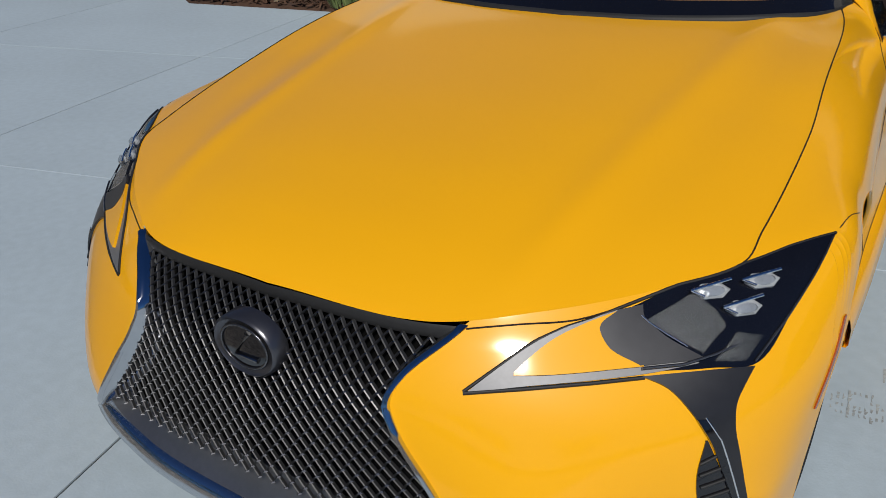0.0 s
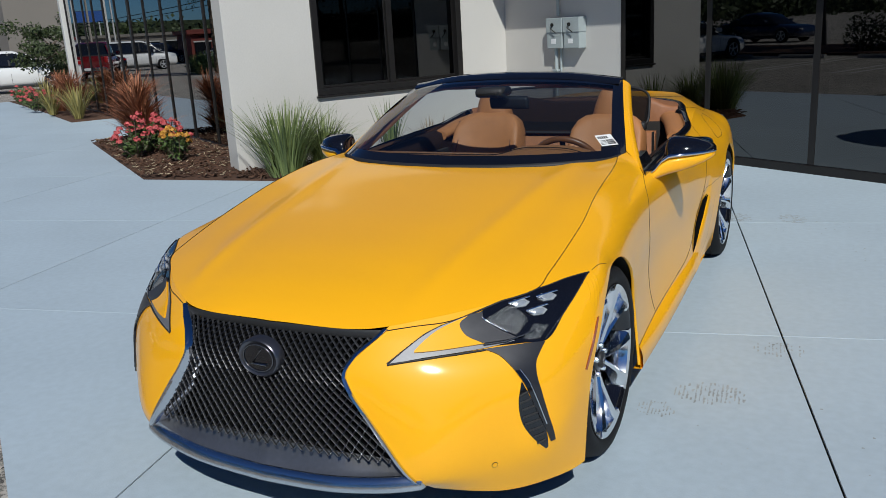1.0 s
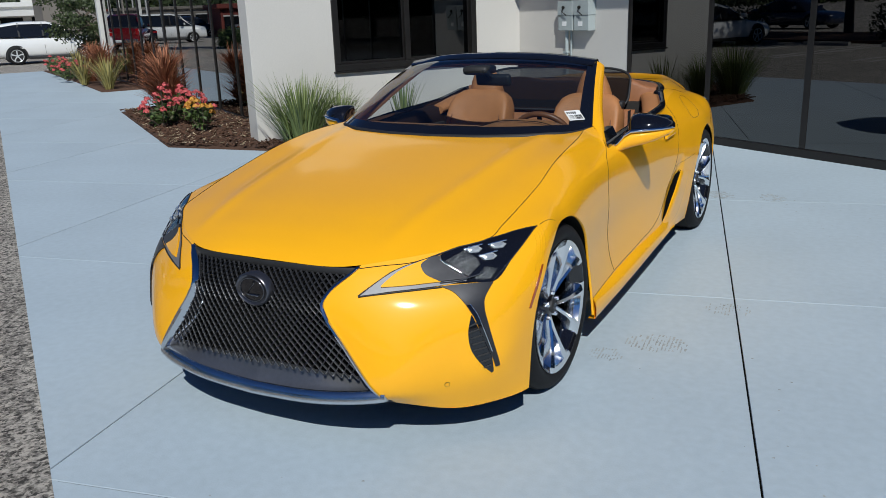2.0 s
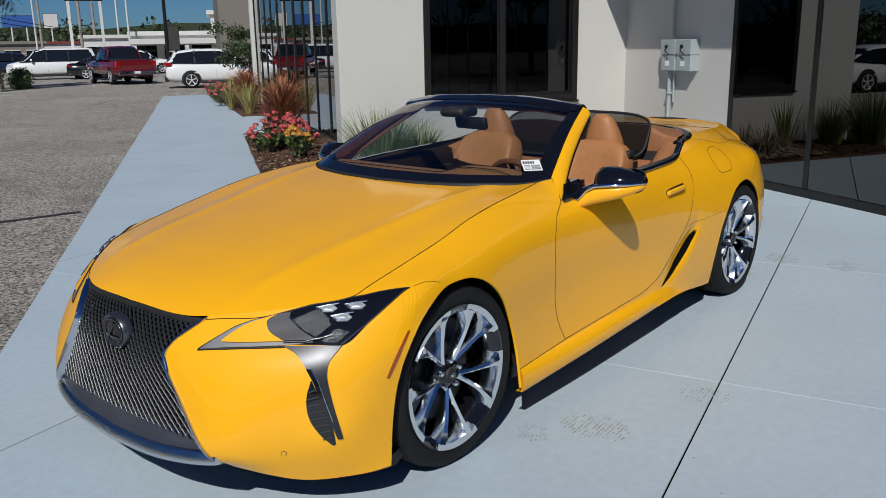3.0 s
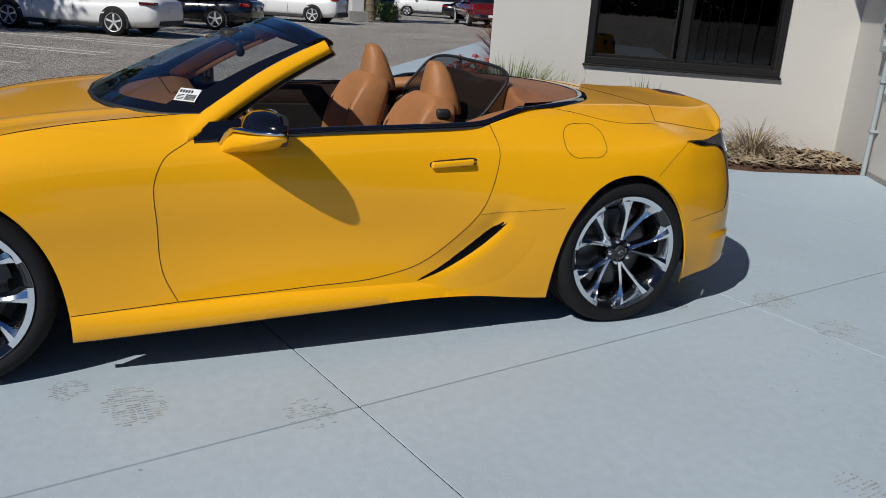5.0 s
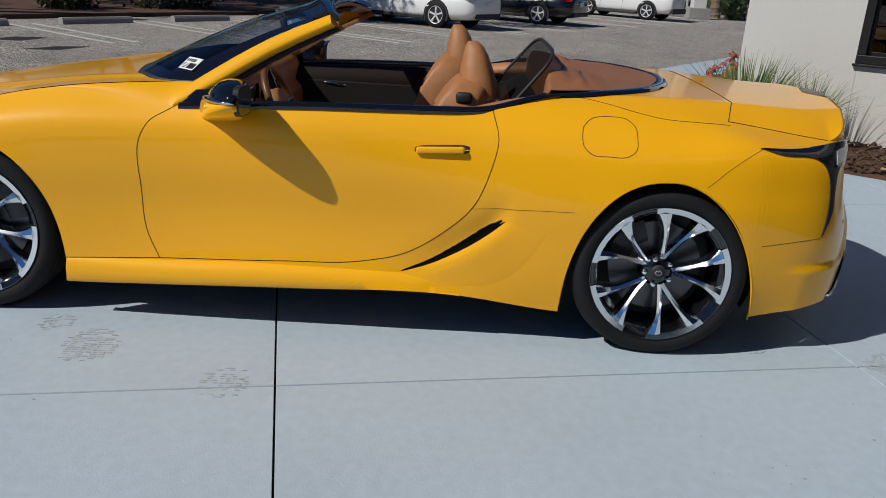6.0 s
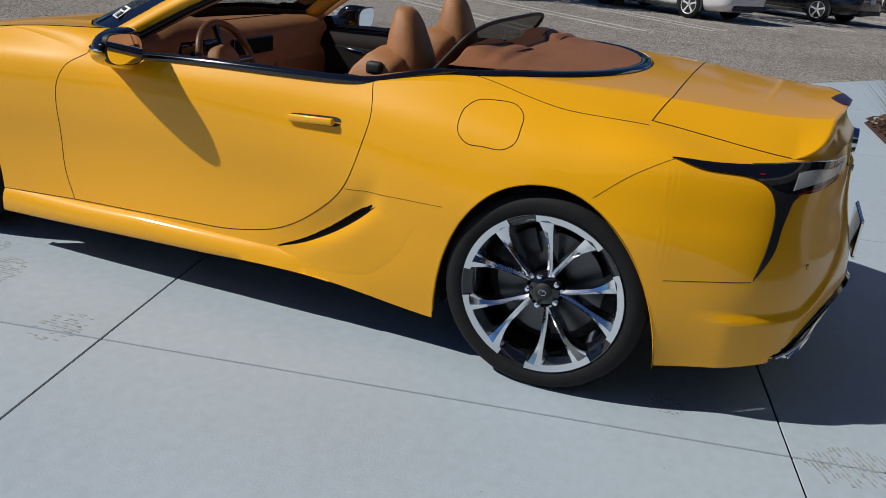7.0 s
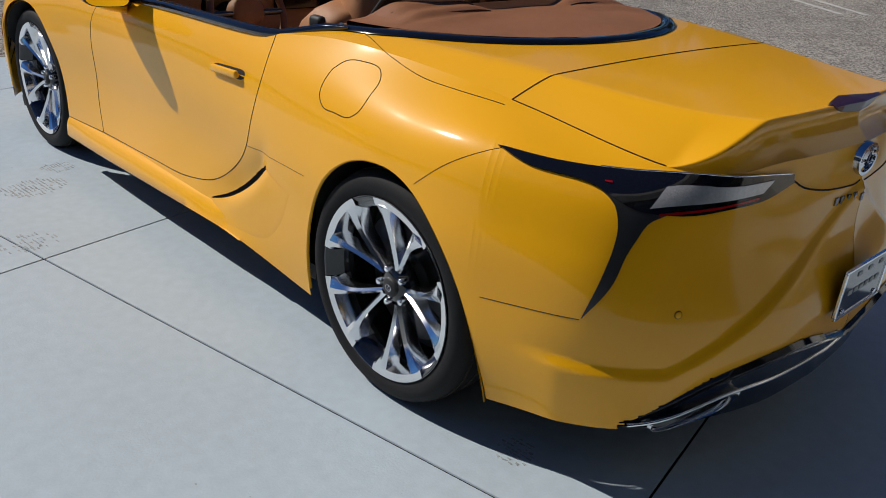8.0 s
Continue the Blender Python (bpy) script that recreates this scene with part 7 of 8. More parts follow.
    for f, k in ((-.02, .35), (-.012, .72), (0, .95), (.03, 1), (.5, 1), (.96, 1), (.99, .95), (1.006, .72), (1.014, .35)):
        p, _ = lay((.900, 1.842 + .188 * f, .807 + .011 * f), .011 + .008 * f - .008 * (1 - k))
        rings.append([p + Vector((.009 * k * math.copysign(abs(math.cos(q * math.tau / 16)) ** .7, math.cos(q * math.tau / 16)), 0, .0138 * k * math.copysign(abs(math.sin(q * math.tau / 16)) ** .7, math.sin(q * math.tau / 16)))) for q in range(16)])
    side_part("handle_bar", loft(rings), PAINT, hd, s, "yellow pull handle")

    # --- tail lamps
    tl = new("tail_lamp")
    tl.parent = car
    tl["label"] = "dark L-shaped tail lamp with a clear reflector band"
    side_part("tail_housing", patch([(.855, 3.210, .893), (.847, 3.292, .874), (.781, 3.452, .857), (.735, 3.560, .815), (.66, 3.625, .808), (.54, 3.690, .822), (.43, 3.722, .836), (.335, 3.735, .867)],
                                    [(.855, 3.210, .895), (.806, 3.335, .889), (.728, 3.460, .888), (.665, 3.545, .893), (.60, 3.62, .895), (.50, 3.675, .898), (.42, 3.70, .892), (.332, 3.716, .886)], 50, 8, .006), PIANO, tl, s, "smoked black lamp")
    side_part("tail_fang", patch([(.775, 3.470, .856), (.766, 3.520, .818), (.774, 3.543, .770), (.790, 3.550, .720), (.808, 3.549, .670), (.841, 3.527, .541)],
                                 [(.680, 3.614, .812), (.728, 3.594, .788), (.752, 3.587, .752), (.770, 3.580, .717), (.796, 3.570, .640), (.843, 3.529, .541)], 36, 8, .005), GUNMETAL, tl, s, "dark grey fang")
    side_part("reflector", patch([(.715, 3.582, .822), (.60, 3.648, .837), (.443, 3.703, .852)], [(.668, 3.588, .868), (.55, 3.655, .874), (.405, 3.704, .880)], 24, 4, .009), LAMPBAND, tl, s, "bright reflector band")
    side_part("red_lens", patch([(.758, 3.475, .862), (.748, 3.49, .861)], [(.758, 3.475, .868), (.748, 3.49, .868)], 4, 2, .0085), RED, tl, s, "red lens strip")
    side_part("red_lens", patch([(.70, 3.598, .806), (.58, 3.665, .822), (.45, 3.705, .838)], [(.70, 3.598, .812), (.58, 3.665, .828), (.45, 3.705, .844)], 16, 2, .0075), RED, tl, s, "red lens strip")
    side_part("lamp_edge", tube(lay_line([(.74, 3.445, .890), (.665, 3.55, .895), (.60, 3.62, .897), (.50, 3.675, .90), (.345, 3.715, .888)], 30, .007), .0022, 6), ALLOY, tl, s)
    side_part("parking_sensor", disc_on((.657, 3.672, .565), .0105, .0105, .0005, .0015), SEAM, car, s)
    side_part("sensor_face", disc_on((.657, 3.672, .565), .009, .009, .001, .002), PAINT, car, s)
    # --- boot lid gaps
    part("boot_gap", tube([(x * s, y, z + .001) for x, y, z in [(rail_x(y), y, rail_z(y)) for y in np.linspace(3.11, 3.56, 26)]], .0015, 6), SEAM, boot, "", True)
    part("boot_gap", tube(lay_line([(.335, 3.722, .874), (.30, 3.735, .852), (.236, 3.750, .835), (.10, 3.765, .82), (0, 3.768, .817)], 20, .0) if s > 0 else [(-p.x, p.y, p.z) for p in lay_line([(.335, 3.722, .874), (.30, 3.735, .852), (.236, 3.750, .835), (.10, 3.765, .82), (0, 3.768, .817)], 20, .0)], .0026, 6), SEAM, boot, "", True)
    gap = hermite(np.array((0, .10, .34, .48, .63, .78)), np.array(((.716, 2.400), (.722, 2.470), (.776, 2.678), (.790, 2.822), (.772, 2.965), (.738, 3.110))), np.linspace(0, .78, 40))
    part("deck_gap", tube([Vector((p.x * s, p.y, p.z + .0006)) for p in (top_skin(float(x), float(y)) for x, y in gap)], .0011, 6), SEAM, panels["rear_quarter", s], "", True)
gap_y = lambda x: 3.148 - .038 * max(0.0, (abs(x) - .585) / (rail_x(3.11) - .585))
part("boot_gap", tube([(x, gap_y(x), deck_z(x, gap_y(x)) + .0008) for x in np.linspace(-rail_x(3.11), rail_x(3.11), 80)], .0016, 6), SEAM, boot, "", True)

# --- rear: badge, ducktail insert, plate, diffuser and exhausts
ry = lay((0, 3.74, .875), 0)[0].y
rb = part("rear_badge", loft([[Vector((a * math.cos(q * math.tau / 36), ry + d, .888 + b * math.sin(q * math.tau / 36))) for q in range(36)] for a, b, d in ((.062, .048, -.01), (.060, .046, .010), (.050, .037, .010), (.048, .035, .002))]), CHROME, boot, "chrome ring badge with a plain mark", True)
part("badge_mark", tube([(-.010, ry + .010, .910), (.014, ry + .010, .876), (-.022, ry + .010, .876)], .004, 8), CHROME, rb, "", True)
for k, (w_, g) in enumerate(((.022, 0), (.026, .03), (.02, .062), (.02, .088), (.02, .114))):
    q, nn = lay((.13 - g, 3.79, .785), .001)
    part("model_mark", box((q.x - w_, q.y - .003, q.z - .011), (q.x - .004, q.y + .004, q.z + .011), .001), SMOKE, boot)
bm = bmesh.new()
rings = []
for x in np.linspace(-.15, .15, 31):
    k = abs(x) / .15
    y = float(np.interp(abs(x), top_rail[::-1][:200, 0], top_rail[::-1][:200, 1])) - .040
    z = deck_z(x, y) + .006
    h = .026 * max(0.0, 1 - k ** 3)
    rings.append([Vector((x, y - .07 * (1 - .7 * k), z - .004)), Vector((x, y - .006, z + .004)), Vector((x, y + .006, z - .001)), Vector((x, y - .002, z - h - .003)), Vector((x, y - .03, z - h * .6 - .01))])
loft(rings, True, True, bm)
part("high_brake_lamp", bm, surface("dark_violet_lens", (0.035, 0.008, 0.022), rough=0.3, vary=0.1, coat=0.15), boot, "dark smoked high-level brake lamp", True)
py = lay((0, 3.84, .50), 0)[0].y + .012
plate = part("number_plate", box((-.150, py - .004, .474), (.150, py + .006, .618), .004), PIANO, car, "dark dealer plate in a chrome frame")
bm = bmesh.new()
for lo, hi in (((-.154, py, .470), (.154, py + .010, .479)), ((-.154, py, .614), (.154, py + .010, .622)), ((-.154, py, .479), (-.146, py + .010, .614)), ((.146, py, .479), (.154, py + .010, .614))):
    add_box(bm, lo, hi, .002)
part("plate_frame", bm, ALLOY, plate, "chrome plate frame")
for k in range(2):
    for j in range(6 if k else 3):
        part("plate_bar", box((-.11 + j * (.037 if k else .075), py + .006, .585 - k * .05), (-.085 + j * (.037 if k else .075), py + .008, .597 - k * .048)), GALV, plate)
for x in (-.11, .11):
    bm = lathe([(0, .004), (.008, .003), (.009, 0)], 12)
    bmesh.ops.transform(bm, matrix=pose(x, py + .007, .489, 0, 0, 90), verts=bm.verts)
    part("plate_screw", bm, ALLOY, plate, "", True)
bm = bmesh.new()
rings = []
for x in np.linspace(-.757, .757, 61):
    k = abs(x) / .757
    low = .262 + .004 * (1 - k)
    top_z = float(np.interp(k, DT_X, DT_Z))
    q, nn = lay((abs(x), 3.84 - .22 * k ** 3, top_z), .004)
    base = lay((abs(x), 3.84 - .22 * k ** 3, .30), 0)[0]
    rings.append([Vector((x, q.y, max(q.z, low))), Vector((x, q.y + .012, max(q.z - .012, low - .004))), Vector((x, base.y - .015, (q.z + low) / 2 - .02)), Vector((x, base.y - .005, low - .05 + .03 * k)), Vector((x, base.y - .30, low - .07 + .05 * k)), Vector((x, base.y - .30, .30))])
loft(rings, True, True, bm)
diffuser = part("diffuser", bm, PIANO, car, "gloss black rear diffuser", True)
bm = bmesh.new()
pts = []
for x in np.linspace(-.745, .745, 50):
    k = abs(x) / .757
    b = lay((abs(x), 3.84 - .22 * k ** 3, .30), 0)[0]
    z = float(curve([(0, .305), (.4, .315), (.7, .305), (.9, .270), (1, .250)], k)[0, 0])
    pts.append((x, b.y + .012, z))
part("diffuser_trim", tube(pts, .006, 8), ALLOY, diffuser, "chrome strip along the diffuser", True)
for s in (1, -1):
    outer, inner_ = [], []
    for q in range(28):
        a = q * math.tau / 28
        cx, sx = math.cos(a), math.sin(a)
        x = s * (.555 + .135 * math.copysign(abs(cx) ** .6, cx))
        z = .272 + .026 * math.copysign(abs(sx) ** .8, sx) - .030 * cx
        y = lay((abs(x), 3.84 - .22 * (abs(x) / .757) ** 3, .30), 0)[0].y + .006
        outer.append((x, y, z))
        inner_.append((s * .555 + (x - s * .555) * .88, y - .01, .272 + (z - .272) * .78))
    bm = loft([[Vector((x, y - .16, z)) for x, y, z in outer], [Vector(p) for p in outer], [Vector(p) for p in inner_], [Vector((x, y - .12, z)) for x, y, z in inner_]], True, True)
    ex = part("exhaust_tip", bm, CHROME, car, "chrome trapezoid exhaust outlet", True)
    part("exhaust_bore", loft([[Vector((x, y - .02, z)) for x, y, z in inner_], [Vector((s * .555 + (x - s * .555) * .9, y - .11, z)) for x, y, z in inner_]], True, True), MATTE_BLACK, ex, "", True)


# ---------------------------------------------------------------- windscreen, pillars, header
WT = [(0, (0, 1.355, 1.338)), (.5, (.32, 1.375, 1.328)), (1, (.598, 1.440, 1.290))]


def screen_point(s, f):
    b, t = curve(WB, abs(s))[0], curve(WT, abs(s))[0]
    p = b * (1 - f) + t * f
    p[2] += .030 * math.sin(math.pi * f) * (1 - .4 * abs(s))
    p[1] -= .012 * math.sin(math.pi * f)
    return Vector((math.copysign(p[0], s) if s else 0, p[1], p[2]))


ns, nf = 72, 40
grid = [[screen_point(-1 + 2 * i / ns, j / nf) for i in range(ns + 1)] for j in range(nf + 1)]
verts = [p for r in grid for p in r]
clear, dark = [], []
for j in range(nf):
    for i in range(ns):
        s_, f_ = abs(-1 + 2 * (i + .5) / ns), (j + .5) / nf
        q = (j * (ns + 1) + i, j * (ns + 1) + i + 1, (j + 1) * (ns + 1) + i + 1, (j + 1) * (ns + 1) + i)
        edge = f_ < .065 or f_ > .88 or s_ > .93 or (s_ > .86 and f_ < .12)
        (dark if edge else clear).append(q)
ws = obj("windscreen", verts, clear, WSHIELD, car, "clear curved windscreen with a black border", smooth=True)
obj("windscreen_border", verts, dark, PIANO, ws, "black ceramic border", smooth=True)
# cowl: black scuttle between bonnet and glass
rings = []
for i in range(61):
    s_ = -1 + 2 * i / 60
    p = screen_point(s_, 0)
    k = abs(s_)
    rings.append([p + Vector((0, .02, .004)), p + Vector((0, -.012 + .0 * k, -.002)), p + Vector((0, -.016, -.010)), p + Vector((0, -.020, -.05)), p + Vector((0, .02, -.05))])
part("scuttle", loft(rings), MATTE_BLACK, car, "black scuttle panel under the glass", True)
# screen pillars: one yellow skin from the wing up along the glass, tan lining inside
PILLAR_OFF = [(0, (.098, -.066, -.093)), (.12, (.078, -.038, -.082)), (.3, (.054, -.006, -.066)), (.6, (.042, .008, -.052)), (1, (.038, .012, -.036))]
for s in (1, -1):
    wing, pillar, lining, rubber = [], [], [], []
    foot_o = Vector((.750 + .098, .915 - .066, 1.0 - .093))
    for y in np.linspace(.242, .845, 40):
        f0 = max(0, (y - .362) / .483)
        a = Vector((rail_x(y), y, rail_z(y) - .002))
        g = Vector((edge_x(min(y, .826)), min(y, .826) if y < .8 else y, edge_z(min(y, .826)) - .0005))
        if y > .826:
            e_ = (y - .826) / .019
            g = Vector(HOOD_END).lerp(screen_point(1, 0), min(1, e_)) + Vector((0, 0, -.001))
        if y > .8:
            a = a.lerp(foot_o, (y - .8) / .045)
        row = []
        for f in np.linspace(0, 1, 11):
            p = a.lerp(g, f)
            h_ = math.sin(math.pi * f) * .012 * f0
            row.append(Vector((s * (p.x + h_ * .5), p.y, p.z + h_)))
        wing.append(row)
    part("wing_top", loft(wing, False, False), PAINT, panels["front_fender", s], "", True)
    for f in np.linspace(0, 1, 36):
        i_ = screen_point(1, f) + Vector((-.002, 0, .002 - .006 * min(1, f * 4)))
        o_ = screen_point(1, f) + Vector(curve(PILLAR_OFF, f)[0])
        up_ = Vector((.70, -.25, .50)).normalized() if f > .15 else Vector((.45 + f * 1.6, -.25, .65 - f)).normalized()
        h_ = .012 - .003 * f
        ring = [i_.lerp(o_, q) + up_ * h_ * math.sin(math.pi * min(1, q * .9 + .05)) ** .7 for q in np.linspace(0, 1, 9)]
        ring += [o_ + Vector((-.012, .016, -.016)), o_ + Vector((-.032, .020, -.016)), i_ + Vector((-.004, .022, -.030))]
        pillar.append([Vector((s * v.x, v.y, v.z)) for v in ring])
        c = o_
        lining.append([Vector((s * (c.x + q[0]), c.y + q[1], c.z + q[2])) for q in ((-.034, .014, -.014), (-.044, .020, -.004), (-.056, .034, -.010), (-.050, .044, -.026), (-.040, .034, -.030))])
        rubber.append([Vector((s * (c.x + q[0]), c.y + q[1], c.z + q[2])) for q in ((-.010, .012, -.010), (-.012, .026, -.024), (-.034, .032, -.026), (-.034, .016, -.012))])
    pl = part("screen_pillar", loft(pillar), PAINT, car, "yellow windscreen pillar", True)
    part("pillar_lining", loft(lining[3:]), LEATHER, pl, "tan pillar lining", True)
    part("pillar_seal", loft(rubber[2:]), RUBBER, pl, "black rubber seal", True)
    part("pillar_gap", tube([Vector((s * v.x, v.y, v.z)) for v in [screen_point(1, 0).lerp(foot_o, q) + Vector((.45, -.25, .65)) * .012 * math.sin(math.pi * q) ** .7 for q in np.linspace(0, 1, 9)]], .0014, 6), SEAM, pl, "", True)
    # black corner under the pillar
    bm = bmesh.new()
    cap = [(s * .846, .850, .900), (s * .850, 1.06, .918), (s * .815, 1.055, .985), (s * .812, .935, .975)]
    a = [bm.verts.new(p) for p in cap]
    b = [bm.verts.new((x - s * .03, y, z)) for x, y, z in cap]
    bm.faces.new(a), bm.faces.new(b[::-1])
    for i in range(4):
        bm.faces.new((a[i], a[(i + 1) % 4], b[(i + 1) % 4], b[i]))
    part("mirror_sail", bm, PIANO, car, "black corner panel at the mirror")
# header over the glass
rings, under = [], []
for i in range(41):
    s_ = -1 + 2 * i / 40
    p = screen_point(s_, 1)
    rings.append([p + Vector((0, a, b)) for a, b in ((-.075, -.020), (-.03, .004), (.008, .010), (.035, -.006), (.040, -.022), (.0, -.026))])
    under.append([p + Vector((0, a, b)) for a, b in ((-.055, -.050), (-.02, -.032), (.036, -.028), (.034, -.046), (-.03, -.062))])
part("header_rail", loft(rings), PIANO, car, "gloss black header rail", True)
part("header_lining", loft(under), LEATHER_D, car, "tan header lining", True)
for x, w_ in ((-.24, .13), (.30, .15)):
    part("sun_visor", box((x - w_, 1.33, 1.262), (x + w_, 1.43, 1.276), .006, None), LEATHER_D, car, "folded tan sun visor", True)
# inside mirror
im = part("rear_view_mirror", box((-.115, -.018, -.033), (.115, .018, .033), .014), MATTE_BLACK, car, "black rear-view mirror", True)
im.matrix_basis = pose(.07, 1.17, 1.205, 12, 0, -8)
part("mirror_stalk", tube([(0, -.015, .02), (-.01, -.04, .05), (-.02, -.07, .065)], .012, 8), MATTE_BLACK, im, "", True)
part("mirror_face", box((-.105, .0185, -.026), (.105, .020, .026)), MIRROR, im)
part("sensor_housing", box((-.10, 1.10, 1.235), (.06, 1.25, 1.285), .02), MATTE_BLACK, car, "black sensor housing behind the glass", True)
# papers on the windscreen
pp = screen_point(.900, .155)
st = part("window_sticker", box((-.046, -.036, .0), (.046, .036, .0012)), PAPER, car, "white stock label with printed bars")
n_ = (screen_point(.875, .2) - screen_point(.875, .05)).normalized()
tx = (screen_point(.92, .10) - screen_point(.83, .10)).normalized()
up = tx.cross(n_).normalized()
if up.z < 0:
    up = -up
my = up.cross(tx).normalized()
st.matrix_basis = Matrix(((tx.x, my.x, up.x, pp.x - .01), (tx.y, my.y, up.y, pp.y), (tx.z, my.z, up.z, pp.z + .008), (0, 0, 0, 1)))
for k in range(5):
    part("label_bar", box((-.040 + k * .012, .010, .0012), (-.032 + k * .012, .026, .0022)), INK, st)
for k in range(14):
    part("label_bar", box((-.004 + k * .0032, -.030, .0012), (-.0025 + k * .0032, .002, .0022)), INK, st)
for k in range(4):
    part("label_bar", box((-.040, -.028 + k * .008, .0012), (-.010, -.025 + k * .008, .0022)), INK, st)
# ---------------------------------------------------------------- door mirrors
for s in (1, -1):
    dm = new("door_mirror")
    dm.parent = car
    dm["label"] = "door mirror with black top, chrome strip and yellow base"
    def span(rows, e=.6, n=22):
        """Sections across the car: (x, y from, y to, z from, z to)."""
        out = []
        for x, y0, y1, z0, z1 in rows:
            ring = []
            for q in range(n):
                ca, sa = math.cos(q * math.tau / n), math.sin(q * math.tau / n)
                ring.append(Vector((s * x, (y0 + y1) / 2 + (y1 - y0) / 2 * math.copysign(abs(ca) ** e, ca), (z0 + z1) / 2 + (z1 - z0) / 2 * math.copysign(abs(sa) ** e, sa))))
            out.append(ring)
        return loft(out)

    def cap_rows(rows):
        """Sections with a raked front, a flat top and an upright back."""
        return loft([[Vector((s * x, y0 + (y1 - y0) * a, z0 + (z1 - z0) * b)) for a, b in ((0, 0), (.04, .35), (.16, .68), (.34, .90), (.55, .99), (.80, 1), (.95, .93), (1, .78), (1, 0))] for x, y0, y1, z0, z1 in rows])

    part("mirror_cap", cap_rows([(.900, 1.050, 1.160, .960, 1.020), (.908, 1.034, 1.168, .959, 1.040), (.935, 1.026, 1.172, .960, 1.046), (.99, 1.032, 1.175, .963, 1.043), (1.04, 1.054, 1.178, .966, 1.034), (1.085, 1.090, 1.180, .970, 1.019), (1.108, 1.122, 1.178, .974, 1.005), (1.118, 1.142, 1.168, .978, .994)]), PIANO, dm, "gloss black mirror cap", True)
    part("mirror_base", span([(.846, .965, 1.035, .858, .886), (.870, .970, 1.055, .862, .904), (.895, .985, 1.110, .870, .940), (.93, 1.00, 1.160, .880, .962), (.98, 1.018, 1.172, .893, .966), (1.03, 1.045, 1.178, .910, .968), (1.075, 1.078, 1.180, .930, .970), (1.105, 1.112, 1.176, .948, .972), (1.115, 1.135, 1.162, .958, .972)]), PAINT, dm, "yellow lower shell", True)
    part("mirror_strip", span([(.848, .958, 1.00, .888, .900), (.872, .964, 1.02, .902, .916), (.90, .978, 1.10, .936, .958), (.93, .994, 1.15, .952, .980), (.98, 1.010, 1.165, .957, .985), (1.03, 1.036, 1.172, .961, .986), (1.075, 1.070, 1.175, .965, .986), (1.108, 1.108, 1.172, .970, .985), (1.120, 1.134, 1.160, .974, .982)], .8), CHROME, dm, "chrome strip", True)
    part("mirror_foot", span([(.842, .975, 1.05, .886, .915), (.87, .985, 1.08, .900, .935), (.90, 1.00, 1.12, .930, .968)]), PIANO, dm, "gloss black mirror foot", True)
    ring0 = [Vector((s * (1.005 + .093 * math.copysign(abs(math.cos(q * math.tau / 28)) ** .55, math.cos(q * math.tau / 28))), 1.1815, .975 + .056 * math.copysign(abs(math.sin(q * math.tau / 28)) ** .6, math.sin(q * math.tau / 28)) + .010 * math.cos(q * math.tau / 28))) for q in range(28)]
    part("mirror_bezel", loft([[v + Vector((0, -.02, 0)) + (v - Vector((s * 1.005, 1.1815, .98))) * .06 for v in ring0], [v + (v - Vector((s * 1.005, 1.1815, .98))) * .05 for v in ring0], ring0], True, False), MATTE_BLACK, dm, "", True)
    part("mirror_pane", loft([[v + Vector((0, -.003, 0)) for v in ring0], [v + Vector((0, .0005, 0)) for v in ring0]]), MIRROR, dm, "mirror glass")

# ---------------------------------------------------------------- waist trim and roof cover
for s in (1, -1):
    keys = [(.846, .872, .909), (.850, 1.10, .927), (.850, 1.40, .944), (.846, 1.75, .955), (.838, 2.00, .963), (.822, 2.12, .972), (.790, 2.22, .996), (.758, 2.32, 1.022), (.738, 2.42, 1.040)]
    t = np.linspace(0, 1, len(keys))
    pts = hermite(t, np.array(keys), np.linspace(0, 1, 60))
    rings = []
    for p in pts:
        c = Vector((p[0] * s, p[1], p[2]))
        k = .12 + .88 * min(1, (2.42 - p[1]) / .11)
        rings.append([c + Vector((s * a * k, 0, b * k)) for a, b in ((.006, -.012), (.007, .004), (-.004, .014), (-.030, .014), (-.036, .0), (-.030, -.03))])
    part("waist_trim", loft(rings), PIANO, car, "gloss black waist moulding", True)


def cover_z(x, y):
    k = abs(x) / .76
    z = 1.048 + .034 * (1 - k ** 2) - .020 * max(0, (y - 2.45) / .5) ** 2
    roll = math.exp(-((abs(x) - .40) / .19) ** 6)
    for yc, w_, h in ((2.40, .050, .038), (2.485, .045, .024)):
        z += h * roll * math.exp(-((y - yc) / w_) ** 4)
    return z + .010 * roll * math.exp(-((y - 2.56) / .05) ** 2)


ycs = np.concatenate([[2.352], np.linspace(2.36, COVER_Y1 - .035, 59)])
verts, faces = [], []
for y in ycs:
    g = cover_x(y + .035) - .028 if cover_x(y + .035) > .05 else .02
    for i in range(41):
        x = g * (-1 + 2 * i / 40)
        drop = .13 if y == ycs[0] else .016 if y == ycs[1] else 0
        verts.append((x, y, cover_z(x, y) - drop + .004 * noise.noise(Vector((x * 6, y * 6, 3)))))
faces = [(j * 41 + i, j * 41 + i + 1, (j + 1) * 41 + i + 1, (j + 1) * 41 + i) for j in range(59) for i in range(40)]
roof_cover = obj("roof_cover", verts, faces, LEATHER_D, car, "tan cover over the folded roof", smooth=True)
# black rim round the cover
pts = []
for a in np.linspace(-1, 1, 81):
    y = 2.36 + (COVER_Y1 - 2.36) * (1 - abs(a) ** 2.6)
    x = math.copysign(cover_x(y), a)
    pts.append((x, y))
rings = []
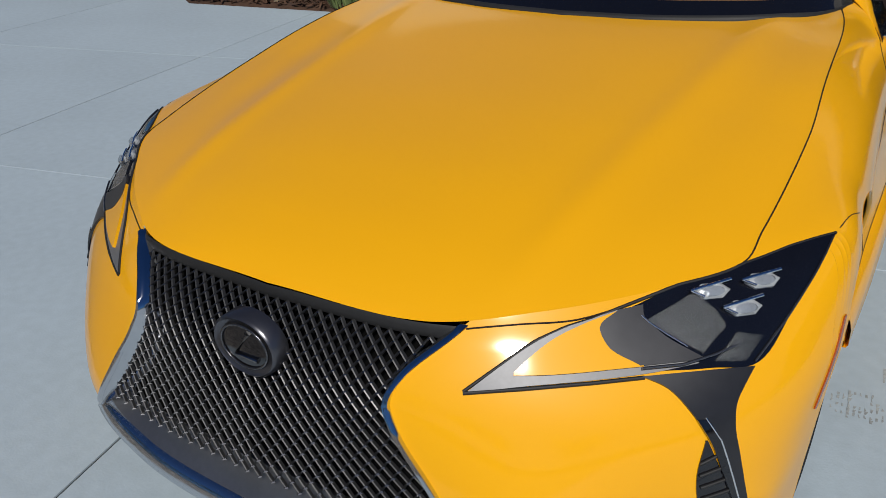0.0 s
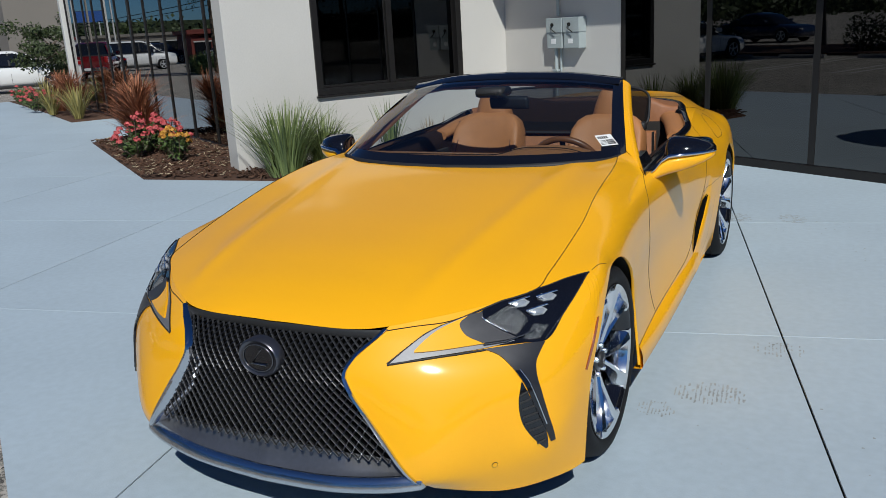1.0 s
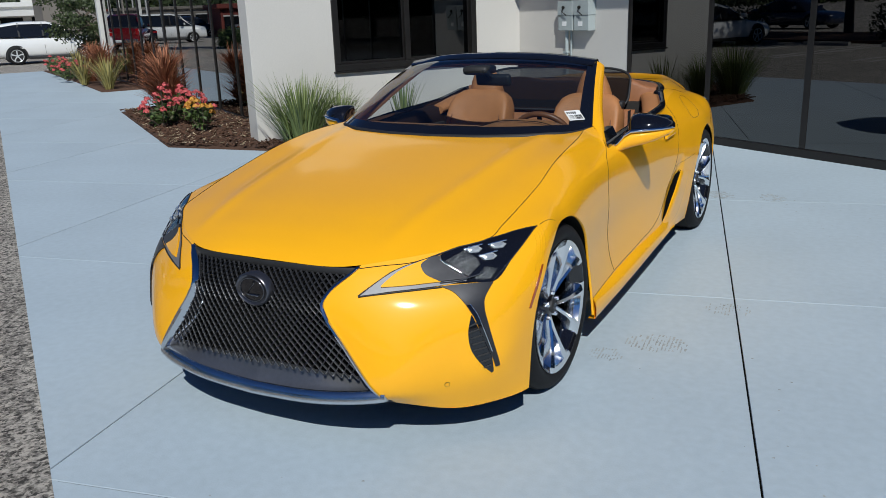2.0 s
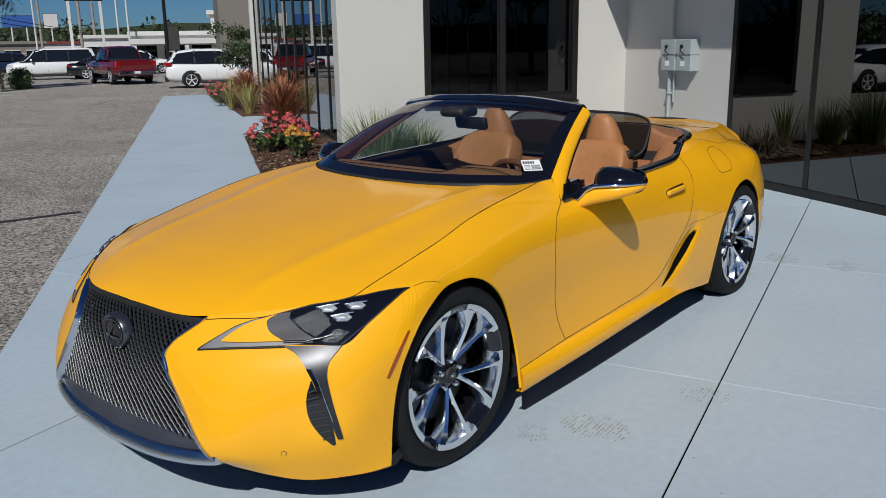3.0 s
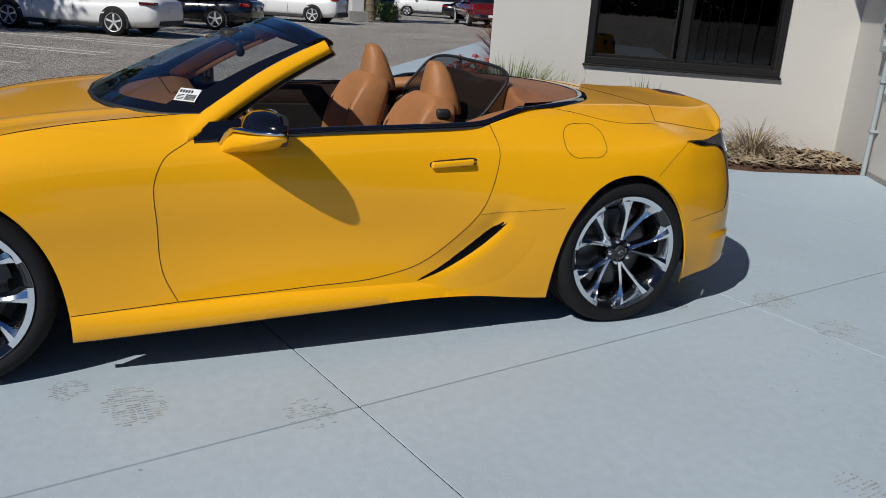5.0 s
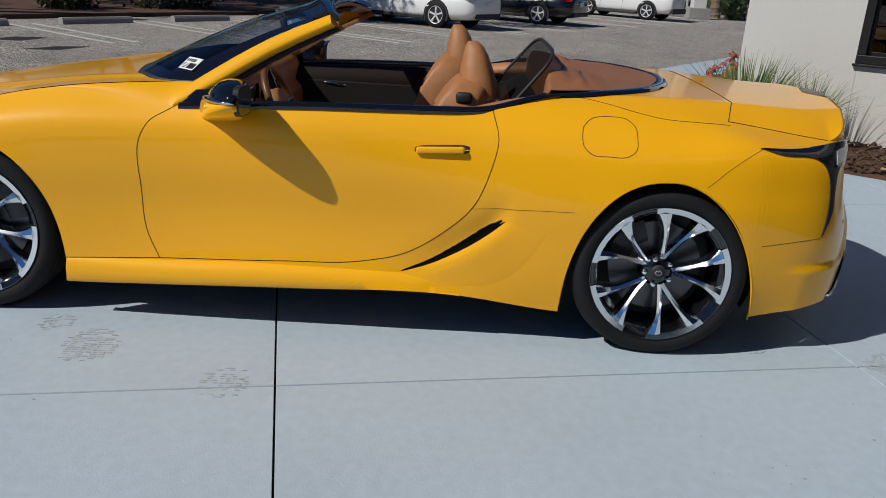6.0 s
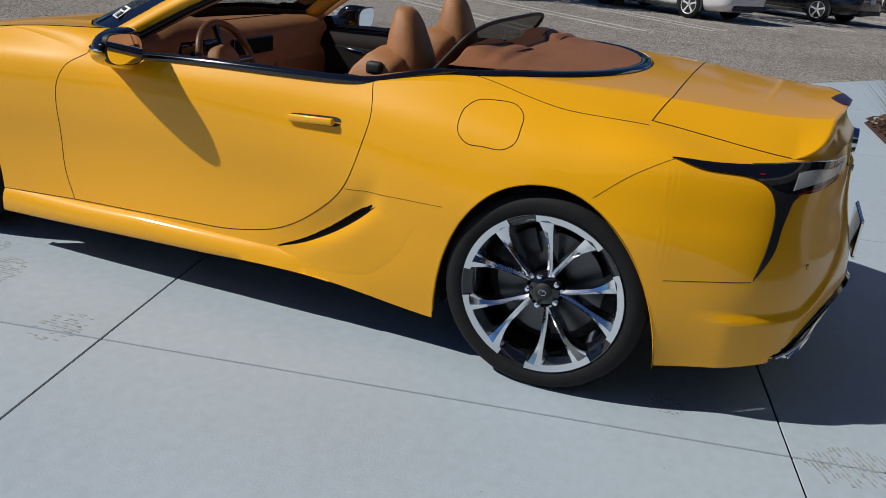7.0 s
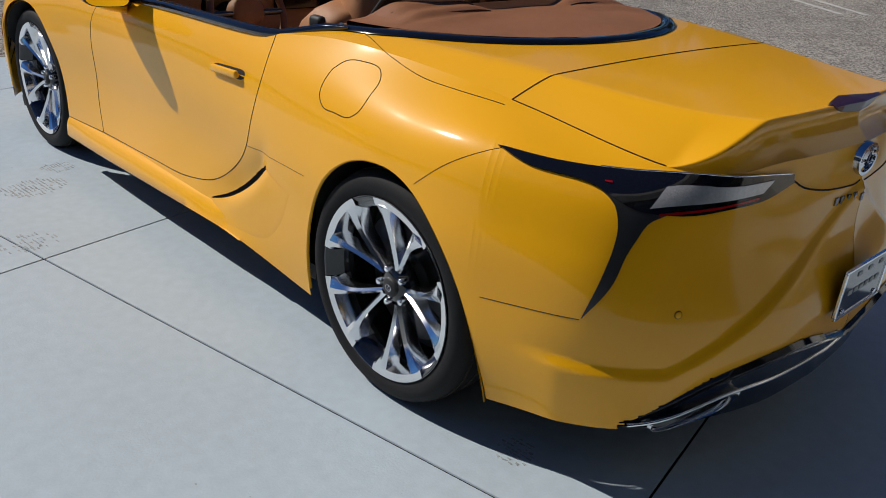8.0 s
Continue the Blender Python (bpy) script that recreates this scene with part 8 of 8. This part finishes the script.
for x, y in pts:
    z = deck_z(x, min(y, 3.1))
    rings.append([Vector((x * 1.012, y + .008, z + .002)), Vector((x * 1.0, y + .002, z + .013)), Vector((x * .965, y - .025, z + .016)), Vector((x * .95, y - .038, z + .006)), Vector((x * .95, y - .038, z - .03))])
part("cover_rim", loft(rings), PIANO, roof_cover, "gloss black rim", True)
# soft humps and rolls at the front of the cover
for s in (1, -1):
    for yf in (2.448, 2.530):
        part("cover_fold", tube([(s * x, yf + .012 * math.sin(x * 9), cover_z(x, yf) - .001) for x in np.linspace(.22, .58, 14)], .0032, 6), STITCH, roof_cover, "dark fold between two padded rolls", True)
    # padded side rail of the cockpit behind the doors
    rings = []
    for f in np.linspace(0, 1, 16):
        c = curve([(0, (.772, 1.98, .915)), (.5, (.712, 2.20, .965)), (1, (.655, 2.38, .985))], f)[0]
        rings.append([Vector((s * c[0], c[1], c[2])) + Vector((s * (.055 + .012 * f) * math.cos(q * math.tau / 14), 0, (.035 + .006 * f) * math.sin(q * math.tau / 14))) for q in range(14)])
    part("cockpit_pad", loft(rings), LEATHER, car, "tan padded cockpit edge", True)
rings = []
for f in np.linspace(-1, 1, 25):
    y = 2.30 + .02 * (1 - f * f)
    rings.append([Vector((.70 * f, y + a, b)) for a, b in ((.06, .965), (.01, .955), (-.06, .90), (-.10, .60), (.08, .60))])
part("rear_bulkhead", loft(rings), CARPET, car, "black rear cabin panel", True)
# wind deflector: dark net in a black frame
wd = new("wind_deflector")
wd.parent = car
wd["label"] = "dark mesh wind deflector in a black frame"
fr = []
for q in range(60):
    a = q * math.tau / 60
    ca, sa = math.cos(a), math.sin(a)
    X, Z = .560 * math.copysign(abs(ca) ** .45, ca), math.copysign(abs(sa) ** .45, sa)
    fr.append(Vector((X * (1.0 - .06 * (Z + 1) / 2), 2.185 + .108 * (Z + 1), .912 + .1345 * (Z + 1))))
part("deflector_frame", tube(fr, .008, 8, True), MATTE_BLACK, wd, "black padded frame", True)
NET_M = bpy.data.materials.new("dark_net")
NET_M.use_nodes = True
nt = NET_M.node_tree
nt.nodes.remove(nt.nodes["Principled BSDF"])
tr, cloth, mx = (nt.nodes.new(k) for k in ("ShaderNodeBsdfTransparent", "ShaderNodeBsdfDiffuse", "ShaderNodeMixShader"))
cloth.inputs["Color"].default_value = (.012, .011, .011, 1)
mx.inputs[0].default_value = .80
nt.links.new(tr.outputs[0], mx.inputs[1])
nt.links.new(cloth.outputs[0], mx.inputs[2])
nt.links.new(mx.outputs[0], nt.nodes["Material Output"].inputs["Surface"])
bm = bmesh.new()
bm.faces.new([bm.verts.new(p) for p in fr])
part("deflector_net", bm, NET_M, wd, "see-through dark net")

# ---------------------------------------------------------------- cabin
part("cabin_floor", box((-.74, .55, .26), (.74, 2.25, .30), .01), CARPET, car, "black carpet")
part("firewall", box((-.74, .62, .30), (.74, .72, .90), .02), CARPET, car, "")
for s in (1, -1):
    rings = []
    for y in np.linspace(.78, 2.20, 24):
        x = .80 + .012 * math.sin((y - .7) * 2)
        zt = float(np.interp(y, [.70, 1.4, 2.2], [.895, .930, .955]))
        rings.append([Vector((s * a, y, b)) for a, b in ((x + .03, zt), (x - .005, zt + .004), (x - .055, zt - .015), (x - .075, zt - .09), (x - .05, zt - .20), (x - .10, zt - .27), (x - .10, .50), (x - .04, .42), (x - .04, .30), (x + .03, .30))])
    dc = part("door_card", loft(rings), DARKTRIM, car, "dark door lining with a tan armrest", True)
    part("armrest", loft([[Vector((s * (.70 + .035 * math.cos(q * math.tau / 12)), y, .665 + .03 * math.sin(q * math.tau / 12))) for q in range(12)] for y in (1.22, 1.30, 1.6, 1.85, 1.92)]), LEATHER, dc, "", True)
    part("inner_handle", tube([(s * .735, 1.18, .83), (s * .715, 1.21, .83), (s * .712, 1.29, .825), (s * .72, 1.33, .82)], .007, 8), CHROME, dc, "chrome inner handle", True)
    part("door_inlay", loft([[Vector((s * .716, y, z)) for z in (.56, .72, .835)] + [Vector((s * .76, y, .845)), Vector((s * .76, y, .56))] for y in (1.02, 1.5, 2.0)]), CARPET, dc, "black lower door lining")
# dashboard with instrument hood
rings = []
for x in np.linspace(-.78, .78, 41):
    hoodz = .045 * math.exp(-((x - .37) / .20) ** 4)
    k = (abs(x) / .78) ** 3
    rings.append([Vector((x, y, z)) for y, z in ((.60 + .22 * k, .958), (.74 + .14 * k, .975), (.90 + .05 * k, .982 + hoodz), (1.00 + .02 * k, .970 + hoodz * .9), (1.045, .925 + hoodz * .3), (1.03, .84), (1.07, .80), (1.04, .62), (.80, .50), (.62, .60))])
dash = part("dashboard", loft(rings), LEATHER, car, "tan leather dashboard", True)
part("dash_stitch", tube([(x, .86, .983 + .040 * math.exp(-((x - .37) / .20) ** 4)) for x in np.linspace(-.70, .70, 60)], .0022, 5), SEAM, dash, "", True)
part("dash_screen", box((-.20, 1.035, .845), (.14, 1.062, .925), .006), PIANO, dash, "black central screen")
part("glovebox_panel", box((-.72, 1.045, .655), (-.20, 1.078, .79), .012), LEATHER_D, dash, "", True)
part("instrument_face", box((.22, 1.02, .83), (.52, 1.052, .945), .02), PIANO, dash, "dark instrument display", True)
rings = []
for y in np.linspace(1.02, 2.05, 20):
    z = float(np.interp(y, [1.02, 1.25, 1.6, 2.05], [.76, .66, .60, .60]))
    rings.append([Vector((x, y, b)) for x, b in ((-.13, .28), (-.135, z - .03), (-.11, z), (.11, z), (.135, z - .03), (.13, .28))])
con = part("centre_console", loft(rings), LEATHER_D, car, "tan and black centre console", True)
part("console_top", box((-.085, 1.20, .655), (.085, 1.50, .672), .008, None), PIANO, con)
part("gear_lever", loft([[Vector((.02 + r * math.cos(q * math.tau / 12), 1.34 + r * math.sin(q * math.tau / 12), z)) for q in range(12)] for r, z in ((.012, .66), (.012, .71), (.024, .725), (.026, .755), (.014, .77))]), LEATHER, con, "", True)
part("console_lid", box((-.095, 1.55, .60), (.095, 1.86, .655), .02), LEATHER, con, "", True)
# steering wheel
sw = new("steering_wheel")
sw.parent = car
sw["label"] = "brown leather steering wheel"
sw.matrix_basis = pose(.37, 1.19, .865, -66, 0, 0)
part("rim", tube([(.183 * math.cos(q * math.tau / 48), .176 * math.sin(q * math.tau / 48), 0) for q in range(48)], .0165, 10, True), WOOD, sw, "brown leather rim", True)
part("airbag_pad", loft([[Vector((r * .085 * math.cos(q * math.tau / 24), r * .070 * math.sin(q * math.tau / 24) - .01, z)) for q in range(24)] for r, z in ((.6, -.05), (1, -.04), (1, .005), (.8, .018), (.1, .02))]), LEATHER, sw, "tan hub", True)
for a in (0, 180, 270):
    ca, sa = math.cos(radians(a)), math.sin(radians(a))
    part("wheel_spoke", tube([(.06 * ca, .06 * sa, -.005), (.12 * ca, .12 * sa, -.002), (.178 * ca, .172 * sa, 0)], .015, 8), SMOKE if a != 270 else PIANO, sw, "", True)
part("steering_column", tube([(0, 0, -.03), (0, 0, -.20)], .05, 14), MATTE_BLACK, sw, "", True)


# ---------------------------------------------------------------- seats
def seat_ring(c, w_, d_, e=.6, n=32, lean=0.0, bolster=0.0):
    """A rounded section: half width w_, half depth d_; bolster pushes the sides forward."""
    out = []
    for q in range(n):
        a = q * math.tau / n
        ca, sa = math.cos(a), math.sin(a)
        x = w_ * math.copysign(abs(ca) ** e, ca)
        y = d_ * math.copysign(abs(sa) ** e, sa)
        if sa < 0:
            y -= bolster * (abs(x) / w_) ** 3
        out.append(Vector((c[0] + x, c[1] + y, c[2] + y * lean)))
    return out


def make_seat(name_x):
    st_ = new("seat")
    st_.parent = car
    st_["label"] = "tan leather bucket seat with integral headrest"
    st_.location = (0, .165 if name_x > 0 else .085, -.004 if name_x > 0 else .018)
    sx = name_x
    # cushion
    rings = []
    for y, w_, h0, h1 in ((1.28, .20, .48, .56), (1.31, .245, .44, .60), (1.45, .255, .42, .612), (1.65, .255, .42, .600), (1.82, .25, .44, .58)):
        rings.append([Vector((sx + w_ * math.copysign(abs(math.cos(q * math.tau / 28)) ** .5, math.cos(q * math.tau / 28)), y, (h0 + h1) / 2 + (h1 - h0) / 2 * math.copysign(abs(math.sin(q * math.tau / 28)) ** .6, math.sin(q * math.tau / 28)) + (.045 * abs(math.cos(q * math.tau / 28)) ** 4 if math.sin(q * math.tau / 28) > 0 else 0))) for q in range(28)])
    part("cushion", loft(rings), LEATHER, st_, "", True)
    # backrest with shoulders
    keys = [(.50, 1.74, .235, .085, .05), (.59, 1.755, .250, .095, .075), (.73, 1.79, .262, .095, .085), (.86, 1.825, .268, .090, .075), (.945, 1.852, .258, .085, .055), (1.000, 1.872, .228, .078, .03), (1.030, 1.884, .180, .068, .012), (1.045, 1.890, .10, .05, 0)]
    rings = [seat_ring((sx, y, z), w_ * .84, d_, .62, 36, -.3, b_) for z, y, w_, d_, b_ in keys]
    back = part("backrest", loft(rings), LEATHER, st_, "", True)
    keys = [(.965, 1.915, .122, .096, 0), (1.00, 1.913, .122, .094, 0), (1.05, 1.905, .114, .083, 0), (1.10, 1.897, .100, .070, 0), (1.15, 1.890, .080, .055, 0), (1.185, 1.882, .060, .040, 0), (1.203, 1.876, .036, .024, 0)]
    hr = part("headrest", loft([seat_ring((sx, y, z), w_, d_, .8, 28, 0, b_) for z, y, w_, d_, b_ in keys]), LEATHER, st_, "", True)
    part("seat_opening", box((sx - .085, 1.785, .985), (sx + .085, 1.835, 1.004), .008, None), MATTE_BLACK, st_, "dark slot under the headrest", True)
    for k in range(-3, 4):
        pts = []
        for f in np.linspace(0, 1, 12):
            z = .60 + .38 * f
            y = float(np.interp(z, [.59, .73, .86, .945, 1.0], [1.755, 1.79, 1.825, 1.852, 1.872])) - float(np.interp(z, [.59, .73, .86, .945, 1.0], [.095, .095, .090, .085, .078])) - .002
            pts.append((sx + k * .040 * (1 - .25 * abs(2 * f - 1.2)), y, z))
        part("seat_stitch", tube(pts, .0022, 6), WOOD, back, "", True)
    for s2 in (-1, 1):
        part("seat_piping", tube([(sx + s2 * float(np.interp(z, [.55, .7, .82, .92, .96], [.180, .186, .188, .172, .138])), float(np.interp(z, [.59, .73, .86, .945, 1.0], [1.755, 1.79, 1.825, 1.852, 1.872])) - .128 + .035 * (z > .9), z) for z in np.linspace(.56, .95, 14)], .0032, 6), WOOD, back, "", True)
        part("headrest_piping", tube([(sx + s2 * (.072 - .040 * f), 1.838 + .012 * f, .985 + .208 * f) for f in np.linspace(0, 1, 10)], .0028, 6), WOOD, hr, "", True)
    part("belt_guide", box((sx + .20 * (1 if sx > 0 else -1) - .020, 1.815, .955), (sx + .20 * (1 if sx > 0 else -1) + .020, 1.885, 1.005), .014), MATTE_BLACK, st_, "black seat-belt guide", True)
    part("seat_base", box((sx - .22, 1.32, .30), (sx + .22, 1.84, .44), .03), CARPET, st_, "", True)
    return st_


for sx in (.37, -.37):
    make_seat(sx)
rings = []
for f in np.linspace(-1, 1, 21):
    rings.append([Vector((.60 * f, y, z)) for y, z in ((2.0, .50), (1.98, .58), (2.10, .60), (2.16, .66), (2.20, .90), (2.24, .92), (2.24, .50))])
part("rear_seat", loft(rings), LEATHER_D, car, "tan rear seat", True)
part("belt_webbing", box((.64, 1.93, .62), (.645, 1.98, .95)), MATTE_BLACK, car, "black belt")
